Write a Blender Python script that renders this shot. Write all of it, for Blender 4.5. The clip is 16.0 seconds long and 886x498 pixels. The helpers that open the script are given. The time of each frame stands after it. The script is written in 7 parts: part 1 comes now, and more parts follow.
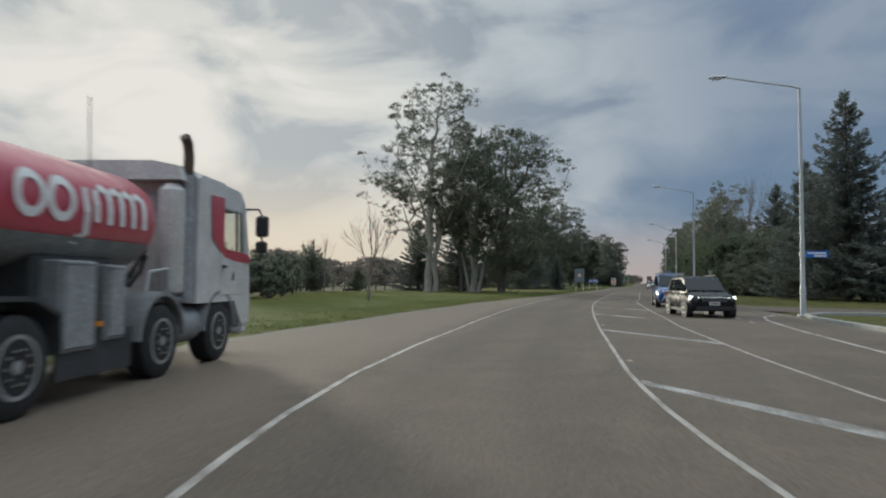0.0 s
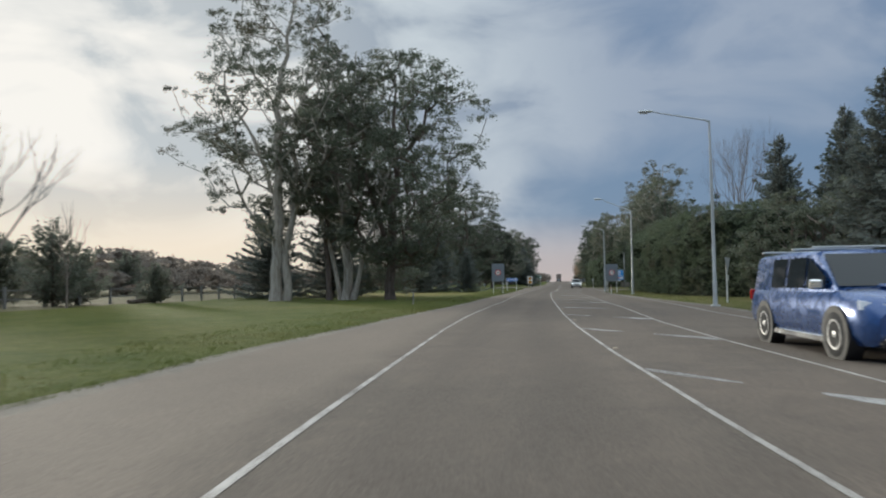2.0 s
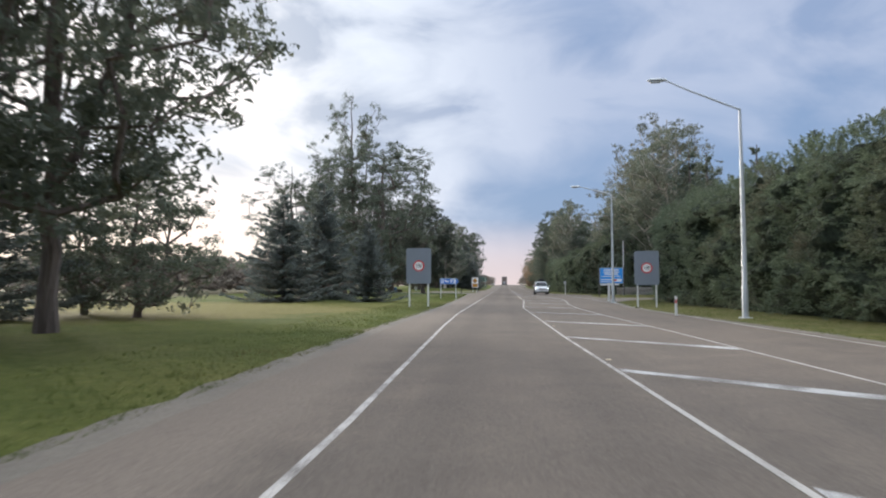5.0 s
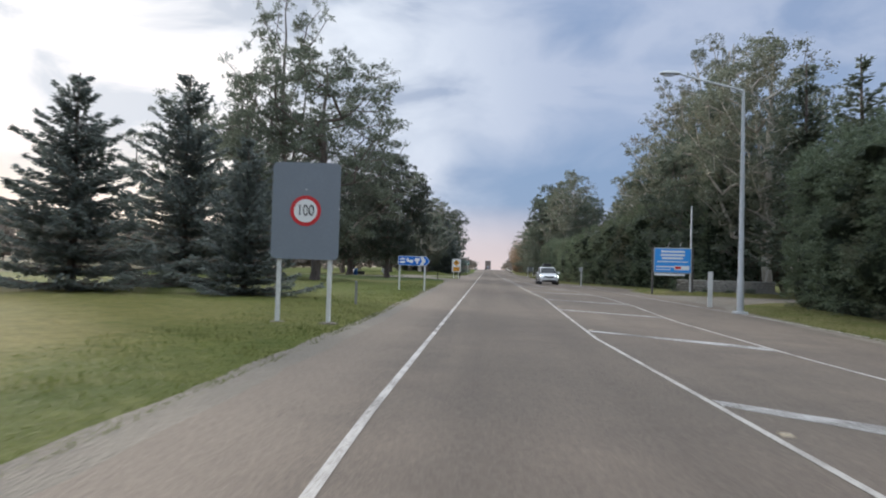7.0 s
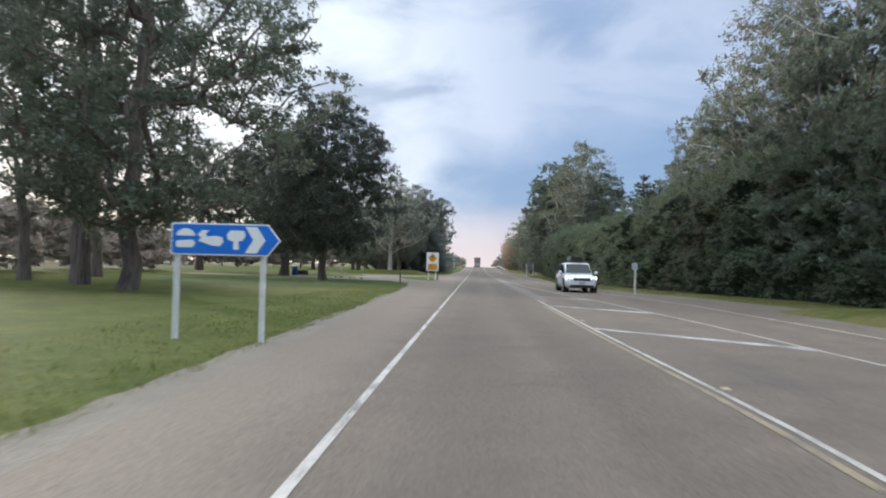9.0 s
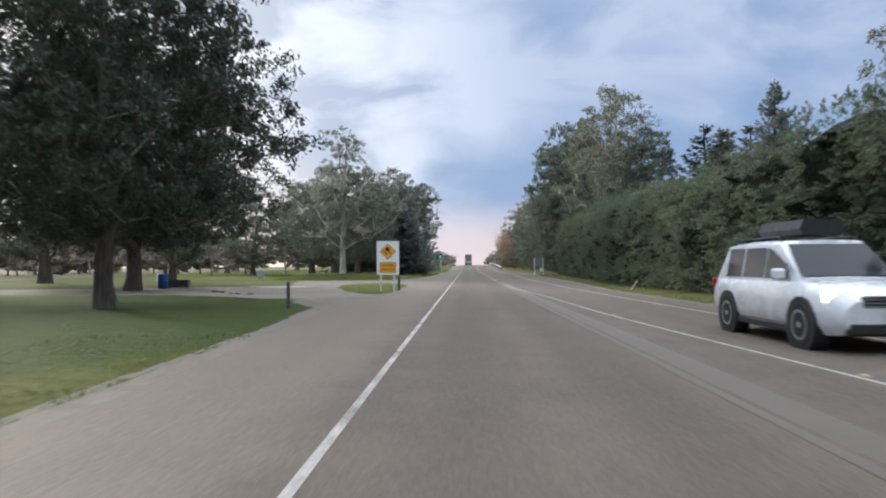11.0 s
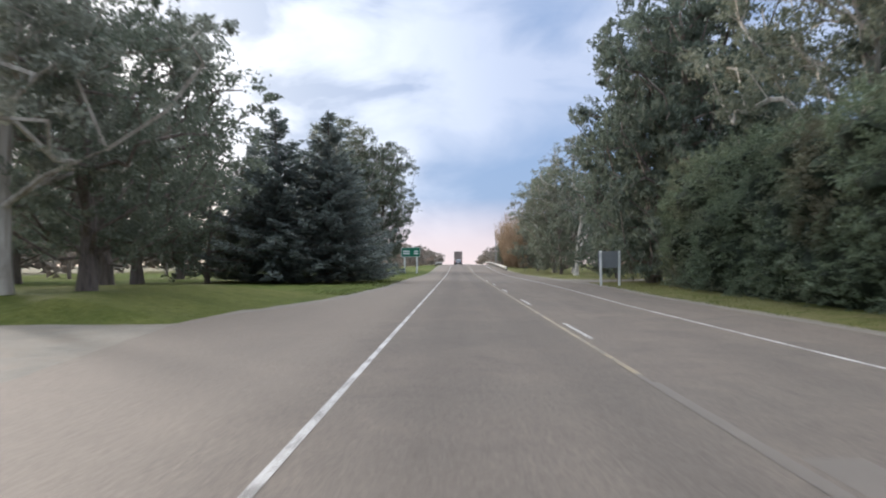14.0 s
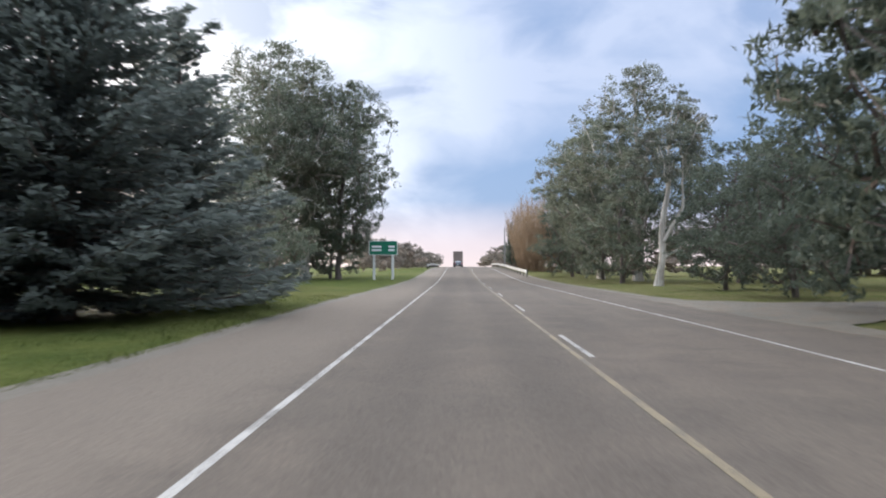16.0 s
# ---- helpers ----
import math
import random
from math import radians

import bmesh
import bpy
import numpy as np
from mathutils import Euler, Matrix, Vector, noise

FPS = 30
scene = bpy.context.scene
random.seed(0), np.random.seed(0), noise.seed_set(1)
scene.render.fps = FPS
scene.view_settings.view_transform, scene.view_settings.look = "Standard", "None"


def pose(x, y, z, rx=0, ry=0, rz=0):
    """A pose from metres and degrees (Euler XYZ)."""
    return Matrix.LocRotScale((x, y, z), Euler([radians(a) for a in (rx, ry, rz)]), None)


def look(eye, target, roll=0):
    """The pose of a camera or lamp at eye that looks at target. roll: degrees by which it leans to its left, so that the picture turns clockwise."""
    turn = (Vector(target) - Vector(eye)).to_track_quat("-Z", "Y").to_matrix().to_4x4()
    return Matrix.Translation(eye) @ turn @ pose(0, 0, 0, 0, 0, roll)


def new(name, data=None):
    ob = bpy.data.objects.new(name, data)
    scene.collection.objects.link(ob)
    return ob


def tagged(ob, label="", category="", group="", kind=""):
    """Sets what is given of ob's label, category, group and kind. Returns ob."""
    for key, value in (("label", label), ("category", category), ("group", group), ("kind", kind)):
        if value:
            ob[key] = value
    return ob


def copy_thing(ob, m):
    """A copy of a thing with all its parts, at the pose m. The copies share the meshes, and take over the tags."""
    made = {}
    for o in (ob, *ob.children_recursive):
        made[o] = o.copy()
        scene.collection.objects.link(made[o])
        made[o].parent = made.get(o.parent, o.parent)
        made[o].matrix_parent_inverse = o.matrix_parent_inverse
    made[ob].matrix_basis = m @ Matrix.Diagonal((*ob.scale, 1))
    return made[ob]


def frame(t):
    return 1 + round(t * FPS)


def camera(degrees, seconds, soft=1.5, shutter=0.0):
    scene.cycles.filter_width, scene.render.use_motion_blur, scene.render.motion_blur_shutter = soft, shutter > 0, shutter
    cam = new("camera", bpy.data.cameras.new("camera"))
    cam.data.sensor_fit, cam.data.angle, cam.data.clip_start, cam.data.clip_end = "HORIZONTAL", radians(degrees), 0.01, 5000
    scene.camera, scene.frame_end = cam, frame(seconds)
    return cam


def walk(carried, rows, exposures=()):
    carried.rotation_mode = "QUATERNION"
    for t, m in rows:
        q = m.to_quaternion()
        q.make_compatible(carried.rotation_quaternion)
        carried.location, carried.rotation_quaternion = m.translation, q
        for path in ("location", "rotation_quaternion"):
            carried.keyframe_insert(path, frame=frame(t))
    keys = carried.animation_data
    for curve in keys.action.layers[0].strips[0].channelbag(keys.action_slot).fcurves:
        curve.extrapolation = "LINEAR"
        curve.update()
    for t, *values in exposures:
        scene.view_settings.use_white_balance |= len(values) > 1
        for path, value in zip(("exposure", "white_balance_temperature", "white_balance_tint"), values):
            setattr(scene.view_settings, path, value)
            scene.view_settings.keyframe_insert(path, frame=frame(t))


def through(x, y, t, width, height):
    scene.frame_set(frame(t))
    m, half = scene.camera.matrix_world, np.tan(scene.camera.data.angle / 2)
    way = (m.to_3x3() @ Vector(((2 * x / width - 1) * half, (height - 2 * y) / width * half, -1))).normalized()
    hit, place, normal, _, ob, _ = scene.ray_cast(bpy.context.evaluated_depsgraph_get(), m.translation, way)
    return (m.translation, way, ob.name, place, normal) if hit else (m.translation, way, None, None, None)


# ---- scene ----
cam = camera(65.0, 16.0, soft=2.0, shutter=0.25)
# seconds, eye x, y, z, then yaw to the left, pitch up, lean to the left in degrees
ROWS = [
    (0.0, 5.930, 0.000, 1.292, 17.579, 2.691, 0.440),
    (0.5, 4.563, 6.831, 1.292, 16.034, 2.712, -0.032),
    (1.0, 3.295, 13.707, 1.290, 14.069, 2.801, -0.669),
    (1.5, 2.154, 20.612, 1.298, 12.145, 2.792, -0.654),
    (2.0, 1.215, 27.526, 1.305, 9.852, 2.792, -0.787),
    (2.5, 0.474, 34.435, 1.308, 7.701, 2.844, -0.957),
    (3.0, -0.022, 41.341, 1.313, 6.652, 2.861, -1.039),
    (3.5, -0.357, 48.167, 1.310, 6.087, 2.982, -1.444),
    (4.0, -0.671, 54.933, 1.306, 5.653, 2.967, -1.083),
    (4.5, -0.999, 61.661, 1.301, 5.272, 2.970, -0.531),
    (5.0, -1.351, 68.322, 1.300, 5.098, 2.959, -0.180),
    (5.5, -1.705, 74.904, 1.301, 4.961, 2.815, 0.065),
    (6.0, -2.032, 81.417, 1.303, 4.631, 2.432, 0.359),
    (6.5, -2.316, 87.887, 1.298, 3.978, 1.787, 0.815),
    (7.0, -2.517, 94.341, 1.278, 3.590, 1.580, 1.659),
    (7.5, -2.545, 100.977, 1.290, 3.274, 1.469, 1.462),
    (8.0, -2.498, 107.852, 1.291, 3.101, 1.400, 1.478),
    (8.5, -2.468, 114.701, 1.280, 2.894, 1.288, 1.566),
    (9.0, -2.448, 121.659, 1.295, 2.711, 1.413, 1.402),
    (9.5, -2.437, 128.725, 1.301, 2.168, 1.453, 1.443),
    (10.0, -2.436, 135.922, 1.301, 1.920, 1.471, 0.877),
    (10.5, -2.448, 143.304, 1.300, 1.892, 1.440, 0.077),
    (11.0, -2.469, 150.877, 1.299, 1.919, 1.335, -0.434),
    (11.5, -2.497, 158.597, 1.299, 1.857, 1.160, -0.315),
    (12.0, -2.524, 166.459, 1.305, 1.617, 1.126, -0.156),
    (12.5, -2.531, 174.381, 1.299, 1.368, 1.131, -0.061),
    (13.0, -2.506, 182.258, 1.300, 1.199, 1.164, -0.222),
    (13.5, -2.428, 190.222, 1.304, 1.157, 1.183, -0.527),
    (14.0, -2.305, 198.282, 1.308, 1.096, 1.262, -0.280),
    (14.5, -2.203, 206.423, 1.299, 1.125, 1.240, -0.178),
    (15.0, -2.107, 214.573, 1.286, 1.102, 1.221, -0.282),
    (15.5, -1.956, 222.763, 1.287, 1.105, 1.352, -0.319),
    (16.0, -1.845, 230.977, 1.302, 1.204, 1.442, -0.128),
]


def eye_pose(x, y, z, yaw, pitch, lean):
    a, p = radians(yaw), radians(pitch)
    ahead = Vector((-math.sin(a) * math.cos(p), math.cos(a) * math.cos(p), math.sin(p)))
    eye = Vector((x, y, z))
    return look(eye, eye + ahead, lean)


EXPOSURES = [(0.0, -0.64, 5840, 1), (0.5, -0.49, 5790, 1), (1.2, -0.48, 5790, 1), (2.4, -0.17, 5780, 4), (3.0, 0.33, 5830, 8), (4.0, 0.38, 5830, 9), (6.5, -0.03, 5780, 8), (7.5, 0.3, 5780, 8), (9.0, 0.38, 5680, 6), (11.5, 0.28, 5730, 9), (12.5, 0.04, 5680, 9), (13.5, 0.08, 5630, 8), (14.0, 0.48, 5730, 9), (16.0, 0.54, 5730, 9)]
walk(cam, [(t, eye_pose(*r)) for t, *r in ROWS], EXPOSURES)

# ---- world and sun: broken overcast, a low sun behind cloud ahead and to the left ----
SUN_AZ, SUN_EL = radians(42), radians(8)  # to the left of +y, above the horizon
SUN_DIR = Vector((-math.sin(SUN_AZ) * math.cos(SUN_EL), math.cos(SUN_AZ) * math.cos(SUN_EL), math.sin(SUN_EL)))


class Nodes:
    """Short hand for node trees."""

    def __init__(self, tree):
        self.t = tree
        tree.nodes.clear()

    def add(self, kind, **kw):
        n = self.t.nodes.new(kind)
        ins = kw.pop("ins", {})
        for k, v in kw.items():
            setattr(n, k, v)
        for k, v in ins.items():
            if isinstance(v, bpy.types.NodeSocket):
                self.t.links.new(v, n.inputs[k])
            else:
                n.inputs[k].default_value = v
        return n

    def math(self, op, a, b=0.0, clamp=False):
        return self.add("ShaderNodeMath", operation=op, use_clamp=clamp, ins={0: a, 1: b}).outputs[0]

    def vmath(self, op, a, b=(0, 0, 0)):
        n = self.add("ShaderNodeVectorMath", operation=op, ins={0: a, 1: b})
        return n.outputs["Value"] if op == "DOT_PRODUCT" else n.outputs[0]

    def ramp(self, fac, *stops):
        n = self.add("ShaderNodeValToRGB", ins={0: fac})
        e = n.color_ramp.elements
        while len(e) < len(stops):
            e.new(0.5)
        for el, (p, c) in zip(e, stops):
            el.position = p
            el.color = (c, c, c, 1) if isinstance(c, (int, float)) else (*c, 1)
        return n.outputs[0]

    def mix(self, fac, a, b, blend="MIX"):
        n = self.add("ShaderNodeMix", data_type="RGBA", blend_type=blend)
        for i, v in ((0, fac), (6, a), (7, b)):
            if isinstance(v, bpy.types.NodeSocket):
                self.t.links.new(v, n.inputs[i])
            else:
                n.inputs[i].default_value = v if i == 0 else (*v, 1)
        return n.outputs[2]

    def noise(self, vec, scale, detail=4.0, rough=0.55, distort=0.0):
        return self.add("ShaderNodeTexNoise", ins={"Vector": vec, "Scale": scale, "Detail": detail, "Roughness": rough, "Distortion": distort}).outputs["Fac"]


def make_world():
    w = bpy.data.worlds.new("sky")
    scene.world = w
    w.use_nodes = True
    n = Nodes(w.node_tree)
    way = n.vmath("NORMALIZE", n.add("ShaderNodeTexCoord").outputs["Generated"])
    xyz = n.add("ShaderNodeSeparateXYZ", ins={0: way})
    up = n.math("MAXIMUM", xyz.outputs[2], 0.0)
    # cloud layer: the direction projected on a flat deck
    deep = n.math("ADD", up, 0.26)
    flat = n.add("ShaderNodeCombineXYZ", ins={0: n.math("DIVIDE", xyz.outputs[0], deep), 1: n.math("DIVIDE", xyz.outputs[1], deep), 2: 0.3}).outputs[0]
    big = n.noise(flat, 0.75, 3.0, 0.45, 0.0)
    puff = n.vmath("MULTIPLY", way, (1.0, 1.0, 2.1))
    fine = n.noise(puff, 4.6, 7.0, 0.52, 0.45)
    glow = n.vmath("DOT_PRODUCT", way, tuple(SUN_DIR))
    near = n.add("ShaderNodeMapRange", interpolation_type="SMOOTHSTEP", ins={0: glow, 1: 0.85, 2: 1.0, 3: 0.0, 4: 1.0}).outputs[0]
    side = n.add("ShaderNodeMapRange", interpolation_type="SMOOTHSTEP", ins={0: glow, 1: 0.64, 2: 0.97, 3: 0.0, 4: 1.0}).outputs[0]
    # open sky between the clouds
    sky = n.add("ShaderNodeTexSky", sky_type="NISHITA", sun_disc=False, sun_elevation=SUN_EL, sun_rotation=-SUN_AZ, air_density=1.0, dust_density=1.5).outputs[0]
    sky_dim = n.mix(1.0, sky, (0.09, 0.09, 0.09), "MULTIPLY")
    open_sky = n.mix(0.85, sky_dim, (0.265, 0.35, 0.51))
    # cloud: grey-blue far from the sun, cream close to it
    lit = n.mix(side, (0.47, 0.50, 0.59), (0.98, 0.95, 0.91))
    lit = n.mix(near, lit, (1.36, 1.18, 1.03))
    dark = n.mix(side, (0.32, 0.37, 0.49), (0.53, 0.545, 0.585))
    dark = n.mix(near, dark, (0.80, 0.76, 0.73))
    cloud = n.mix(n.ramp(fine, (0.40, 0.0), (0.50, 0.62), (0.62, 1.0)), dark, lit)
    amount = n.math("ADD", n.math("ADD", n.math("MULTIPLY", big, 0.75), n.math("MULTIPLY", fine, 0.5)), n.math("MULTIPLY", side, 0.42))
    # a second, thin deck high up
    high = n.math("MULTIPLY", up, 0.35)
    mask = n.ramp(n.math("ADD", amount, high), (0.66, 0.0), (0.88, 1.0))
    col = n.mix(mask, open_sky, cloud)
    # warm band of haze low over the horizon
    band = n.ramp(up, (0.0, 1.0), (0.035, 0.75), (0.095, 0.0))
    low = n.add("ShaderNodeMapRange", interpolation_type="SMOOTHSTEP", ins={0: glow, 1: 0.76, 2: 0.97, 3: 0.0, 4: 1.0}).outputs[0]
    haze = n.mix(low, (0.76, 0.60, 0.54), (1.30, 1.0, 0.72))
    band = n.math("MAXIMUM", band, n.math("MULTIPLY", low, n.ramp(up, (0.05, 0.8), (0.17, 0.0))))
    col = n.mix(band, col, haze)
    below = n.add("ShaderNodeMapRange", ins={0: xyz.outputs[2], 1: -0.02, 2: -0.002, 3: 0.0, 4: 1.0}).outputs[0]
    col = n.mix(below, (0.10, 0.11, 0.09), col)
    # an overcast sky grows brighter towards the zenith
    zenith = n.add("ShaderNodeMapRange", interpolation_type="SMOOTHSTEP", ins={0: up, 1: 0.36, 2: 0.78, 3: 1.0, 4: 3.7}).outputs[0]
    over = n.add("ShaderNodeMapRange", ins={0: up, 1: 0.4, 2: 0.8, 3: 0.0, 4: 0.75}).outputs[0]
    col = n.mix(over, col, (0.55, 0.54, 0.50))
    bg = n.add("ShaderNodeBackground", ins={"Color": col, "Strength": zenith})
    out = n.add("ShaderNodeOutputWorld", ins={0: bg.outputs[0]})


make_world()
sun_data = bpy.data.lights.new("sun", "SUN")
sun_data.energy, sun_data.angle, sun_data.color = 3.6, radians(6), (1.0, 0.84, 0.66)
sun = new("sun", sun_data)
sun.matrix_world = look(SUN_DIR * 60, (0, 0, 0))


# ---- materials ----
def material(name, rough=0.6, metal=0.0):
    m = bpy.data.materials.new(name)
    m.use_nodes = True
    n = Nodes(m.node_tree)
    b = n.add("ShaderNodeBsdfPrincipled", ins={"Roughness": rough, "Metallic": metal})
    n.add("ShaderNodeOutputMaterial", ins={0: b.outputs[0]})
    return m, n, b


def bump(n, b, height, strength, distance):
    n.t.links.new(n.add("ShaderNodeBump", ins={"Height": height, "Strength": strength, "Distance": distance}).outputs[0], b.inputs["Normal"])


def paint(name, colour, rough=0.5, metal=0.0, wear=0.12, scale=3.0, coat=0.0, shine=0.5):
    """Paint, plastic or metal with faint dirt at two scales."""
    m, n, b = material(name, rough, metal)
    p = n.add("ShaderNodeTexCoord").outputs["Object"]
    dirt = n.math("MULTIPLY", n.noise(p, scale, 5.0, 0.65), n.noise(p, scale * 7, 3.0, 0.6))
    dark = tuple(c * 0.55 for c in colour)
    n.t.links.new(n.mix(n.ramp(dirt, (0.2, wear * 3), (0.4, 0.0)), colour, dark), b.inputs["Base Color"])
    n.t.links.new(n.ramp(n.noise(p, scale * 2, 4.0), (0.3, max(rough - 0.08, 0.03)), (0.7, min(rough + 0.12, 1))), b.inputs["Roughness"])
    b.inputs["Coat Weight"].default_value = coat
    b.inputs["Specular IOR Level"].default_value = shine
    return m


def foliage(name, dark, light, through=0.35, brown=None):
    m, n, b = material(name, 0.62)
    g = n.add("ShaderNodeNewGeometry")
    o = n.add("ShaderNodeObjectInfo")
    p = n.add("ShaderNodeTexCoord").outputs["Object"]
    f = n.math("ADD", n.math("MULTIPLY", g.outputs["Random Per Island"], 0.38), n.math("MULTIPLY", n.noise(p, 0.8, 4.0, 0.6), 0.72))
    c = n.mix(n.ramp(f, (0.15, 0.0), (0.9, 1.0)), dark, light)
    if brown:
        c = n.mix(n.ramp(n.noise(p, 0.23, 3.0), (0.52, 0.0), (0.66, 0.75)), c, brown)
    c = n.mix(n.math("MULTIPLY", o.outputs["Random"], 0.25), c, dark)
    n.t.links.new(c, b.inputs["Base Color"])
    b.inputs["Specular IOR Level"].default_value = 0.3
    tr = n.add("ShaderNodeBsdfTranslucent", ins={"Color": c})
    ms = n.add("ShaderNodeMixShader", ins={0: through, 1: b.outputs[0], 2: tr.outputs[0]})
    n.t.links.new(ms.outputs[0], n.t.nodes["Material Output"].inputs[0])
    return m


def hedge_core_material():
    """Close-packed inner sprays: shade between painted near black, lit parts painted dull green."""
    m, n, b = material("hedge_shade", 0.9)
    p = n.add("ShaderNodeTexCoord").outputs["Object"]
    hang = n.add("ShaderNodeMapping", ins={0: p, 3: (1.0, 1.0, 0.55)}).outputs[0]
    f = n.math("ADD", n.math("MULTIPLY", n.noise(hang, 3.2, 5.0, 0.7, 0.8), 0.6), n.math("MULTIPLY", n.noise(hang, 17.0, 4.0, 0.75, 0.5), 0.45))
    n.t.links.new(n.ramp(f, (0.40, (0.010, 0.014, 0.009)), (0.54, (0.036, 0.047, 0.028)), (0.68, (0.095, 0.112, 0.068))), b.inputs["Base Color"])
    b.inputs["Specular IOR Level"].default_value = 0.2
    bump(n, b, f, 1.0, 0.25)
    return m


def bark(name, pale, dark, scale=1.0, amount=0.5):
    m, n, b = material(name, 0.85)
    p = n.add("ShaderNodeTexCoord").outputs["Object"]
    tall = n.add("ShaderNodeMapping", ins={0: p, 3: (3.0 * scale, 3.0 * scale, 0.45 * scale)}).outputs[0]
    f = n.noise(tall, 1.6, 7.0, 0.65, 0.6)
    n.t.links.new(n.mix(n.ramp(f, (amount - 0.12, 0.0), (amount + 0.12, 1.0)), pale, dark), b.inputs["Base Color"])
    bump(n, b, n.noise(tall, 6.0, 5.0, 0.7), 0.5, 0.04)
    return m


def asphalt_material():
    m, n, b = material("chip_seal", 0.9)
    b.inputs["Specular IOR Level"].default_value = 0.3
    p = n.add("ShaderNodeTexCoord").outputs["Object"]
    long = n.add("ShaderNodeMapping", ins={0: p, 3: (1.0, 0.045, 1.0)}).outputs[0]
    streak = n.noise(long, 1.1, 5.0, 0.6, 0.3)
    patch = n.noise(p, 0.16, 4.0, 0.6)
    blotch = n.noise(p, 0.85, 6.0, 0.68, 0.6)
    chips = n.add("ShaderNodeTexVoronoi", ins={"Vector": p, "Scale": 48.0})
    fine = n.noise(p, 20.0, 4.0, 0.75)
    c = n.mix(n.ramp(streak, (0.3, 0.0), (0.7, 1.0)), (0.097, 0.077, 0.060), (0.162, 0.127, 0.096))
    c = n.mix(n.math("MULTIPLY", n.ramp(patch, (0.42, 0.0), (0.62, 1.0)), 0.5), c, (0.185, 0.139, 0.105))
    c = n.mix(n.math("MULTIPLY", n.ramp(blotch, (0.36, 1.0), (0.50, 0.0)), 0.45), c, (0.078, 0.060, 0.047))
    c = n.mix(n.math("MULTIPLY", n.ramp(blotch, (0.54, 0.0), (0.70, 1.0)), 0.45), c, (0.228, 0.174, 0.130))
    # polished wheel tracks, a paler strip between them, dusty shoulder outside the edge line
    lane = n.add("ShaderNodeAttribute", attribute_name="lane").outputs["Fac"]
    wide = n.math("ADD", lane, n.math("MULTIPLY", n.noise(long, 0.9, 3.0, 0.6), 0.5))
    track = n.ramp(n.math("DIVIDE", wide, 5.0), (0.0, 0.0), (0.14, 0.0), (0.22, 1.0), (0.30, 0.75), (0.40, 0.15), (0.46, 0.2), (0.54, 1.0), (0.62, 0.7), (0.72, 0.0))
    c = n.mix(n.math("MULTIPLY", track, 0.5), c, (0.073, 0.056, 0.043))
    dust = n.ramp(n.math("ADD", wide, n.math("MULTIPLY", n.noise(p, 0.8, 5.0, 0.7), 1.2)), (0.0, 0.6), (0.3, 0.4), (0.8, 0.0))
    c = n.mix(dust, c, (0.260, 0.206, 0.156))
    c = n.mix(0.33, c, n.mix(chips.outputs["Color"], (0.056, 0.045, 0.038), (0.273, 0.231, 0.184)))
    c = n.mix(n.math("MULTIPLY", n.ramp(fine, (0.35, 1.0), (0.6, 0.0)), 0.45), c, (0.057, 0.045, 0.038))
    n.t.links.new(c, b.inputs["Base Color"])
    bump(n, b, n.math("ADD", chips.outputs["Distance"], fine), 0.6, 0.012)
    return m


def gravel_material(name="gravel", earth=(0.17, 0.125, 0.085), pale=1.0):
    m, n, b = material(name, 0.9)
    p = n.add("ShaderNodeTexCoord").outputs["Object"]
    big, fine = n.noise(p, 0.30, 5.0, 0.62, 0.5), n.noise(p, 14.0, 4.0, 0.7)
    mid = n.noise(p, 1.1, 6.0, 0.7, 0.8)
    stones = n.add("ShaderNodeTexVoronoi", ins={"Vector": p, "Scale": 26.0})
    c = n.mix(n.ramp(big, (0.35, 0.0), (0.65, 1.0)), (0.125 * pale, 0.106 * pale, 0.080 * pale), (0.200 * pale, 0.168 * pale, 0.126 * pale))
    c = n.mix(n.ramp(mid, (0.49, 0.0), (0.62, 0.8)), c, earth)
    c = n.mix(n.math("MULTIPLY", n.ramp(mid, (0.32, 1.0), (0.44, 0.0)), 0.5), c, (0.07, 0.061, 0.05))
    c = n.mix(0.3, c, n.mix(stones.outputs["Color"], (0.06, 0.053, 0.044), (0.24, 0.212, 0.17)))
    c = n.mix(n.math("MULTIPLY", fine, 0.4), c, (0.07, 0.062, 0.052))
    n.t.links.new(c, b.inputs["Base Color"])
    bump(n, b, n.math("ADD", stones.outputs["Distance"], fine), 0.7, 0.03)
    return m


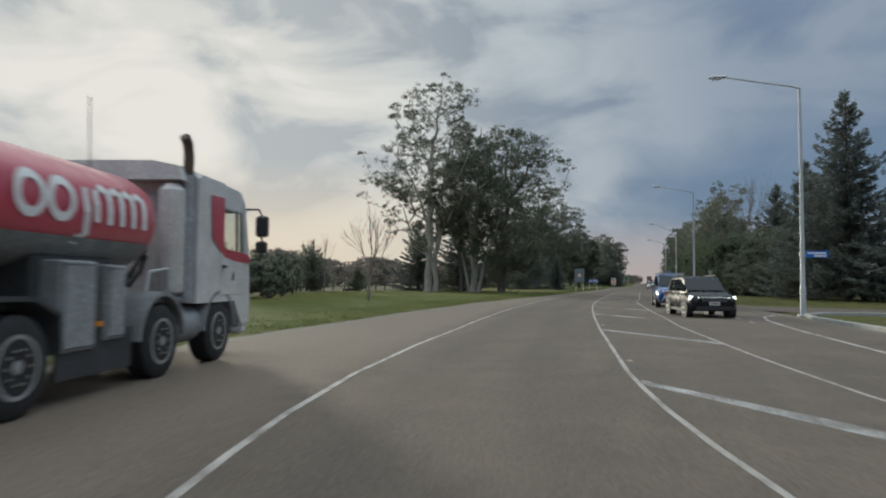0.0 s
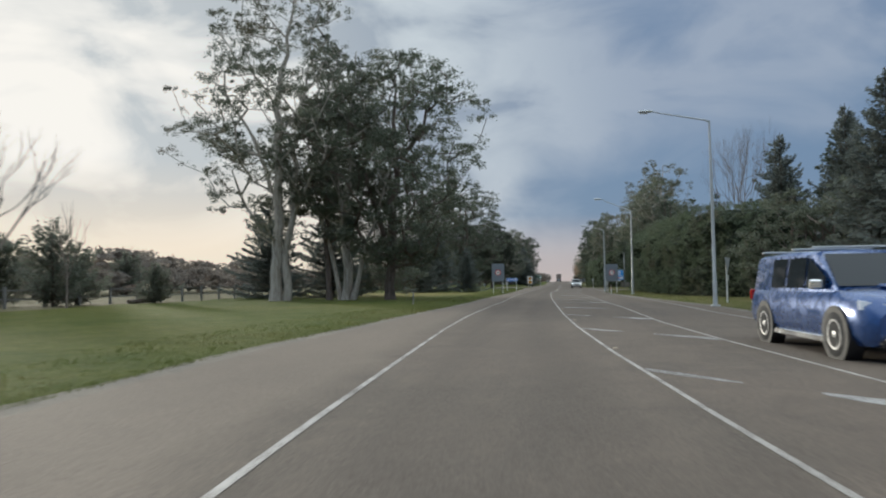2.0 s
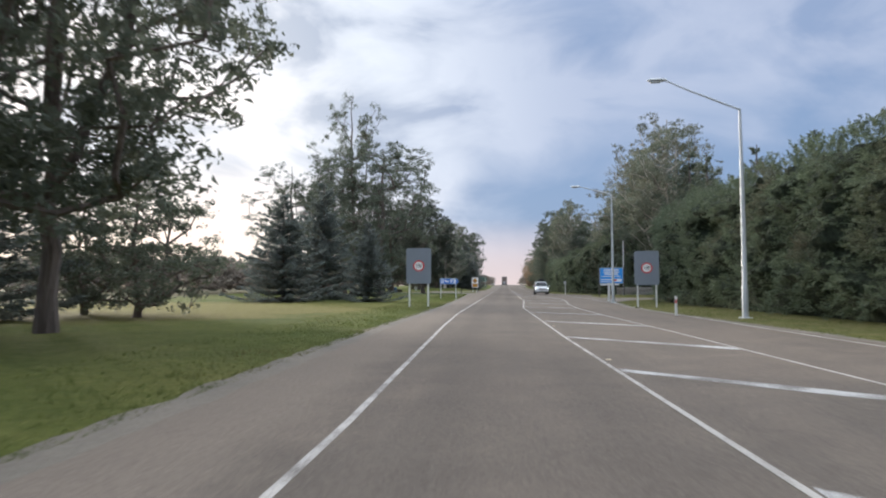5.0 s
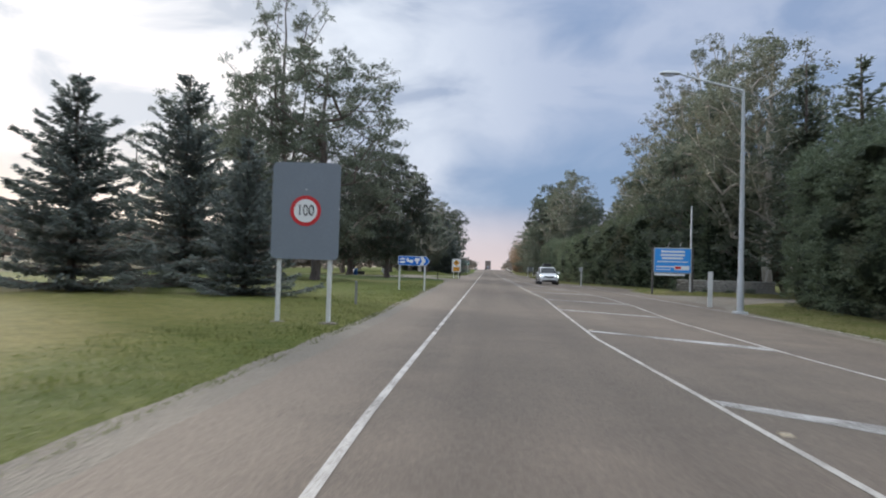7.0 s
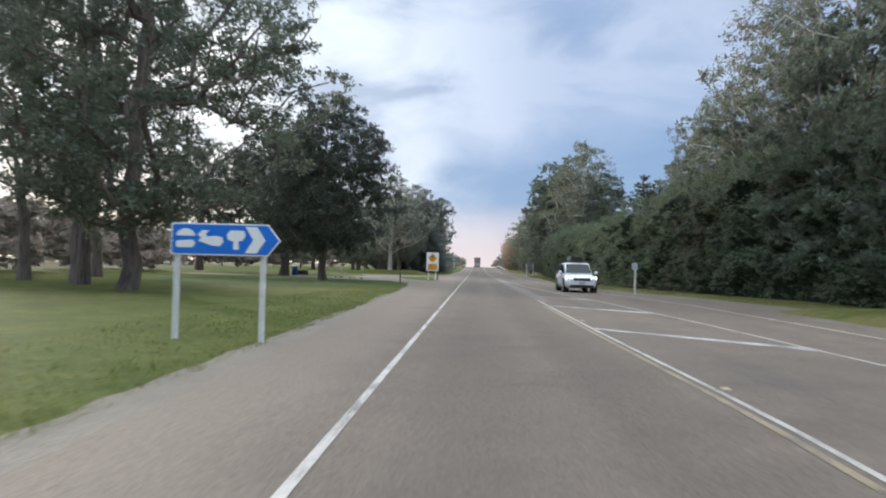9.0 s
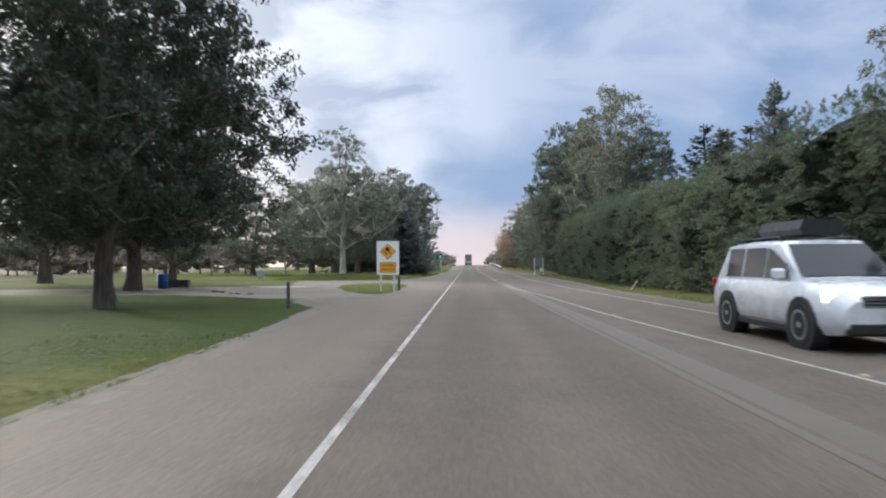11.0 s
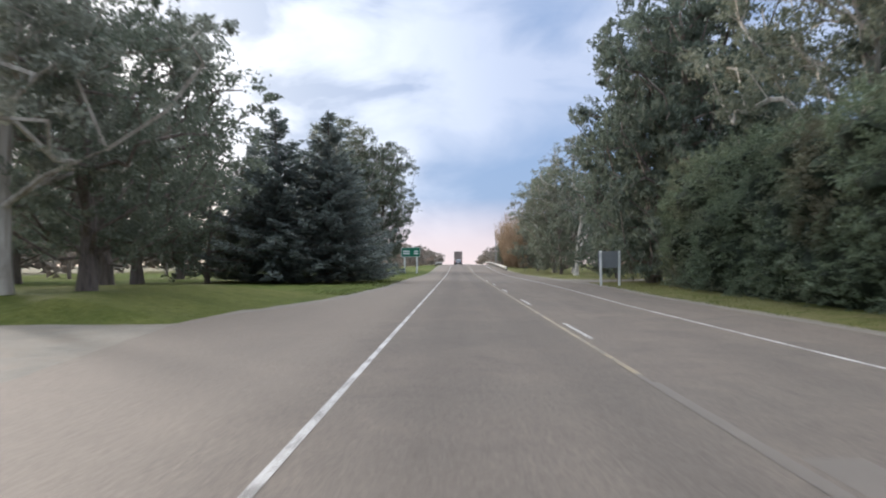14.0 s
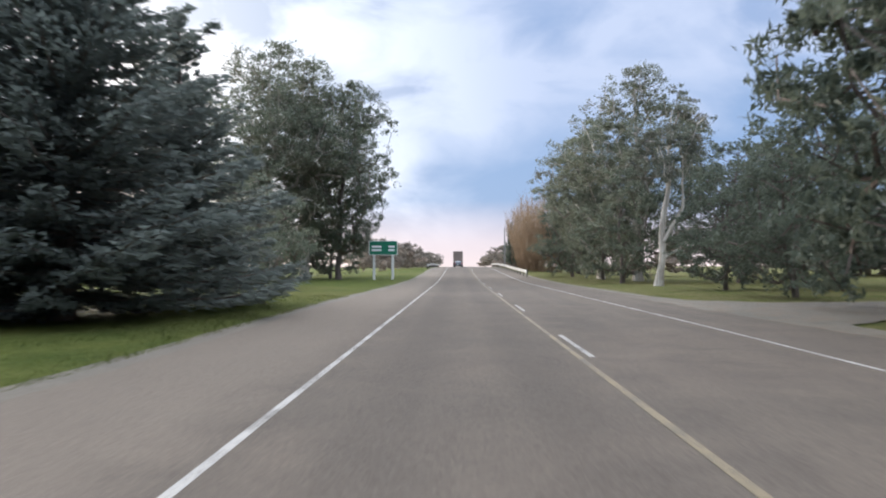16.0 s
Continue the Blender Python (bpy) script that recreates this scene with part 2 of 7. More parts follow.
def grass_material():
    m, n, b = material("grass_ground", 0.95)
    b.inputs["Specular IOR Level"].default_value = 0.1
    p = n.add("ShaderNodeTexCoord").outputs["Object"]
    big, mid, fine = n.noise(p, 0.06, 4.0, 0.6), n.noise(p, 0.55, 5.0, 0.65), n.noise(p, 11.0, 4.0, 0.75)
    c = n.mix(n.ramp(mid, (0.32, 0.0), (0.66, 1.0)), (0.066, 0.090, 0.020), (0.140, 0.148, 0.040))
    # a dry stretch of lawn in front of the cedars, bounded unevenly
    from_dry = n.add("ShaderNodeVectorMath", operation="LENGTH", ins={0: n.vmath("MULTIPLY", n.vmath("SUBTRACT", p, (-20.0, 104.0, 0.0)), (0.052, 0.047, 0.0))}).outputs["Value"]
    dry = n.ramp(n.math("ADD", from_dry, n.math("MULTIPLY", n.noise(p, 0.35, 4.0), 0.5)), (0.75, 0.75), (1.3, 0.0))
    c = n.mix(dry, c, (0.29, 0.22, 0.085))
    c = n.mix(n.ramp(big, (0.44, 0.0), (0.62, 0.6)), c, (0.19, 0.168, 0.056))
    # rough brown winter field past the lawn
    sep = n.add("ShaderNodeSeparateXYZ", ins={0: p})
    straw = n.math("MULTIPLY", n.math("GREATER_THAN", sep.outputs[0], 2.0), n.ramp(n.noise(p, 0.5, 5.0, 0.65), (0.36, 0.0), (0.56, 0.75)))
    c = n.mix(straw, c, (0.215, 0.175, 0.085))
    edge = n.math("ADD", n.math("ADD", sep.outputs[0], n.math("MULTIPLY", sep.outputs[1], 0.13)), n.math("MULTIPLY", n.noise(p, 0.25, 4.0), 3.0))
    rough_c = n.mix(n.ramp(n.noise(p, 0.12, 5.0, 0.7), (0.35, 0.0), (0.65, 1.0)), (0.15, 0.12, 0.085), (0.26, 0.21, 0.155))
    c = n.mix(n.math("LESS_THAN", edge, -17.0), c, rough_c)
    clump = n.noise(p, 2.6, 5.0, 0.7, 0.4)
    c = n.mix(n.math("MULTIPLY", n.ramp(clump, (0.38, 1.0), (0.56, 0.0)), 0.5), c, (0.060, 0.080, 0.014))
    c = n.mix(n.math("MULTIPLY", n.ramp(clump, (0.54, 0.0), (0.7, 1.0)), 0.5), c, (0.155, 0.158, 0.05))
    c = n.mix(n.math("MULTIPLY", n.ramp(fine, (0.35, 1.0), (0.6, 0.0)), 0.55), c, (0.055, 0.068, 0.014))
    # shade round the big left tree, painted as an ellipse of darker grass
    shade_or_growth = n.add("ShaderNodeVectorMath", operation="LENGTH", ins={0: n.vmath("MULTIPLY", n.vmath("SUBTRACT", p, (-14.0, 170.0, 0.0)), (0.085, 0.055, 0.0))}).outputs["Value"]
    shade_or_growth = n.ramp(n.math("ADD", shade_or_growth, n.math("MULTIPLY", mid, 0.4)), (0.95, 0.7), (1.5, 0.0))
    c = n.mix(shade_or_growth, c, n.mix(clump, (0.030, 0.052, 0.016), (0.075, 0.105, 0.036)))
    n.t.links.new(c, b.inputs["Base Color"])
    bump(n, b, n.math("ADD", fine, n.math("MULTIPLY", clump, 2.0)), 1.0, 0.08)
    return m


def worn_line(name, colour, keep=0.5, under=(0.088, 0.074, 0.060)):
    """Road paint, worn through to the chips."""
    m, n, b = material(name, 0.7)
    p = n.add("ShaderNodeTexCoord").outputs["Object"]
    f = n.math("ADD", n.math("MULTIPLY", n.noise(p, 30.0, 4.0, 0.7), 0.6), n.math("MULTIPLY", n.noise(p, 1.2, 4.0, 0.6), 0.5))
    n.t.links.new(n.mix(n.ramp(f, (keep, 0.0), (keep + 0.16, 1.0)), colour, under), b.inputs["Base Color"])
    return m


def glass_material(name, tint=(0.02, 0.025, 0.03)):
    m, n, b = material(name, 0.06)
    b.inputs["Base Color"].default_value = (*tint, 1)
    b.inputs["Specular IOR Level"].default_value = 0.22
    return m


def clear_glass_material():
    m, n, b = material("clear_glass", 0.04)
    gloss = n.add("ShaderNodeBsdfGlossy", ins={"Roughness": 0.03})
    clear = n.add("ShaderNodeBsdfTransparent", ins={"Color": (0.80, 0.84, 0.84, 1)})
    ms = n.add("ShaderNodeMixShader", ins={0: n.add("ShaderNodeFresnel", ins={"IOR": 1.45}).outputs[0], 1: clear.outputs[0], 2: gloss.outputs[0]})
    n.t.nodes.remove(b)
    n.t.links.new(ms.outputs[0], n.t.nodes["Material Output"].inputs[0])
    return m


def lens_material(name, colour, glow=0.0):
    m, n, b = material(name, 0.12)
    b.inputs["Base Color"].default_value = (*colour, 1)
    if glow:
        b.inputs["Emission Color"].default_value = (*colour, 1)
        b.inputs["Emission Strength"].default_value = glow
    return m


M = {
    "asphalt": asphalt_material(), "gravel": gravel_material(), "earth": gravel_material("bare_earth", (0.24, 0.165, 0.105), 1.25), "grass": grass_material(),
    "line": worn_line("road_paint_white", (0.47, 0.43, 0.385), 0.50), "line_bar": worn_line("road_paint_bar", (0.48, 0.46, 0.43), 0.46), "line_faded": worn_line("road_paint_faded", (0.138, 0.110, 0.084), 0.40, (0.112, 0.089, 0.068)),
    "line_thin": worn_line("road_paint_thin", (0.40, 0.365, 0.32), 0.53), "line_yellow": worn_line("road_paint_yellow", (0.26, 0.20, 0.115), 0.50), "gravel_pale": gravel_material("pale_gravel", (0.185, 0.15, 0.115), 1.3), "yard": gravel_material("yard_gravel", (0.235, 0.18, 0.125), 1.35), "stud": paint("stud_amber", (0.42, 0.34, 0.22), 0.5, wear=0.2),
    "kerb": paint("kerb_concrete", (0.42, 0.41, 0.38), 0.85, wear=0.2),
    "gum_leaf": foliage("gum_leaves", (0.082, 0.092, 0.068), (0.265, 0.275, 0.215), 0.4, (0.19, 0.15, 0.11)),
    "gum_mid": foliage("olive_gum_leaves", (0.075, 0.088, 0.06), (0.29, 0.305, 0.225), 0.4, (0.19, 0.165, 0.115)),
    "gum_pale": foliage("pale_gum_leaves", (0.11, 0.12, 0.09), (0.36, 0.365, 0.295), 0.4, (0.25, 0.21, 0.155)),
    "broad_leaf": foliage("broad_leaves", (0.072, 0.086, 0.064), (0.22, 0.238, 0.172), 0.42),
    "fir_leaf": foliage("fir_needles", (0.105, 0.124, 0.116), (0.24, 0.262, 0.232), 0.45),
    "pine_leaf": foliage("pine_needles", (0.06, 0.078, 0.06), (0.195, 0.22, 0.16), 0.38),
    # darker than broad_leaf: the dense crown's own shade is put into the colour
    "shaded_leaf": foliage("dark_leaves", (0.034, 0.043, 0.033), (0.105, 0.116, 0.085), 0.25),
    "young_pine": foliage("young_pine_needles", (0.13, 0.148, 0.115), (0.27, 0.285, 0.22), 0.55, (0.22, 0.185, 0.14)),
    "hedge_leaf": foliage("hedge_leaves", (0.052, 0.072, 0.045), (0.255, 0.30, 0.185), 0.3, (0.145, 0.12, 0.08)),
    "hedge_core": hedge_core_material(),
    "willow": foliage("willow_twigs", (0.23, 0.165, 0.105), (0.40, 0.29, 0.185), 0.35),
    "far_leaf": foliage("far_scrub", (0.17, 0.15, 0.125), (0.31, 0.265, 0.22), 0.45, (0.36, 0.275, 0.225)),
    "grass_blade": foliage("grass_blades", (0.078, 0.104, 0.024), (0.165, 0.18, 0.055), 0.5, (0.20, 0.165, 0.075)),
    "bark_pale": bark("gum_bark", (0.47, 0.43, 0.37), (0.25, 0.215, 0.175), 1.0, 0.53),
    "bark_dark": bark("dark_bark", (0.19, 0.15, 0.125), (0.085, 0.066, 0.056), 1.4, 0.5),
    "bark_twig": bark("bare_bark", (0.27, 0.22, 0.185), (0.14, 0.11, 0.09), 1.0, 0.5),
    "galv": paint("galvanised_steel", (0.52, 0.54, 0.55), 0.5, 0.35, 0.1),
    "rail_grey": paint("weathered_rail_paint", (0.50, 0.475, 0.43), 0.7, wear=0.22),
    "post_white": paint("white_post_paint", (0.72, 0.72, 0.69), 0.6, wear=0.16),
    "post_dark": paint("weathered_timber", (0.10, 0.09, 0.08), 0.9),
    "sign_grey": paint("grey_sign_sheet", (0.195, 0.22, 0.255), 0.5, wear=0.06),
    "sign_back": paint("sign_back_sheet", (0.20, 0.21, 0.215), 0.6, wear=0.15),
    "sign_white": paint("white_sign_sheet", (0.80, 0.80, 0.78), 0.45, wear=0.04),
    "sign_red": paint("red_sign_sheet", (0.55, 0.025, 0.03), 0.45, wear=0.04),
    "sign_blue": paint("blue_sign_sheet", (0.02, 0.16, 0.62), 0.4, wear=0.05),
    "sign_sky": paint("bright_blue_sheet", (0.05, 0.30, 0.75), 0.4, wear=0.05),
    "sign_green": paint("green_sign_sheet", (0.01, 0.16, 0.09), 0.45, wear=0.05),
    "sign_amber": paint("amber_sign_sheet", (0.80, 0.36, 0.015), 0.45, wear=0.05),
    "ink": paint("black_ink", (0.02, 0.02, 0.022), 0.5, wear=0.0),
    "stone": paint("field_stone", (0.32, 0.30, 0.265), 0.9, wear=0.3),
    "rubber": paint("tyre_rubber", (0.022, 0.022, 0.023), 0.8, wear=0.1),
    "rim": paint("alloy_rim", (0.55, 0.56, 0.57), 0.35, 0.7, 0.1),
    "chrome": paint("polished_steel", (0.75, 0.76, 0.77), 0.18, 0.95, 0.05),
    "plastic": paint("black_plastic", (0.025, 0.025, 0.027), 0.55, wear=0.1),
    "glass": glass_material("vehicle_glass"), "clear_glass": clear_glass_material(), "car_black": paint("black_car_paint", (0.008, 0.008, 0.010), 0.25, 0.0, 0.05, shine=0.22),
    "car_blue": paint("blue_car_paint", (0.025, 0.075, 0.24), 0.25, 0.3, 0.06, coat=0.8),
    "car_white": paint("white_car_paint", (0.74, 0.75, 0.76), 0.25, 0.0, 0.06, coat=0.7),
    "car_grey": paint("grey_car_paint", (0.09, 0.095, 0.105), 0.28, 0.3, 0.06, coat=0.7),
    "truck_white": paint("truck_white_paint", (0.74, 0.73, 0.70), 0.4, 0.0, 0.2, coat=0.3),
    "truck_red": paint("tank_red_paint", (0.52, 0.06, 0.095), 0.35, 0.0, 0.12, coat=0.4),
    "truck_steel": paint("tank_grey_steel", (0.40, 0.41, 0.43), 0.45, 0.3, 0.25),
    "truck_dark": paint("chassis_black", (0.06, 0.063, 0.066), 0.7, 0.0, 0.3),
    "truck_panel": paint("grey_locker_paint", (0.27, 0.28, 0.285), 0.7, 0.0, 0.25),
    "exhaust_rust": paint("rusty_exhaust_pipe", (0.13, 0.095, 0.07), 0.75, 0.3, 0.3),
    "truck_dusty": paint("dusty_grey_paint", (0.36, 0.375, 0.375), 0.75, 0.0, 0.3),
    "truck_box": paint("brown_trailer_sheet", (0.25, 0.195, 0.165), 0.7, 0.0, 0.2),
    "canvas": paint("grey_trailer_sheet", (0.26, 0.25, 0.235), 0.7, 0.0, 0.2),
    "lamp_lens": lens_material("clear_lens", (0.75, 0.77, 0.8)), "lamp_on": lens_material("lit_headlamp", (1.0, 0.97, 0.9), 4.0),
    "lamp_red": lens_material("red_lens", (0.35, 0.01, 0.01)), "lamp_amber": lens_material("amber_lens", (0.7, 0.25, 0.02)),
    "bin_blue": paint("blue_bin_plastic", (0.02, 0.12, 0.36), 0.5), "plate": paint("number_plate", (0.7, 0.7, 0.66), 0.4),
}


# ---- mesh helpers ----
from mathutils import geometry


class Build:
    """Collects vertices and faces for one mesh; m places what is added."""

    def __init__(self, m=None):
        self.v, self.f, self.m = [], [], m or Matrix()

    def put(self, pts, faces):
        k = len(self.v)
        self.v += [tuple(self.m @ Vector(p)) for p in pts]
        self.f += [tuple(k + i for i in f) for f in faces]
        return self

    def quad(self, *pts):
        return self.put(pts, [tuple(range(len(pts)))])

    def box(self, x0, x1, y0, y1, z0, z1, c=0.0):
        """A box; c chamfers its edges."""
        if c <= 0:
            p = [(x, y, z) for x in (x0, x1) for y in (y0, y1) for z in (z0, z1)]
            return self.put(p, [(0, 1, 3, 2), (4, 6, 7, 5), (0, 4, 5, 1), (2, 3, 7, 6), (0, 2, 6, 4), (1, 5, 7, 3)])
        p, f, ix = [], [], {}
        for i, x in enumerate((x0, x1)):
            for j, y in enumerate((y0, y1)):
                for k, z in enumerate((z0, z1)):
                    sx, sy, sz = 1 - 2 * i, 1 - 2 * j, 1 - 2 * k
                    for a, q in enumerate(((x, y + c * sy, z + c * sz), (x + c * sx, y, z + c * sz), (x + c * sx, y + c * sy, z))):
                        ix[i, j, k, a] = len(p)
                        p.append(q)
        for i in (0, 1):
            f.append([ix[i, j, k, 0] for j, k in ((0, 0), (0, 1), (1, 1), (1, 0))][:: 1 if i == 0 else -1])
            f.append([ix[j, i, k, 1] for j, k in ((0, 0), (1, 0), (1, 1), (0, 1))][:: 1 if i == 0 else -1])
            f.append([ix[j, k, i, 2] for j, k in ((0, 0), (0, 1), (1, 1), (1, 0))][:: 1 if i == 0 else -1])
        for i in (0, 1):
            for j in (0, 1):
                f.append((ix[i, j, 0, 0], ix[i, j, 1, 0], ix[i, j, 1, 1], ix[i, j, 0, 1]))
                f.append((ix[i, 0, j, 0], ix[i, 1, j, 0], ix[i, 1, j, 2], ix[i, 0, j, 2]))
                f.append((ix[0, i, j, 1], ix[1, i, j, 1], ix[1, i, j, 2], ix[0, i, j, 2]))
                for k in (0, 1):
                    f.append((ix[i, j, k, 0], ix[i, j, k, 1], ix[i, j, k, 2]))
        return self.put(p, f)

    def tube(self, pts, radii, sides=8, cap=True):
        """A tapered tube along points."""
        pts = [Vector(p) for p in pts]
        if isinstance(radii, (int, float)):
            radii = [radii] * len(pts)
        rings, ref = [], Vector((0.31, 0.22, 0.92)).normalized()
        for i, p in enumerate(pts):
            d = (pts[min(i + 1, len(pts) - 1)] - pts[max(i - 1, 0)]).normalized()
            a = d.cross(ref if abs(d.dot(ref)) < 0.95 else Vector((1, 0, 0))).normalized()
            b = d.cross(a)
            rings += [p + (a * math.cos(2 * math.pi * k / sides) + b * math.sin(2 * math.pi * k / sides)) * radii[i] for k in range(sides)]
        f = [(i * sides + k, i * sides + (k + 1) % sides, (i + 1) * sides + (k + 1) % sides, (i + 1) * sides + k) for i in range(len(pts) - 1) for k in range(sides)]
        if cap:
            f += [tuple(range(sides))[::-1], tuple((len(pts) - 1) * sides + k for k in range(sides))]
        return self.put(rings, f)

    def lathe(self, profile, axis="x", sides=24, at=(0, 0, 0)):
        """Turns (along, radius) pairs round an axis."""
        p, f = [], []
        for a, r in profile:
            for k in range(sides):
                c, s = r * math.cos(2 * math.pi * k / sides), r * math.sin(2 * math.pi * k / sides)
                q = {"x": (a, c, s), "y": (c, a, s), "z": (c, s, a)}[axis]
                p.append((q[0] + at[0], q[1] + at[1], q[2] + at[2]))
        for i in range(len(profile) - 1):
            for k in range(sides):
                f.append((i * sides + k, i * sides + (k + 1) % sides, (i + 1) * sides + (k + 1) % sides, (i + 1) * sides + k))
        f += [tuple(range(sides))[::-1], tuple((len(profile) - 1) * sides + k for k in range(sides))]
        return self.put(p, f)

    def loft(self, sections, closed=True):
        """Skins equal-length rings of points; closes both ends."""
        n = len(sections[0])
        p = [q for s in sections for q in s]
        f = [(i * n + k, i * n + (k + 1) % n, (i + 1) * n + (k + 1) % n, (i + 1) * n + k) for i in range(len(sections) - 1) for k in range(n if closed else n - 1)]
        if closed:
            f += [tuple(range(n))[::-1], tuple((len(sections) - 1) * n + k for k in range(n))]
        return self.put(p, f)

    def plate(self, outline, y0, y1):
        """An outline of (x, z) pairs made thick along y."""
        n = len(outline)
        p = [(x, y0, z) for x, z in outline] + [(x, y1, z) for x, z in outline]
        return self.put(p, [tuple(range(n)), tuple(range(n, 2 * n))[::-1]] + [(k, (k + 1) % n, n + (k + 1) % n, n + k)[::-1] for k in range(n)])


def link(name, verts, faces, mat, parent=None, label="", smooth=False):
    me = bpy.data.meshes.new(name)
    me.from_pydata(verts, [], faces)
    me.materials.append(mat)
    if smooth:
        me.polygons.foreach_set("use_smooth", [True] * len(me.polygons))
    me.update()
    ob = new(name, me)
    if parent:
        ob.parent = parent
    if label:
        ob["label"] = label
    return ob


def part(name, b, mat, parent=None, label="", smooth=False):
    """Links what a Build collected as one mesh."""
    ob = link(name, b.v, b.f, mat, parent, label, smooth)
    bm = bmesh.new()
    bm.from_mesh(ob.data)
    bmesh.ops.recalc_face_normals(bm, faces=bm.faces)
    bm.to_mesh(ob.data)
    bm.free()
    if smooth:
        ob.data.set_sharp_from_angle(angle=radians(38))
    return ob


def thing(name, label, category, m=None, group="", kind=""):
    """An Empty at the base of a thing of several parts."""
    ob = tagged(new(name), label, category, group, kind)
    ob.empty_display_size = 0.2
    if m is not None:
        ob.matrix_basis = m
    return ob


def along(table, y):
    """Linear reading of (y, x) pairs."""
    ys, xs = zip(*table)
    return float(np.interp(y, ys, xs))


# ---- the ground and the road ----
# (y, x) along the road; the road bends in from the right and runs on along +y
EDGE_L = [(-60, 27.0), (-30, 14.6), (-10, 7.4), (0, 4.2), (5.5, 2.55), (9, 1.8), (13.6, 1.1), (19.5, 0.4), (22, 0.05), (26.6, -0.45), (29.3, -0.78), (34, -1.2), (40, -1.65), (47, -2.15), (54, -2.5), (61, -2.7), (75, -2.85), (90, -3.3), (100, -3.5), (900, -3.5)]
MED_L = [(-60, 29.5), (-30, 17.6), (-10, 11.0), (0, 7.9), (6.8, 6.1), (10, 5.5), (14.3, 4.95), (20.2, 4.2), (22.4, 3.95), (27, 3.42), (34.3, 2.66), (40.8, 2.06), (47.8, 1.56), (54.7, 1.2), (62, 0.92), (73, 0.52), (86, 0.1), (96, -0.1), (108, -0.35), (120, 0.0), (128, 0.25), (137, 0.15), (150, 0.1), (165, 0.0), (182, -0.15), (900, -0.15)]
MED_R = [(-60, 32.5), (-30, 20.6), (-10, 13.4), (0, 10.6), (8.9, 8.27), (13.2, 7.55), (22.5, 6.35), (26.7, 6.05), (30.2, 5.68), (36, 5.2), (43.4, 4.57), (50, 4.16), (62, 4.0), (70, 3.75), (78, 3.5), (88, 3.2), (98, 2.8), (106, 2.6), (114, 2.7), (122, 3.3), (130, 3.6), (140, 3.3), (150, 2.7), (158, 2.0), (165, 1.42), (170, 1.08), (178, 0.82), (183, 0.5), (191, 0.05), (200, -0.05), (900, 0.0)]
EDGE_R = [(30, 8.9), (44, 7.7), (56, 7.1), (70, 6.95), (76, 6.7), (90, 6.2), (104, 5.9), (116, 6.2), (150, 6.0), (160, 4.7), (169, 3.9), (178, 3.5), (190, 3.1), (207, 2.95), (220, 3.0), (231, 3.3), (245, 3.5), (900, 3.5)]
SEAL_L = [(-60, 18.0), (-30, 6.0), (-12, 0.8), (-2, -1.4), (6, -2.2), (13.4, -2.9), (20, -3.4), (28, -4.1), (40, -4.8), (55, -4.8), (70, -4.6), (90, -4.9), (110, -4.9), (130, -5.3), (150, -5.8), (165, -6.2), (173, -6.8), (176.5, -8.5), (181.5, -6.3), (190, -6.0), (200, -6.2), (206, -7.4), (215, -8.8), (219, -7.8), (225, -6.8), (240, -6.2), (256, -6.4), (300, -5.6), (900, -5.2)]
SEAL_R = [(-60, 36.0), (-30, 24.0), (-10, 17.5), (10, 12.6), (15, 11.9), (21, 11.4), (26, 11.1), (31, 10.6), (38, 9.9), (47, 9.3), (58, 8.3), (64, 8.2), (71, 7.7), (76, 7.3), (90, 6.4), (103, 5.6), (108, 5.4), (114, 5.8), (121, 6.5), (126, 8.0), (131, 11.5), (139, 12.2), (145, 10.2), (158, 8.2), (165, 6.4), (171, 5.0), (178, 4.65), (186, 4.45), (194, 4.7), (205, 5.2), (218, 5.35), (227, 5.4), (234, 5.9), (246, 6.2), (251, 6.7), (256, 6.6), (262, 6.0), (300, 5.4), (900, 5.2)]


FORECOURT = [(-6.2, 165), (-6.9, 173.4), (-9.5, 178), (-14, 181.5), (-24, 183.5), (-40, 184), (-40, 193), (-24, 193.5), (-17, 196), (-15.8, 204), (-19, 222), (-26, 240), (-24, 243), (-15, 230), (-13, 219.5), (-9.6, 217.6), (-7.7, 219.6), (-6.2, 226), (-5.6, 226), (-5.4, 165)]
ISLAND = [(-6.5, 182.0), (-7.7, 183.9), (-9.1, 187.6), (-10.0, 191.6), (-10.7, 195.4), (-10.8, 198.6), (-10.2, 201.8), (-8.6, 202.9), (-7.3, 200.8), (-6.35, 196.8), (-6.15, 193.2), (-6.2, 188.1), (-6.1, 185.0)]
DRIVEWAY = [(7.2, 124), (9.5, 128.5), (13, 131), (24, 132.5), (24, 137.6), (12.5, 137.8), (10.5, 140), (8.8, 143), (7, 143)]
TRACK = [(5.6, 243), (7, 246.5), (9.5, 249), (16, 252), (30, 254), (30, 257), (15, 256.5), (9, 256), (6.6, 258), (5.4, 262)]
STREET = [(9.9, 38.5), (11.5, 35), (14, 33.4), (30, 31.5), (60, 29), (60, 38), (30, 40), (15, 42.5), (11.5, 44.5), (9.4, 49)]


def inside(poly, x, y):
    hit = False
    for (xa, ya), (xb, yb) in zip(poly, poly[1:] + poly[:1]):
        if (ya > y) != (yb > y) and x < xa + (y - ya) * (xb - xa) / (yb - ya):
            hit = not hit
    return hit


def rise(y):
    """The road climbs a little to the bridge."""
    q = max(0.0, min((y - 278) / 82, 1.0))
    return 1.15 * q * q * (3 - 2 * q)


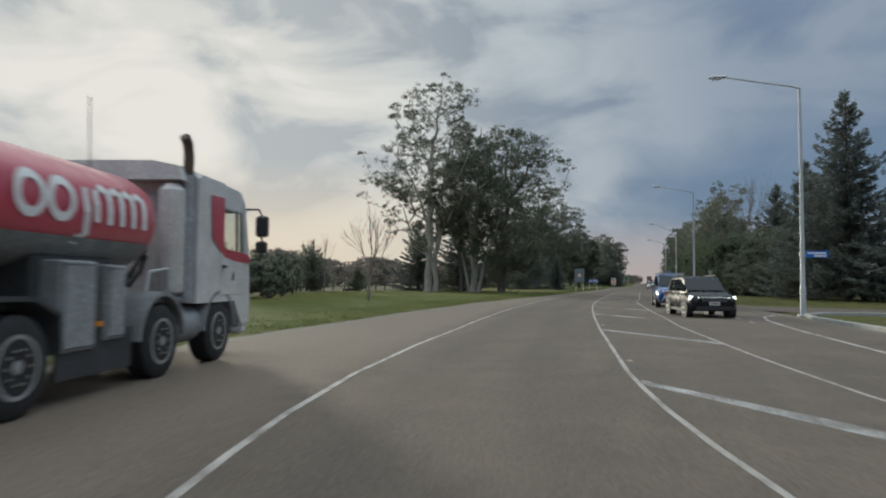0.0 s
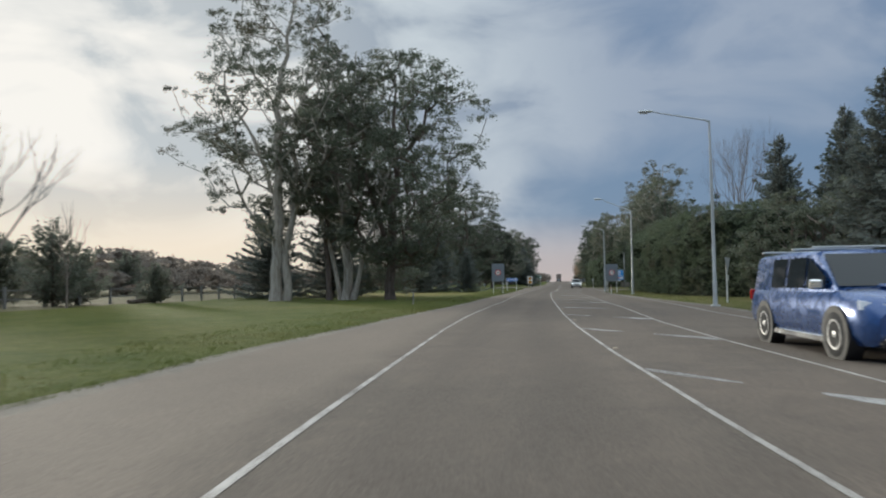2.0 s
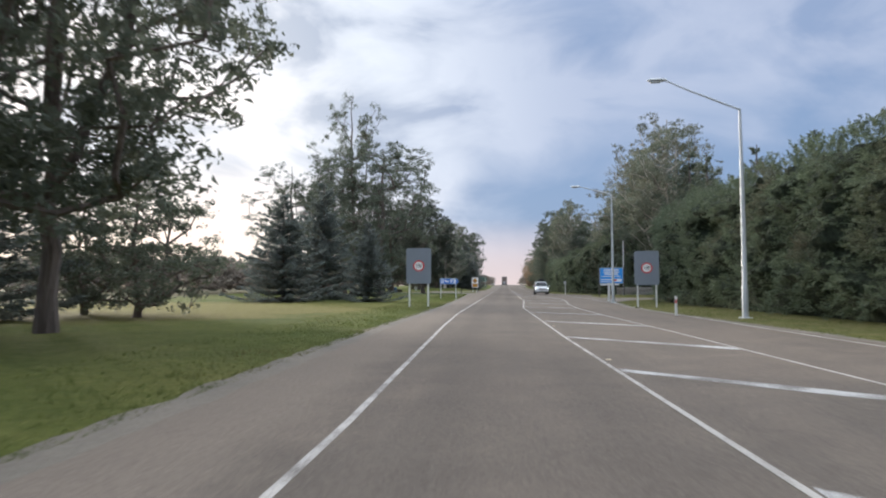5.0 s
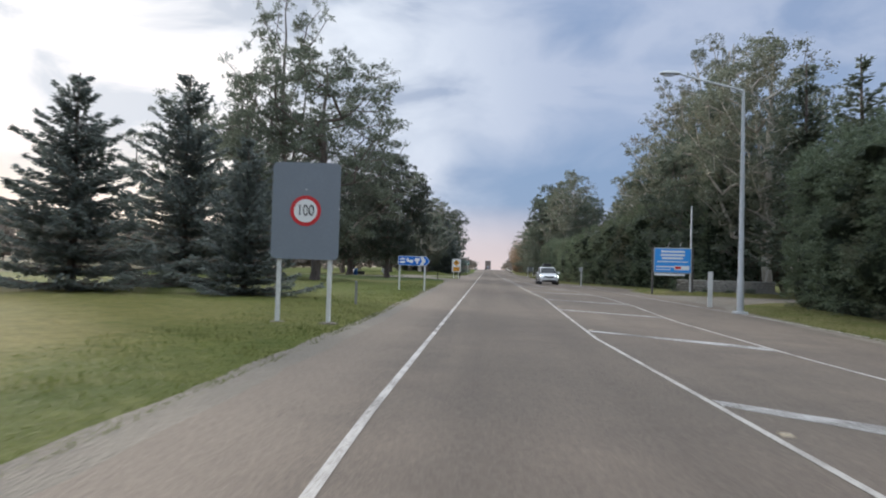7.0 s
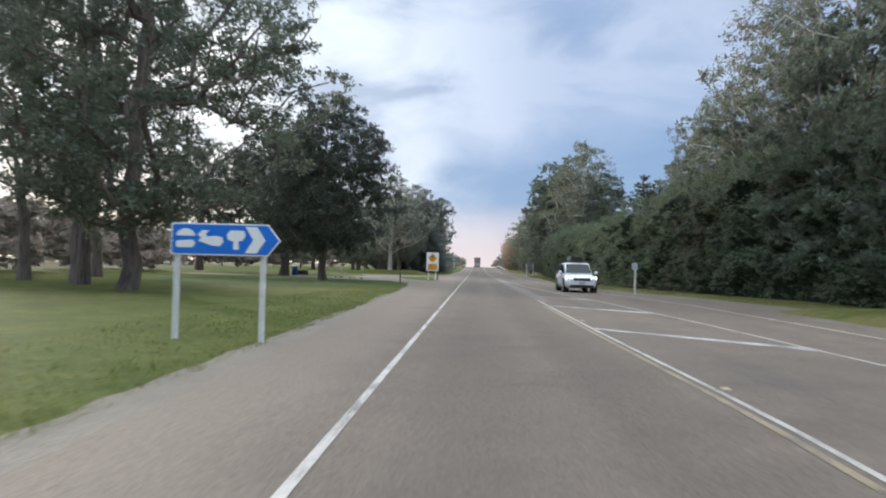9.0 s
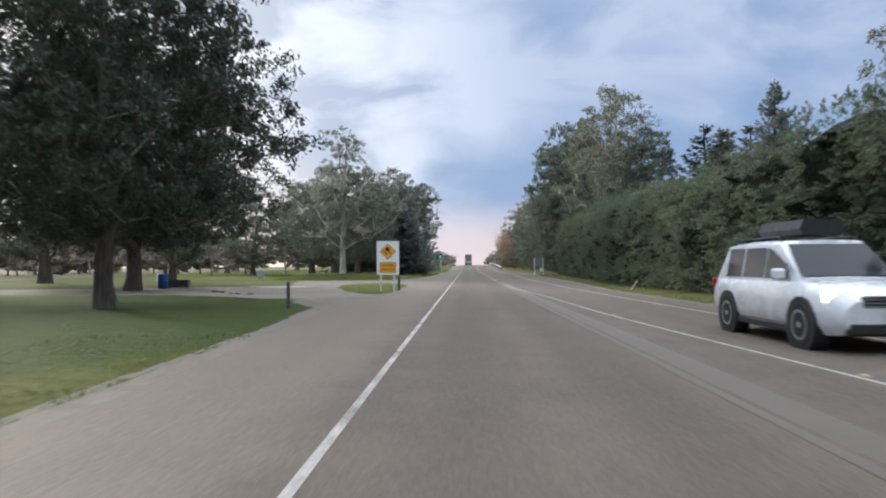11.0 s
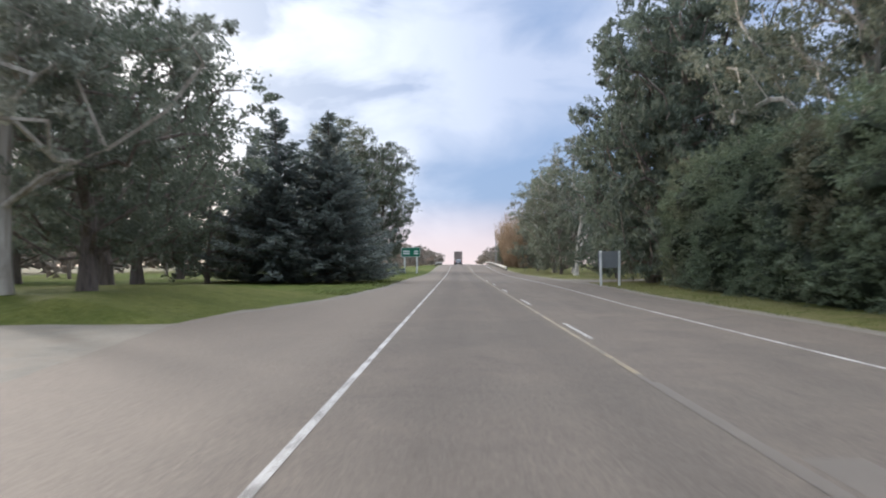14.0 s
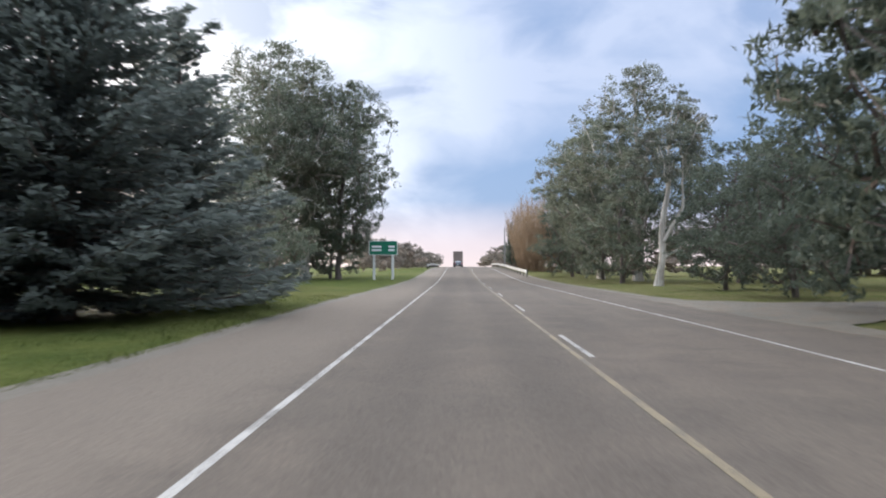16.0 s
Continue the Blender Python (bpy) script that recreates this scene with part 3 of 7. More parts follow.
def ground_height(x, y):
    """The verges fall a little beside the seal and roll gently further off."""
    d = max(along(SEAL_L, y) - x, x - along(SEAL_R, y))
    if any(inside(q, x, y) for q in (FORECOURT, DRIVEWAY, TRACK, STREET)):
        return -0.05
    if d <= 0:
        return -0.05 + rise(y)
    t = min(d / 1.2, 1.0)
    far = max(0.0, min((d - 3) / 25, 1.0))
    return rise(y) * max(0.0, 1 - max(0.0, d - 2.5) / 14) - 0.05 + 0.075 * t + far * (0.12 + 0.22 * noise.noise((x * 0.05, y * 0.05, 0.0))) + t * 0.03 * noise.noise((x * 0.45, y * 0.45, 1.7))


def make_ground():
    ys = sorted(set([-900, -500, -250, -120, 420, 460, 520, 600, 720, 900, 1400, 2600] + [round(-60 + 2 * k, 1) for k in range(231)]))
    offs = [0.0, 0.25, 0.6, 1.2, 2.0, 3.2, 5, 7.5, 11, 16, 24, 36, 55, 85, 140, 260, 600, 1600]
    v, f, rows = [], [], []
    for y in ys:
        l, r = along(SEAL_L, y) + 0.25, along(SEAL_R, y) - 0.25
        row = [l - o for o in offs[::-1]] + [r + o for o in offs]
        rows.append(len(v))
        for x in row:
            near = -120 < y < 420 and abs(x) < 120
            v.append((x, y, ground_height(x, y) if near else (-0.05 + rise(y) * max(0.0, 1 - max(l - x, x - r, 0.0) / 16))))
    n = 2 * len(offs)
    for i in range(len(ys) - 1):
        f += [(i * n + k, i * n + k + 1, (i + 1) * n + k + 1, (i + 1) * n + k) for k in range(n - 1)]
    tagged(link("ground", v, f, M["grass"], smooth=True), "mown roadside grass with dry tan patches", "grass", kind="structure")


def ribbon(name, left, right, mat, y0, y1, step, z, ragged=0.0, label="", category="", kind="structure", crown=0.0):
    """A strip of surface between two lines."""
    v, f = [], []
    n = 7
    count = int((y1 - y0) / step) + 1
    for i in range(count):
        y = y0 + (y1 - y0) * i / (count - 1)
        a, b = along(left, y), along(right, y)
        if ragged:
            a += ragged * (noise.noise((0.0, y * 0.9, 3.1)) + 0.6 * noise.noise((0.0, y * 3.1, 8.0)))
            b += ragged * (noise.noise((5.0, y * 0.9, 3.1)) + 0.6 * noise.noise((5.0, y * 3.1, 8.0)))
        for k in range(n):
            s = k / (n - 1)
            v.append((a + (b - a) * s, y, z + rise(y) + crown * 4 * s * (1 - s)))
    f = [(i * n + k, i * n + k + 1, (i + 1) * n + k + 1, (i + 1) * n + k) for i in range(count - 1) for k in range(n - 1)]
    ob = link(name, v, f, mat, smooth=True)
    lane = ob.data.attributes.new("lane", "FLOAT", "POINT")
    lane.data.foreach_set("value", [p[0] - along(EDGE_L, p[1]) for p in v])
    return tagged(ob, label, category, kind=kind)


make_ground()
shift = lambda table, d: [(y, x + d) for y, x in table]
ribbon("gravel_shoulder", shift(SEAL_L, -0.6), shift(SEAL_R, 0.6), M["gravel_pale"], -60, 420, 0.35, -0.012, 0.16, "strip of loose gravel beside the seal", "shoulder")
ribbon("road", SEAL_L, SEAL_R, M["asphalt"], -60, 420, 0.35, 0.0, 0.09, "worn grey chip-sealed highway", "road")
ribbon("road_far", [(420, -5.2), (1500, -5.2)], [(420, 5.2), (1500, 5.2)], M["asphalt"], 420, 1500, 20, 0.0, 0.0, "worn grey chip-sealed highway", "road")


def patch(name, outline, mat, z, label, category, ragged=0.25):
    """A level patch of ground, its outline a little uneven."""
    pts = []
    for (xa, ya), (xb, yb) in zip(outline, outline[1:] + outline[:1]):
        steps = max(2, int(math.hypot(xb - xa, yb - ya) / 0.5))
        for k in range(steps):
            s = k / steps
            x, y = xa + (xb - xa) * s, ya + (yb - ya) * s
            pts.append((x + ragged * noise.noise((x * 0.8, y * 0.8, 2.0)), y + ragged * noise.noise((x * 0.8, y * 0.8, 9.0)), z))
    flat, _, faces, *_ = geometry.delaunay_2d_cdt([Vector(p[:2]) for p in pts], [], [list(range(len(pts)))], 1, 1e-4)
    me = bpy.data.meshes.new(name)
    me.from_pydata([(p.x, p.y, z) for p in flat], [], faces)
    me.update()
    me.materials.append(mat)
    return tagged(new(name, me), label, category, kind="structure")


# side road and gravel forecourt on the left, round a grass island
patch("forecourt", FORECOURT, M["yard"], -0.004, "pale gravel forecourt and side track", "gravel")
patch("island_border", [(-8.3 + (x + 8.3) * 1.06, 192.5 + (y - 192.5) * 1.012) for x, y in ISLAND], M["earth"], 0.003, "bare brown earth round the grass island", "earth", 0.5)
patch("trodden_earth", [(-7.0, 175.0), (-7.9, 177.2), (-9.0, 179.8), (-9.5, 182.4), (-9.1, 185.6), (-8.4, 186.2), (-7.4, 183.2), (-6.5, 181.0), (-5.9, 179.0), (-6.2, 176.8)], M["earth"], 0.0022, "bare tan earth at the mouth of the side track", "earth", 0.35)
patch("concrete_slab", [(-15.2, 192.6), (-13.4, 193.2), (-11.9, 194.6), (-13.2, 195.4), (-15.2, 194.4)], M["kerb"], 0.006, "pale concrete slab at the forecourt edge", "slab", 0.2)
patch("grass_island", ISLAND, M["grass"], 0.007, "small grass island beside the side road", "grass")
patch("driveway", DRIVEWAY, M["gravel"], 0.004, "gravel driveway mouth", "driveway")
patch("forest_track", TRACK, M["earth"], 0.004, "bare earth track into the trees", "track")
patch("side_street", STREET, M["asphalt"], 0.004, "sealed side street mouth", "road", 0.05)


def line(name, table, y0, y1, width, mat, label, gap=None, z=0.004):
    """A painted line; gap = (dash, period) breaks it."""
    b = Build()
    spans, y = [], y0
    if gap:
        while y < y1:
            spans.append((y, min(y + gap[0], y1)))
            y += gap[1]
    else:
        spans = [(y0, y1)]
    for a, c in spans:
        n = max(2, int((c - a) / 1.5) + 1)
        for i in range(n - 1):
            p, q = a + (c - a) * i / (n - 1), a + (c - a) * (i + 1) / (n - 1)
            xp, xq = along(table, p), along(table, q)
            zp, zq = z + rise(p), z + rise(q)
            b.quad((xp - width / 2, p, zp), (xp + width / 2, p, zp), (xq + width / 2, q, zq), (xq - width / 2, q, zq))
    ob = link(name, b.v, b.f, mat)
    return tagged(ob, label, "road marking", kind="structure")


line("edge_line_left", EDGE_L, -60, 900, 0.085, M["line"], "solid white painted edge line")
line("edge_line_right", EDGE_R, 46, 900, 0.085, M["line"], "solid white painted edge line, worn")
line("median_line_left", MED_L, -60, 150, 0.072, M["line_thin"], "white painted line bounding the hatched median")
line("median_line_right", MED_R, -60, 196, 0.075, M["line_thin"], "white painted line bounding the hatched median")
line("scraped_strip", shift(MED_L, 0.34), 150, 203, 0.42, M["line_faded"], "pale scraped strip where old paint was removed", z=0.002)
line("old_centre_line", [(190, -0.2), (300, -0.1)], 196, 206.5, 0.07, M["line_faded"], "scraped-off old road line", z=0.003)
line("old_median_line", MED_L, 150, 206, 0.12, M["line_faded"], "scraped-off old road line")
line("yellow_line_near", shift(MED_L, -0.15), 126, 146, 0.085, M["line_yellow"], "yellow no-passing line, worn")
line("yellow_line_far", [(204, -0.17), (300, -0.02)], 206.5, 420, 0.085, M["line_yellow"], "yellow no-passing line, worn")
line("centre_dashes", [(200, 0.03), (250, 0.09), (300, 0.16)], 210.4, 420, 0.085, M["line_thin"], "white dashed centre line", (3.2, 10.2), 0.007)
line("lane_dashes", [(24, 8.9), (40, 7.7), (50, 7.25), (60, 7.2)], 25, 47, 0.1, M["line"], "short white dashes at a side street", (1.0, 2.6))


def hatch_bars():
    """Slanted white bars across the painted median."""
    for kind, y in zip("FFLSSSLFFFFFFFFFFF", (9.6, 19.8, 29.5, 38.2, 47.2, 55.4, 63.4, 72.9, 79.2, 85.9, 93.5, 101.6, 109.8, 118.0, 126.2, 137.2, 146.2, 154.0)):
        xa, length = along(MED_L, y), 0.0
        slant = 1.25 if y < 60 else 0.95
        yb = y
        for _ in range(20):
            xb = along(MED_R, yb)
            yb = y - (xb - xa) * slant
        half = 0.36
        b = Build()
        # traffic has worn most bars through where the wheels cross them
        spans = {"F": [(0.02, 0.98)], "L": [(0.02, 0.75)], "S": [(0.02, 0.36), (0.58, 0.98)]}[kind]
        for s0, s1 in spans:
            steps = max(4, int((s1 - s0) * 14))
            for i in range(steps):
                u, w = s0 + (s1 - s0) * i / steps, s0 + (s1 - s0) * (i + 1) / steps
                size = lambda q: half * (0.55 + 0.45 * q if kind != "L" else 1.05 - 0.5 * q) * min(1.0, 0.3 + 5 * (q - s0 + 0.02 + (s0 < 0.1)), 0.3 + 5 * (s1 - q + (s1 > 0.9))) * (0.9 + 0.2 * noise.noise((q * 6, y, 0.0)))
                p, q = xa + (xb - xa) * u, xa + (xb - xa) * w
                yp, yq = y - (p - xa) * slant, y - (q - xa) * slant
                b.quad((p, yp - size(u), 0.004), (q, yq - size(w), 0.004), (q, yq + size(w), 0.004), (p, yp + size(u), 0.004))
        tagged(link("hatch_bar", b.v, b.f, M["line_bar"]), "worn white bar of the painted median", "road marking", "median bars", "structure")


hatch_bars()


def kerb(name, pts, label):
    """A kerb of concrete along points."""
    b = Build()
    prof = [(-0.09, -0.1), (0.09, -0.1), (0.085, 0.10), (0.06, 0.13), (-0.07, 0.13), (-0.09, 0.10)]
    secs = []
    for i, (x, y) in enumerate(pts):
        xa, ya = pts[max(i - 1, 0)]
        xb, yb = pts[min(i + 1, len(pts) - 1)]
        d = Vector((xb - xa, yb - ya)).normalized()
        secs.append([(x + d.y * s, y - d.x * s, h) for s, h in prof])
    b.loft(secs)
    tagged(part(name, b, M["kerb"]), label, "kerb", kind="structure")


kerb("kerb", [(14.6, 8), (13.0, 14), (12.0, 20), (11.5, 25), (11.2, 28.5), (11.4, 31), (12.2, 32.6), (13.8, 33.4), (18, 33.2), (26, 32.2)], "low concrete kerb round a street corner")
cor = [(-60, 34.5), (0, 11.9), (14.6, 10.0), (21.7, 9.55), (27, 9.45), (30, 9.7)]
line("turn_line", cor, 0, 30, 0.12, M["line"], "white edge line curving into a side street")
line("turn_line_end", [(30, 9.7), (31.5, 10.1), (33.2, 11.4), (33.6, 12.4)], 30, 33.6, 0.12, M["line"], "white edge line curving into a side street")


def cats_eyes():
    for y in np.arange(12, 182, 9.8):
        b = Build(Matrix.Translation((along(MED_L if y < 150 else MED_R, y) + 0.14, float(y), 0.0)))
        b.put([(-.05, -.05, 0), (.05, -.05, 0), (.05, .05, 0), (-.05, .05, 0), (-.04, -.025, .018), (.04, -.025, .018), (.04, .025, .018), (-.04, .025, .018)],
              [(0, 1, 5, 4), (1, 2, 6, 5), (2, 3, 7, 6), (3, 0, 4, 7), (4, 5, 6, 7)])
        tagged(link("road_stud", b.v, b.f, M["stud"]), "small worn amber reflective road stud", "road stud", "road studs")


cats_eyes()


# ---- trees and hedges ----
def leaves(centres, radii, count, size, rng, flat=1.0, shape=0.5, droop=0.0):
    """Many small leaves: every clump is a dome of tufts, rounded above and open below. An array of triangle corners."""
    tufts = 5
    per = max(2, count // tufts)
    c = np.repeat(np.asarray(centres, float), tufts, axis=0)
    r = np.repeat(np.asarray(radii, float), tufts)[:, None]
    out = rng.normal(size=(len(c), 3))
    out[:, 2] = np.where(rng.random(len(c)) < 0.72, np.abs(out[:, 2]), out[:, 2])
    out /= np.linalg.norm(out, axis=1)[:, None]
    out[:, 2] *= flat
    c = c + out * r * (0.45 + 0.45 * rng.random((len(c), 1)))
    c, r, out = np.repeat(c, per, axis=0), np.repeat(r, per, axis=0), np.repeat(out, per, axis=0)
    n = len(c)
    off = rng.normal(size=(n, 3)) * 0.15
    off[:, 2] *= 0.75
    p = c + off * r
    a = rng.normal(size=(n, 3)) + out * 0.8
    a[:, 2] -= droop
    a /= np.linalg.norm(a, axis=1)[:, None]
    b = np.cross(a, rng.normal(size=(n, 3)))
    b /= np.linalg.norm(b, axis=1)[:, None] + 1e-9
    s = size * (0.55 + 0.9 * rng.random((n, 1)))
    a, b = a * s, b * s * shape
    return np.stack([p - a, p + b * 1.5 - a * 0.15, p + a], 1).reshape(-1, 3)


def link_leaves(name, verts, mat, parent):
    k = len(verts) // 3
    me = bpy.data.meshes.new(name)
    me.vertices.add(3 * k)
    me.vertices.foreach_set("co", verts.astype(np.float32).ravel())
    me.loops.add(3 * k)
    me.loops.foreach_set("vertex_index", np.arange(3 * k, dtype=np.int32))
    me.polygons.add(k)
    me.polygons.foreach_set("loop_start", np.arange(0, 3 * k, 3, dtype=np.int32))
    me.materials.append(mat)
    me.update()
    me.validate()
    ob = new(name, me)
    ob.parent = parent
    return ob


def wander(start, end, n, rng, bend=0.08):
    """Points from start to end on an uneven way."""
    start, end = Vector(start), Vector(end)
    d = (end - start).length
    out = []
    for i in range(n):
        s = i / (n - 1)
        w = d * bend * math.sin(math.pi * s)
        out.append(start.lerp(end, s) + Vector(rng.normal(size=3)) * w * 0.6)
    return out


def make_tree(name, seed, outline, stems, tips, count, leaf, clump, leaf_mat, bark_mat, label, gap=-0.15, rough=0.3, flat=0.7, droop=0.0, inner=0.45, rise=0.35, shape=0.55):
    """A tree: limbs grow from the stems to leaf clumps spread through a crown.
    outline: (height, radius) pairs of the crown; stems: lists of (x, y, z, r)."""
    rng = np.random.default_rng(seed)
    root = thing(name + "_tree", label, "tree")
    wood = Build()
    pos, par, load = [], [], []
    for st in stems:
        pts, rad = [], []
        for (x0, y0, z0, r0), (x1, y1, z1, r1) in zip(st, st[1:]):
            k = max(2, int((z1 - z0) / 1.2))
            for i in range(k + (st[-1][2] == z1)):
                q = i / k
                w = 0.02 * (z1 - z0) * (z0 + q * (z1 - z0) > 1)
                pts.append((x0 + (x1 - x0) * q + w * rng.normal(), y0 + (y1 - y0) * q + w * rng.normal(), z0 + (z1 - z0) * q))
                rad.append((r0 + (r1 - r0) * q) * (1.35 if z0 + q * (z1 - z0) < 0.3 else 1.0))
        wood.tube(pts, rad, 9)
        for i, p in enumerate(pts):
            if p[2] > 0.55 * outline[0][0]:
                pos.append(p)
                par.append(rad[i])
    pos = [tuple(p) for p in pos]
    trunk_n = len(pos)
    zs, rs = zip(*outline)
    goal = []
    while len(goal) < tips:
        z = rng.uniform(zs[0], zs[-1])
        R = float(np.interp(z, zs, rs))
        if rng.random() > (R / max(rs)) ** 1.3:
            continue
        a, u = rng.random() * 6.283, rng.random() ** inner
        R *= 1 + rough * 1.6 * noise.noise((math.cos(a) * 1.3, math.sin(a) * 1.3, z * 0.22 + seed))
        i = min(range(trunk_n), key=lambda j: abs(pos[j][2] - z))
        p = (pos[i][0] * 0.7 + math.cos(a) * R * u, pos[i][1] * 0.7 + math.sin(a) * R * u, z)
        if noise.noise((p[0] * 0.3, p[1] * 0.3, p[2] * 0.36 + seed * 3.7)) > gap:
            goal.append(p)
    stem_pts = np.array(pos)
    goal.sort(key=lambda p: float(np.min(np.linalg.norm(stem_pts - np.array(p), axis=1))))
    nodes = [np.array(p) for p in pos]
    up = [-1] * trunk_n
    chains = []
    for g in goal:
        g = np.array(g)
        arr = np.array(nodes)
        d = arr - g
        flatd = np.hypot(d[:, 0], d[:, 1])
        cost = np.linalg.norm(d, axis=1) + 1.2 * np.maximum(0.0, d[:, 2] + rise * flatd)
        i = int(np.argmin(cost))
        L = float(np.linalg.norm(d[i]))
        k = max(1, int(L / 1.1))
        chain, last = [i], i
        for j in range(1, k + 1):
            q = j / k
            p = arr[i] + (g - arr[i]) * q + np.array([0, 0, -0.10 * L * math.sin(math.pi * q)]) + rng.normal(size=3) * 0.06 * L * math.sin(math.pi * q)
            nodes.append(p)
            up.append(last)
            last = len(nodes) - 1
            chain.append(last)
        chains.append(chain)
    load = [0] * len(nodes)
    for ch in chains:
        k = ch[-1]
        while k >= 0:
            load[k] += 1
            k = up[k]
    size = lambda k: 0.012 + 0.020 * math.sqrt(load[k])
    for ch in chains:
        r = [size(k) for k in ch]
        r[0] = min(r[0], r[1] * 1.15)
        wood.tube([nodes[k] for k in ch], r, 5 if load[ch[1]] > 4 else 3, False)
    part("trunk", wood, M[bark_mat], root, "", True)
    cs = [nodes[ch[-1]] for ch in chains]
    rr = [clump * (0.7 + 0.6 * rng.random()) for _ in cs]
    v = [leaves(cs, rr, count, leaf, rng, flat, shape, droop)]
    mids = [nodes[ch[-2]] for ch in chains if len(ch) > 2]
    if mids:
        v.append(leaves(mids, [clump * 0.8] * len(mids), max(1, count // 4), leaf, rng, flat, shape, droop))
    link_leaves("crown", np.concatenate(v), M[leaf_mat], root)
    return root


def make_conifer(seed, height, radius, leaf_mat="fir_leaf", skirt=0.04, tiers=18, per=10, sprays=90, leaf=0.3, droop=0.25, power=0.85, label="", lift=0.3, thick=0.05, uneven=0.35):
    """A conifer with whorls of branches that carry flat sprays."""
    rng = np.random.default_rng(seed)
    root = thing("conifer_tree", label, "tree")
    wood = Build()
    tr = wander((0, 0, -0.2), (0, 0, height), 7, rng, 0.01)
    wood.tube(tr, [0.022 * height * (1 - 0.93 * i / 6) + 0.01 for i in range(7)], 8)
    pos, way = [], []
    for k in range(tiers):
        u0 = skirt + (1 - skirt) * (k / tiers) ** 0.92
        for j in range(per if u0 < 0.7 else max(4, per - 4)):
            u = min(u0 + rng.normal() * 0.25 / tiers, 0.985)
            z = u * height
            a = 2 * math.pi * (j + 0.7 * rng.random()) / per + k * 1.3
            L = (radius * (1 - u) ** power + 0.1) * (1 - uneven + uneven * 1.6 * rng.random() ** 1.3)
            d = Vector((math.cos(a), math.sin(a), 0))
            sd = Vector((-d.y, d.x, 0))
            sag = -droop * (1 - u) + 0.45 * u * u
            at = lambda s: Vector((0, 0, z)) + d * L * s + Vector((0, 0, L * (sag * s + lift * s * s)))
            if u < 0.93:
                wood.tube([at(s) for s in (0, 0.35, 0.7, 1.0)], [0.012 * L + 0.012, 0.008 * L + 0.01, 0.006 * L + 0.006, 0.004], 3, False)
            n = max(6, int(sprays * L / radius))
            for q in rng.random(n) ** 0.75:
                w = (0.10 + 0.34 * L * (1.06 - q) * (0.35 + 0.65 * q)) * rng.uniform(-1, 1)
                pos.append(at(q) + sd * w + Vector((0, 0, rng.normal() * thick - abs(w) * 0.18)))
                way.append(d * (0.5 + 0.6 * q) + sd * math.copysign(0.9 * (1 - 0.6 * q), w) + Vector((0, 0, -0.12 + 0.22 * rng.normal() + 0.3 * q * u)))
    part("trunk", wood, M["bark_dark"], root, "", True)
    p, a = np.array(pos), np.array(way)
    a /= np.linalg.norm(a, axis=1)[:, None]
    b = np.cross(a, rng.normal(size=a.shape) * 0.55 + np.array((0, 0, 1.0)))
    b /= np.linalg.norm(b, axis=1)[:, None] + 1e-9
    s = leaf * (0.6 + 0.8 * rng.random((len(p), 1)))
    a, b = a * s, b * s * 0.30
    link_leaves("crown", np.stack([p - b, p + b, p + a], 1).reshape(-1, 3), M[leaf_mat], root)
    return root


def make_bare_tree(seed, height, radius, label, depth_max=5, spread=0.36):
    """A leafless tree: forked limbs down to fine twigs."""
    rng = np.random.default_rng(seed)
    root = thing("bare_tree", label, "tree")
    wood, twigs = Build(), Build()
    trunk = wander((0, 0, -0.2), (0.012 * height, 0, height * 0.34), 5, rng, 0.02)
    wood.tube(trunk, [0.0115 * height * (1.3 - 0.14 * i) for i in range(5)], 8)

    def grow(p, d, L, r, depth):
        end = p + d * L
        b = wood if depth < 2 else twigs
        mid = p.lerp(end, 0.5) + Vector(rng.normal(size=3)) * L * 0.05
        b.tube([p, mid, end], [r, r * 0.75, r * 0.5], 6 if depth < 2 else 3, False)
        if depth >= depth_max:
            return
        for k in range(3 if depth < 2 else 2 + (rng.random() < 0.5)):
            nd = (d + Vector(rng.normal(size=3)) * spread + Vector((0, 0, 0.16))).normalized()
            grow(mid.lerp(end, 0.2 + 0.8 * rng.random()), nd, L * (0.58 + 0.2 * rng.random()), r * 0.52, depth + 1)

    for k in range(6):
        a = k * 2.4 + rng.random()
        out = radius / height * (1.7 - 0.13 * k)
        grow(trunk[2].lerp(trunk[4], 0.3 + 0.7 * k / 6), Vector((math.cos(a) * out, math.sin(a) * out, 1.0)).normalized(), height * (0.31 - 0.012 * k), 0.006 * height, 0)
    grow(trunk[4], Vector((0, 0, 1)), height * 0.27, 0.0075 * height, 0)
    part("trunk", wood, M["bark_twig"], root, "", True)
    part("crown", twigs, M["bark_twig"], root)
    return root


def make_bush(seed, height, radius, leaf_mat, clumps, count, leaf, label, name="bush", clump=0.26):
    """A full bush or low tree, leafy to the ground."""
    rng = np.random.default_rng(seed)
    root = thing(name, label, name.replace("_", " "))
    wood = Build()
    cs, rs = [], []
    for k in range(clumps):
        a, u = rng.random() * 6.283, rng.random() ** 0.8
        z = height * (0.08 + 0.86 * u)
        w = radius * math.sqrt(max(0.05, 1 - ((u - 0.3) / 0.75) ** 2)) * (0.55 + 0.45 * rng.random())
        e = Vector((math.cos(a) * w, math.sin(a) * w, z))
        if k % 3 == 0 and name != "scrub":
            wood.tube([(0, 0, -0.1), e * 0.5, e], [0.05 * radius / 2, 0.03 * radius / 2, 0.01], 3, False)
        cs.append(e)
        rs.append(radius * clump * (0.7 + 0.6 * rng.random()))
    if wood.v:
        part("stem", wood, M["bark_dark"], root)
    link_leaves("foliage", leaves(cs, rs, count, leaf, rng, 0.8, 0.5), M[leaf_mat], root)
    return root


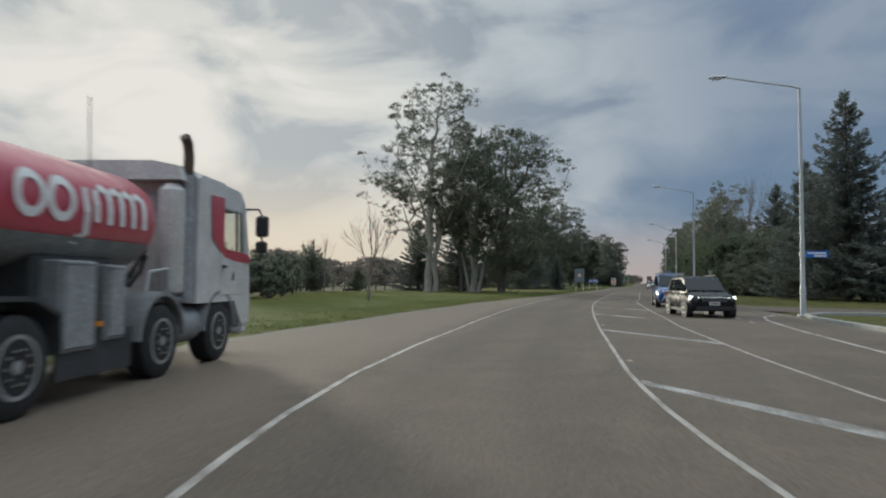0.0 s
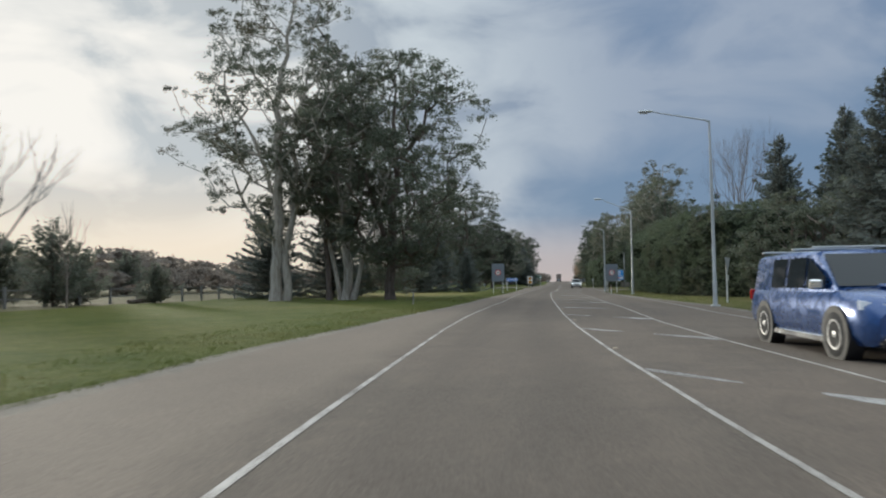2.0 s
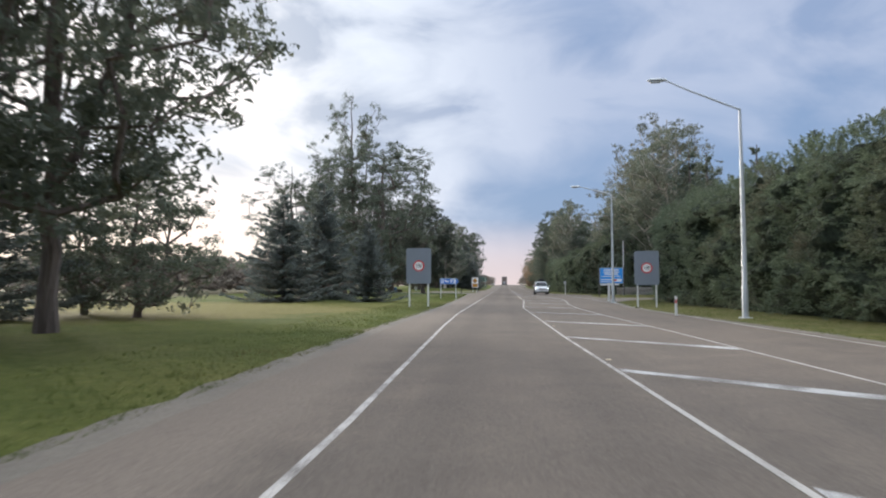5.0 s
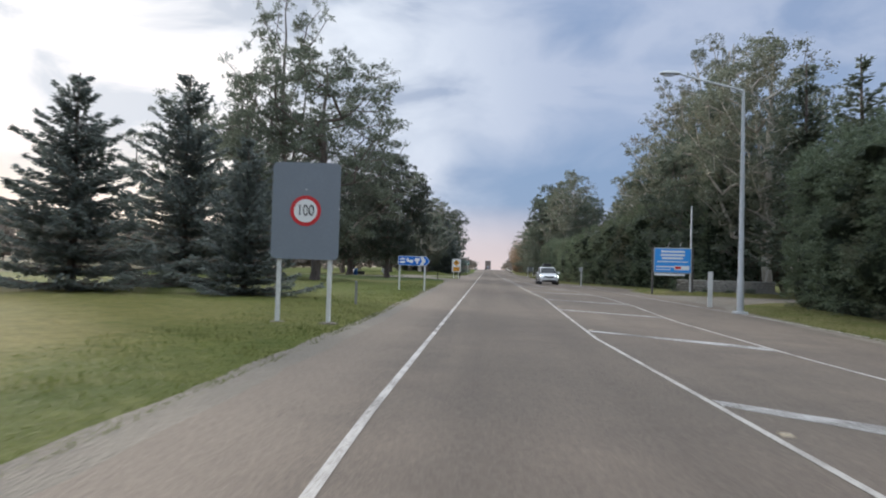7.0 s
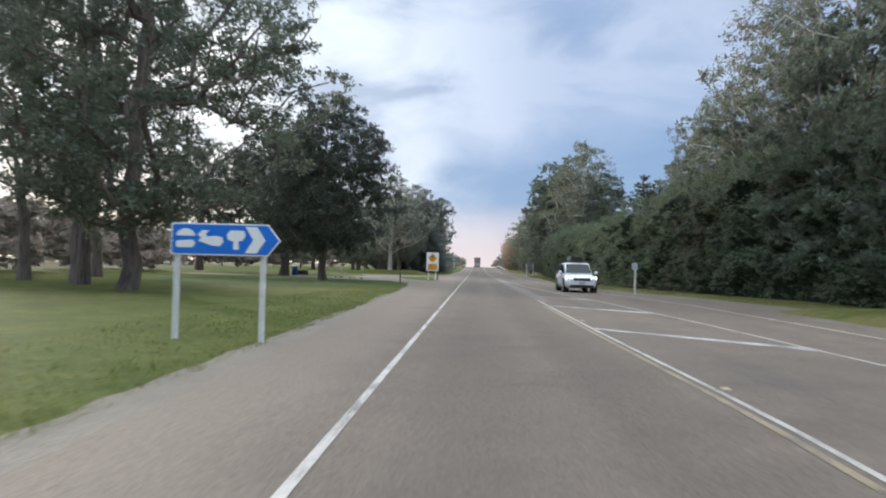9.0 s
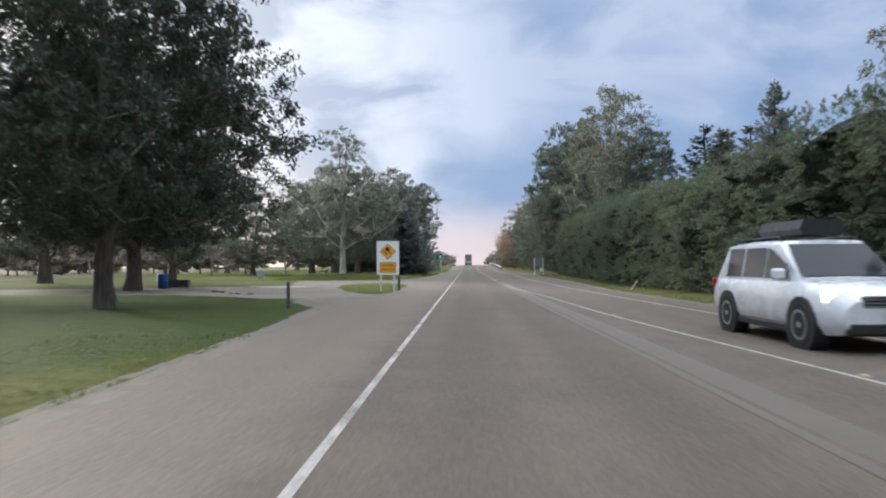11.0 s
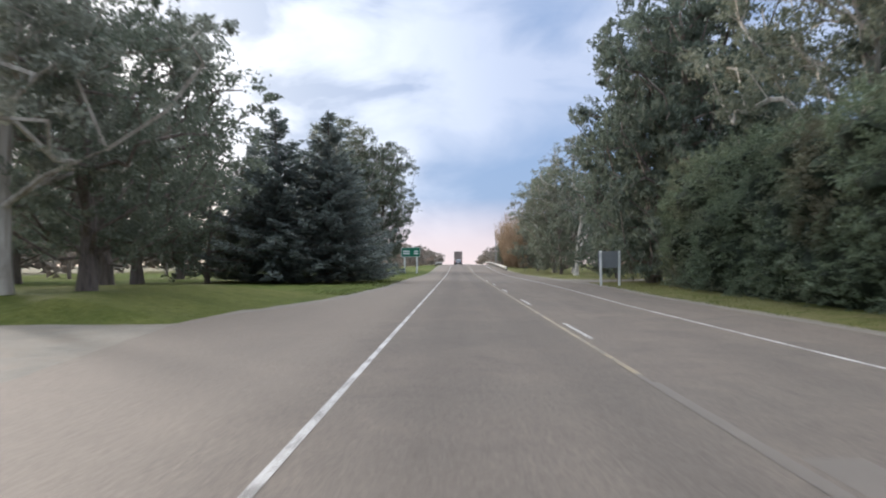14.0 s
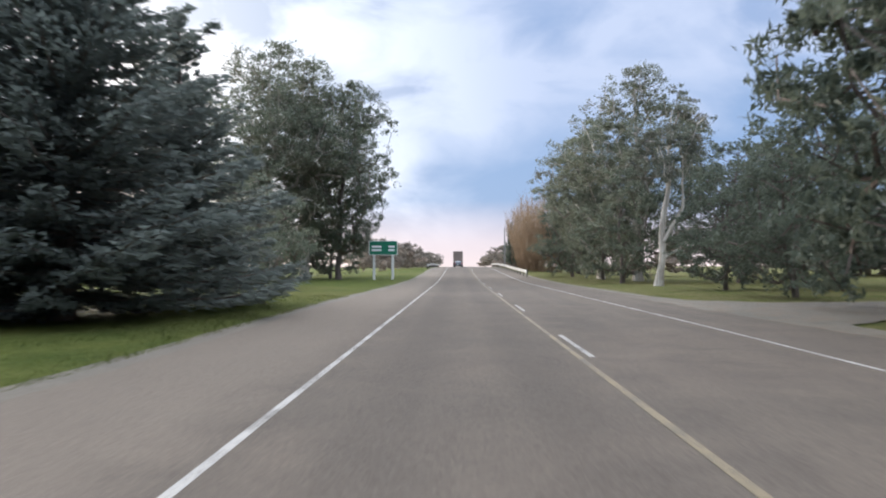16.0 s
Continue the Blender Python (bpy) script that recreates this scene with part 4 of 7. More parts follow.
def make_thicket(seed, height, radius, shoots, leaf_mat, label):
    """Bare upright shoots from the ground, as willow stands in winter."""
    rng = np.random.default_rng(seed)
    root = thing("willow_thicket", label, "willow")
    wood, v = Build(), []
    for k in range(shoots):
        a, r = rng.random() * 6.283, radius * rng.random() ** 0.6
        foot = Vector((math.cos(a) * r * 0.6, math.sin(a) * r * 0.6, -0.1))
        top = Vector((math.cos(a) * r * 1.15, math.sin(a) * r * 1.15, height * (0.6 + 0.4 * rng.random()) * (1 - 0.25 * (r / radius) ** 2)))
        pts = wander(foot, top, 5, rng, 0.05)
        wood.tube(pts, [0.035, 0.028, 0.02, 0.014, 0.007], 3, False)
        for j in range(60):
            q = 0.2 + 0.8 * rng.random()
            i = min(int(q * 4), 3)
            p = pts[i].lerp(pts[i + 1], q * 4 - i)
            d = Vector((rng.normal() * 0.6, rng.normal() * 0.6, 0.8)).normalized() * (0.5 + 0.7 * rng.random())
            s = Vector((rng.normal(), rng.normal(), 0)).normalized() * 0.016
            v += [p - s, p + s, p + d]
    part("stem", wood, M[leaf_mat], root)
    link_leaves("crown", np.array([tuple(p) for p in v]), M[leaf_mat], root)
    return root


def make_hedge(face, y0, y1, h, depth, seed, label, density=20, leaf=0.048):
    """A clipped shelter hedge: shade-coloured core with leaf sprays over face, top and ends."""
    rng = np.random.default_rng(seed)
    root = thing("hedge", label, "hedge")
    core = Build()
    n = int((y1 - y0) / 0.22) + 1
    secs = []
    calm = lambda y, z: min(1.0, 0.15 + z / 1.4, 0.1 + (y - y0 + 0.3) / 2.5, 0.1 + (y1 + 0.3 - y) / 2.5)
    wob = lambda y, z: max(0.0, calm(y, z)) * max(-0.75, 0.5 * noise.noise((y * 0.3, z * 0.36, 0.0)) + 1.05 * noise.noise((y * 0.62, z * 0.8, 4.0)) + 0.6 * noise.noise((y * 1.5, z * 2.0, 9.0)))
    top = lambda y: h(y) + 0.7 * noise.noise((y * 0.35, 2.0, seed)) + 0.55 * noise.noise((y * 1.3, 5.0, seed))
    for i in range(n):
        y = y0 + (y1 - y0) * i / (n - 1)
        x, t = along(face, y), top(y) - 0.45
        lean = lambda q: 0.3 * max(0.0, 0.12 - q) / 0.12 + 0.3 * max(0.0, q - 0.4) ** 1.6
        knob = lambda z: 0.20 * noise.noise((y * 2.3, z * 1.9, 3.0)) + 0.10 * noise.noise((y * 5.5, z * 4.5, 6.0))
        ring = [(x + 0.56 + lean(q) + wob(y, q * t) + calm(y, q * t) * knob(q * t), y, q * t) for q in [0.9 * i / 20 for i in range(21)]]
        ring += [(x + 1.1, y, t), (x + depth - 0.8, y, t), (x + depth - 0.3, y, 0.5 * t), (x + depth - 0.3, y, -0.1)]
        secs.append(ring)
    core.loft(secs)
    part("shade_core", core, M["hedge_core"], root, "inner twigs with shade painted between them", True)
    length, ht = y1 - y0, np.mean([h(y) for y in np.linspace(y0, y1, 9)])
    per = 32
    k = int(length * ht * density)
    ys, us = rng.uniform(y0 - 0.3, y1 + 0.3, k), rng.random(k) ** 0.9
    pts = [(along(face, y) + 0.42 + wob(y, u * top(y)) + max(0, u - 0.84) * 3.0, y, 0.1 + u * (top(y) - 0.1)) for y, u in zip(ys, us)]
    pts += [(along(face, y) + 0.5 + rng.random() * (depth - 0.8), y, top(y) - 0.3 + 0.3 * rng.random()) for y in rng.uniform(y0, y1, int(length * depth * density * 0.5))]
    pts += [(along(face, e) + 0.3 + rng.random() * (depth - 0.6), e + rng.normal() * 0.25, rng.random() * top(e)) for e in np.where(rng.random(int(depth * ht * density)) < 0.5, y0, y1)]
    pts = [(x - 0.22 * g, y, z) for x, y, z in pts for g in [noise.noise((y * 1.7, z * 1.5, 7.0))] if g > -0.3]
    c = np.array(pts)
    m = len(c)
    # each spray is a finger of scale leaves that points out and a little up, its tip hanging
    lead = rng.normal(size=(m, 3)) * np.array([0.25, 0.55, 0.4]) + np.array([-0.85, 0, 0.15])
    on_top = c[:, 2] > 0.9 * ht
    lead[on_top] += np.array([0.6, 0, 0.9])
    lead /= np.linalg.norm(lead, axis=1)[:, None]
    reach = rng.uniform(0.22, 0.62, (m, 1))
    c, lead, reach = np.repeat(c, per, axis=0), np.repeat(lead, per, axis=0), np.repeat(reach, per, axis=0)
    m = len(c)
    q = rng.random((m, 1)) ** 0.8
    p = c + lead * reach * q + np.array([0, 0, -0.16]) * reach * q * q + rng.normal(size=(m, 3)) * 0.06 * (1.15 - q)
    a = lead + rng.normal(size=(m, 3)) * 0.55
    a /= np.linalg.norm(a, axis=1)[:, None]
    b = np.cross(a, rng.normal(size=(m, 3)))
    b /= np.linalg.norm(b, axis=1)[:, None]
    s = leaf * (0.6 + 1.0 * rng.random((m, 1)))
    a, b = a * s * 1.6, b * s * 0.36
    link_leaves("foliage", np.stack([p - b, p + b, p + a], 1).reshape(-1, 3), M["hedge_leaf"], root)
    return root


# models, each built once; the first of every kind stands at its place, the others are copies
GUM_A = make_tree("gum", 11, [(4.5, 2.0), (8, 4.8), (11, 7.2), (13.5, 9.0), (15.5, 8.0), (18, 5.6), (21, 4.8), (23.5, 3.8), (25.3, 2.0)],
                  [[(0, 0, -0.25, 0.46), (0.1, 0, 7, 0.36), (0.4, 0, 15, 0.25), (1.5, 0, 24.5, 0.04)], [(0.75, 0.2, -0.25, 0.32), (1.1, 0.3, 8, 0.23), (2.6, 0.6, 20, 0.04)], [(0.1, 0, 7.5, 0.18), (-1.5, -0.4, 12.5, 0.13), (-4.2, -0.8, 16.5, 0.04)]],
                  330, 165, 0.088, 0.95, "gum_leaf", "bark_pale", "tall gum tree with pale bark and open grey-green crown", -0.06, 0.4, 0.7, 0.35, 0.4, 0.5)
GUM_B = make_tree("gum", 12, [(5, 2.0), (8, 4.0), (11, 5.4), (14, 5.6), (17, 4.6), (19, 3.4), (20.3, 1.8)],
                  [[(0, 0, -0.25, 0.38), (0.1, 0, 5.5, 0.34), (0.5, 0.1, 12, 0.2), (0.8, 0.2, 19.8, 0.04)], [(0.1, 0, 5.2, 0.24), (-0.9, 0.3, 10, 0.2), (-1.9, 0.6, 17, 0.04)], [(-0.45, 0.1, -0.25, 0.19), (-1.05, 0, 2.5, 0.17), (-2.2, 0.1, 7, 0.13), (-4.0, 0.2, 12, 0.03)], [(0.5, 0, -0.25, 0.22), (1.3, 0, 3.2, 0.17), (3.0, -0.3, 8, 0.1), (4.2, -0.4, 11.5, 0.03)]],
                  190, 165, 0.088, 0.95, "gum_leaf", "bark_pale", "gum tree with pale forked trunk and grey-green crown", 0.02, 0.35, 0.7, 0.35, 0.42, 0.5)
GUM_C = make_tree("gum", 13, [(3.5, 2.2), (6, 4.4), (9, 5.4), (12, 4.8), (14.5, 3.4), (16.5, 2.2), (17.3, 1.2)],
                  [[(0, 0, -0.25, 0.34), (0.1, 0.1, 6, 0.25), (-0.2, 0, 12, 0.14), (0.1, 0, 17, 0.03)], [(0.05, 0.05, 4, 0.2), (1.2, 0.5, 8, 0.12), (2.2, 0.8, 13.5, 0.03)]],
                  330, 128, 0.10, 1.05, "gum_mid", "bark_pale", "slender gum tree with pale trunk and pale olive crown", -0.5, 0.22, 0.75, 0.3, 0.42, 0.4)
GUM_D = make_tree("gum", 14, [(3.0, 1.6), (4.0, 3.8), (5.4, 4.9), (7, 4.6), (8.6, 3.7), (10, 2.6), (11.5, 2.1), (13, 1.9), (14, 1.4), (14.6, 0.6)],
                  [[(0, 0, -0.25, 0.29), (0.0, 0, 3.5, 0.25), (0.1, 0, 7, 0.2), (0.3, 0, 10, 0.12), (0.7, 0, 14.2, 0.03)], [(0, -0.05, 4.4, 0.18), (1.1, -0.4, 6.4, 0.12), (2.2, -0.6, 9, 0.03)], [(0.1, 0, 2.4, 0.1), (1.5, -0.5, 3.2, 0.06), (3.2, -0.8, 3.8, 0.02)], [(0.1, 0, 8, 0.1), (-0.3, 0.1, 11, 0.07), (-0.5, 0.1, 13.6, 0.02)]],
                  130, 168, 0.088, 0.78, "gum_pale", "bark_pale", "gum tree with pale trunk, wide low crown and narrow top", -0.05, 0.4, 0.7, 0.2, 0.45, 0.4)
GUM_E = make_tree("gum", 15, [(5.8, 0.9), (7, 1.8), (9, 2.3), (10.6, 2.0), (11.6, 1.0)],
                  [[(0, 0, -0.25, 0.27), (0.3, 0, 2, 0.22), (0.6, 0, 6, 0.16), (0.9, 0, 11.2, 0.03)], [(0.4, 0, 2.8, 0.13), (1.5, -0.1, 5.0, 0.09), (1.6, -0.1, 8.0, 0.03)], [(0.28, 0, 1.7, 0.09), (1.5, -0.2, 2.5, 0.06), (2.5, -0.3, 4.2, 0.02)]],
                  60, 150, 0.075, 0.65, "gum_leaf", "bark_pale", "small gum tree with white forked trunk at the track", 0.1, 0.4, 0.6, 0.2, 0.45, 0.3)
BROAD_A = make_tree("broad", 21, [(2.5, 2.5), (5, 5.2), (8, 6.6), (12, 7.0), (15, 6.2), (17, 4.6), (18.3, 2.4)],
                    [[(0, 0, -0.25, 0.35), (0.2, 0, 5, 0.28), (0.3, 0.2, 11, 0.2), (0.5, 0.2, 18, 0.04)], [(0.1, 0, 3.5, 0.2), (-1.4, 0.5, 8, 0.14), (-2.6, 0.8, 14, 0.03)]],
                    360, 190, 0.098, 1.2, "broad_leaf", "bark_dark", "tall dark evergreen tree with dense crown", -0.3, 0.25, 0.6, 0.1, 0.42, 0.25)
BROAD_C = make_tree("broad", 25, [(4, 2.0), (7, 4.8), (10, 6.2), (13, 6.2), (15.5, 5.0), (17.3, 3.2), (18.2, 1.4)],
                    [[(0, 0, -0.25, 0.34), (0.15, 0, 6, 0.27), (-0.1, 0.2, 12, 0.16), (0.1, 0.2, 17.8, 0.03)], [(0.1, 0, 4.5, 0.15), (1.6, 0.4, 9, 0.1), (2.6, 0.8, 14, 0.03)]],
                    125, 140, 0.092, 1.0, "broad_leaf", "bark_dark", "tall dark evergreen tree with slender trunk and gappy crown", 0.16, 0.35, 0.6, 0.1, 0.42, 0.3)
BROAD_B = make_tree("broad", 22, [(1.8, 3.0), (3.5, 5.6), (6, 6.4), (9, 6.0), (11, 4.6), (12.4, 2.8), (13.1, 1.4)],
                    [[(0, 0, -0.25, 0.4), (0.1, 0, 3, 0.34), (0.4, 0.2, 8, 0.18), (0.3, 0.2, 12.7, 0.03)], [(0.1, 0, 2, 0.24), (-1.7, 0.5, 5, 0.15), (-3.0, 0.8, 9, 0.03)], [(0.1, 0, 2.2, 0.2), (1.8, -0.5, 5.5, 0.12), (3.0, -0.8, 9, 0.03)]],
                    240, 102, 0.13, 1.15, "broad_leaf", "bark_dark", "broad dark evergreen tree with rounded crown", -0.3, 0.3, 0.6, 0.1, 0.42, 0.2)
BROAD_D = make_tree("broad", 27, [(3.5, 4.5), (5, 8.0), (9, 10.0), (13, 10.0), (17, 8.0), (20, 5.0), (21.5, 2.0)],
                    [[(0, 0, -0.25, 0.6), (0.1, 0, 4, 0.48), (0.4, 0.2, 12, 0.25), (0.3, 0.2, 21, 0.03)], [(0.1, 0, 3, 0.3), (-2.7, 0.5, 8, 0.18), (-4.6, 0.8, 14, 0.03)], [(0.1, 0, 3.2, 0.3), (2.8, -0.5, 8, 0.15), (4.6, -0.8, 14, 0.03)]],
                    500, 192, 0.155, 1.65, "shaded_leaf", "bark_dark", "huge dark evergreen tree with a dense low crown", -0.7, 0.22, 0.6, 0.1, 0.42, 0.2)
PINE = make_tree("pine", 23, [(0.5, 3.6), (3, 4.6), (6, 4.9), (9, 4.7), (12, 4.2), (14.5, 3.3), (16.3, 2.1), (17.3, 0.9)],
                 [[(0, 0, -0.25, 0.36), (0.1, 0, 6, 0.26), (0, 0.1, 17, 0.03)]],
                 270, 130, 0.17, 1.0, "pine_leaf", "bark_dark", "tall dark pine tree, leafy to the ground", -0.35, 0.3, 0.75, -0.7, 0.35, 0.3, 0.34)
FIR_A = make_conifer(31, 10.0, 4.6, "fir_leaf", 0.03, 20, 10, 330, 0.22, 0.1, 0.85, "spreading dark cedar with layered branches", 0.22, 0.06, 0.5)
FIR_B = make_conifer(32, 12.6, 4.8, "fir_leaf", 0.05, 27, 11, 270, 0.22, 0.3, 0.95, "dense dark blue-green fir tree, skirted to the ground", 0.3, 0.08, 0.4)
SPIKE = make_conifer(33, 14.0, 3.0, "pine_leaf", 0.1, 24, 8, 105, 0.30, -0.05, 0.8, "pointed dark pine tree", 0.4, 0.08, 0.5)
YOUNG = make_conifer(34, 6.0, 2.5, "young_pine", 0.03, 15, 7, 110, 0.26, -0.15, 0.75, "young grey-green pine tree at the field edge", 0.5, 0.14, 0.6)
BARE = make_bare_tree(41, 6.6, 2.3, "leafless young tree on the grass", 3, 0.27)
BARE_BIG = make_bare_tree(42, 12.5, 3.6, "tall leafless tree behind the hedge")
BARE_FAR = make_bare_tree(43, 10.0, 4.0, "grey leafless tree beyond the field", 3)
BUSH = make_bush(51, 2.6, 1.9, "young_pine", 50, 150, 0.13, "low dark evergreen bush")
SCRUB = make_bush(52, 5.0, 4.2, "far_leaf", 44, 42, 0.36, "brown and grey winter scrub at the field edge", "scrub", 0.3)
WILLOW = make_thicket(53, 10.5, 4.0, 210, "willow", "tall orange-brown leafless willow thicket")
UNDER = make_tree("broad", 24, [(0.5, 2.6), (2, 4.0), (4, 4.4), (6, 3.8), (8, 2.4), (9.2, 1.0)], [[(0, 0, -0.25, 0.2), (0.2, 0, 4, 0.14), (0.1, 0.2, 8.8, 0.02)], [(0.2, 0, -0.2, 0.14), (-1.2, 0.5, 3, 0.09), (-1.6, 0.5, 6.5, 0.02)]],
                  170, 84, 0.125, 1.0, "broad_leaf", "bark_dark", "dark evergreen shrub tree, leafy to the ground", -0.4, 0.35, 0.65, 0.1, 0.35, 0.2)
used = set()


def plant(model, x, y, size=1.0, turn=0.0, wide=1.0, label="", group="", lift=0.0):
    """Stands a model, or a copy of it, on the ground at (x, y)."""
    z = min(ground_height(x, y), 0.3 + rise(y)) + lift
    m = pose(x, y, z, 0, 0, turn) @ Matrix.Diagonal((size * wide, size * wide, size, 1))
    if model.name in used:
        ob = copy_thing(model, m @ Matrix.Diagonal((*[1 / c for c in model.scale], 1)))
    else:
        used.add(model.name)
        model.matrix_basis = m
        ob = model
    return tagged(ob, label, "", group)


# left verge, first stand of gums
plant(GUM_A, -20.6, 78.0, 1.0, 0)
plant(GUM_B, -15.7, 80.2, 1.0, 0)
plant(BROAD_A, -12.3, 81.0, 1.03, 10, 1.1)
plant(BROAD_C, -17.2, 80.5, 1.0, 200, 0.7)
plant(BROAD_C, -13.6, 86.0, 0.98, 300, 0.8)
plant(FIR_A, -20.5, 91.0, 1.0, 80, 0.9)
plant(UNDER, -16.0, 95.0, 0.62, 220, 1.1)
plant(FIR_A, -25.0, 87.0, 0.95, 0, 0.9)
plant(UNDER, -19.5, 97.0, 0.6, 130, 1.1)
plant(BARE, -12.2, 41.4, 1.0, 0)
plant(BUSH, -21.8, 41.0, 1.0, 40, 1.1)
plant(BUSH, -19.6, 41.5, 0.95, 140, 0.9)
plant(BUSH, -23.5, 50.0, 1.1, 220, 0.7)
plant(BARE, -26.0, 62.0, 0.95, 90, 0.6)
# young pines along the field
for x, y, s, a, w in ((-33, 46, 0.95, 0, 1.0), (-36.5, 50, 1.15, 60, 1.0), (-32, 52, 0.8, 130, 1.1), (-35.5, 57, 1.1, 200, 1.1), (-32, 60, 0.95, 20, 0.9), (-29.5, 58, 0.72, 80, 1.1), (-33, 65, 0.95, 250, 1.1), (-30, 68, 0.85, 300, 1.2), (-28.5, 64, 1.1, 30, 0.8), (-27.0, 72, 0.6, 160, 1.2), (-43, 52, 1.2, 280, 1.0), (-40, 44, 1.05, 110, 1.0), (-27.5, 44, 0.62, 190, 1.2), (-29, 49, 0.6, 10, 1.3)):
    plant(YOUNG, x, y, s * 0.8, a, w * 1.05)
# second stand
plant(FIR_A, -18.0, 119.5, 0.82, 30)
plant(FIR_A, -16.6, 126.0, 1.0, 110, 0.85)
plant(FIR_A, -11.7, 120.3, 0.6, 200, 0.9)
plant(BROAD_A, -15.9, 148.0, 0.95, 300, 1.1)
plant(BROAD_C, -20.0, 152.0, 1.38, 20, 0.62)
plant(BROAD_C, -29.0, 157.0, 0.95, 80, 1.0)
plant(BROAD_C, -26.0, 164.0, 0.9, 220, 1.0)
plant(BROAD_C, -21.4, 154.0, 0.95, 120, 1.0)
plant(BROAD_C, -25.0, 155.5, 0.95, 170, 0.9)
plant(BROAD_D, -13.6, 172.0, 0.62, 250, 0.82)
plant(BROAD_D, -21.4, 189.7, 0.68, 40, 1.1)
plant(BROAD_B, -25.4, 204.3, 0.9, 100, 0.9)
plant(BROAD_B, -36.5, 206.0, 1.2, 300)
for x, y, s in ((-34, 168, 0.9), (-40, 176, 1.0), (-44, 166, 0.9), (-50, 180, 1.1), (-38, 190, 0.9), (-47, 196, 1.0)):
    plant(SCRUB, x, y, s, x * 31.0, 1.4)
# third stand, past the side road
plant(GUM_D, -14.1, 216.0, 0.97, 0, 1.02, lift=0.55)
plant(BROAD_B, -13.1, 218.4, 0.78, 130, 0.8, lift=0.55)
plant(BROAD_B, -17.0, 227.0, 0.9, 220, 1.0, lift=0.2)
plant(BROAD_B, -23.0, 243.0, 0.95, 20, 1.0)
plant(UNDER, -19.5, 246.0, 0.85, 20, 1.0)
plant(FIR_B, -15.2, 247.6, 1.0, 0, 1.25)
plant(FIR_B, -11.4, 247.6, 0.98, 90, 1.18)
plant(FIR_B, -18.0, 252.0, 0.9, 180)
plant(FIR_B, -10.6, 252.5, 0.74, 40, 1.15)
plant(GUM_C, -18.3, 292.0, 1.2, 120, 1.15)
plant(GUM_C, -16.0, 295.0, 1.15, 60, 1.15)
plant(BROAD_A, -12.8, 295.0, 0.98, 20, 0.8)
plant(UNDER, -14.5, 300.0, 0.75, 20)
plant(UNDER, -12.6, 262.0, 0.62, 50, 1.0)
plant(UNDER, -13.2, 271.0, 0.70, 160, 1.0)
plant(UNDER, -20.5, 290.0, 0.7, 90, 1.2)
plant(BROAD_B, -27.0, 260.0, 0.9, 40)
plant(BROAD_B, -31.0, 243.0, 0.85, 340)
plant(BARE_FAR, -34.0, 236.0, 0.75, 40)
# right side, from the side street on
plant(FIR_B, 19.4, 60.0, 1.3, 10, 0.85)
plant(FIR_B, 17.6, 66.0, 0.95, 70, 0.9)
plant(FIR_B, 24.5, 55.0, 1.4, 130, 0.9)
plant(PINE, 30.0, 50.0, 0.98, 220, 1.1)
plant(PINE, 36.0, 47.0, 0.9, 300, 1.1)
plant(UNDER, 18.0, 71.0, 0.75, 20, 1.1)
plant(UNDER, 15.8, 75.0, 0.72, 150, 1.1)
plant(UNDER, 21.5, 64.0, 0.7, 80, 1.1)
plant(UNDER, 25.5, 60.0, 0.7, 190, 1.1)
plant(FIR_B, 18.0, 85.0, 1.0, 200, 0.75)
plant(SPIKE, 20.5, 80.0, 0.9, 30)
plant(BARE_BIG, 14.9, 86.0, 1.13, 0, 0.55)
plant(FIR_B, 20.5, 79.0, 1.05, 250, 0.75)
plant(FIR_B, 22.8, 84.0, 1.1, 20, 0.75)
plant(SPIKE, 18.6, 88.5, 0.92, 75)
plant(SPIKE, 16.4, 131.0, 0.92, 10)
plant(SPIKE, 16.6, 137.6, 1.04, 100)
plant(SPIKE, 18.6, 125.0, 0.88, 200)
plant(SPIKE, 20.0, 118.0, 0.85, 290)
plant(GUM_C, 16.6, 143.0, 1.02, 200, 1.0)
plant(GUM_B, 18.4, 158.0, 1.12, 10, 0.9)
plant(PINE, 16.8, 151.5, 1.0, 150, 1.0)
plant(GUM_C, 16.6, 164.0, 1.1, 60, 0.95)
plant(GUM_C, 15.6, 173.0, 0.85, 130, 0.8)
plant(PINE, 15.6, 148.0, 0.8, 40)
plant(PINE, 15.0, 156.0, 0.75, 120)
plant(PINE, 14.6, 168.5, 0.72, 210)
plant(UNDER, 19.0, 146.0, 0.95, 40, 1.1)
plant(UNDER, 20.5, 153.0, 1.0, 140, 1.1)
plant(FIR_B, 20.5, 203.0, 1.18, 200, 0.85)
plant(SPIKE, 17.5, 206.0, 0.85, 30, 1.3)
plant(SPIKE, 19.5, 211.0, 0.9, 130, 1.3)
for x, y, s, a in ((20.0, 217.0, 1.03, 20), (22.4, 217.5, 1.0, 140), (24.8, 218.0, 1.03, 260)):
    plant(SPIKE, x, y, s, a, 1.4)
plant(GUM_C, 13.4, 225.0, 1.14, 240, 0.92)
plant(PINE, 15.5, 222.0, 0.85, 300)
plant(PINE, 11.0, 238.5, 1.08, 20, 0.88)
plant(PINE, 10.6, 244.5, 1.1, 100, 0.85)
plant(PINE, 14.0, 241.0, 1.15, 180)
plant(PINE, 12.6, 250.5, 1.08, 260, 0.95)
plant(PINE, 16.5, 247.0, 1.0, 30)
plant(BROAD_B, 17.0, 266.5, 0.72, 80)
plant(BROAD_B, 18.4, 281.0, 0.75, 160)
plant(BROAD_B, 24.5, 286.0, 0.75, 250)
plant(BROAD_B, 24.0, 270.0, 0.75, 20)
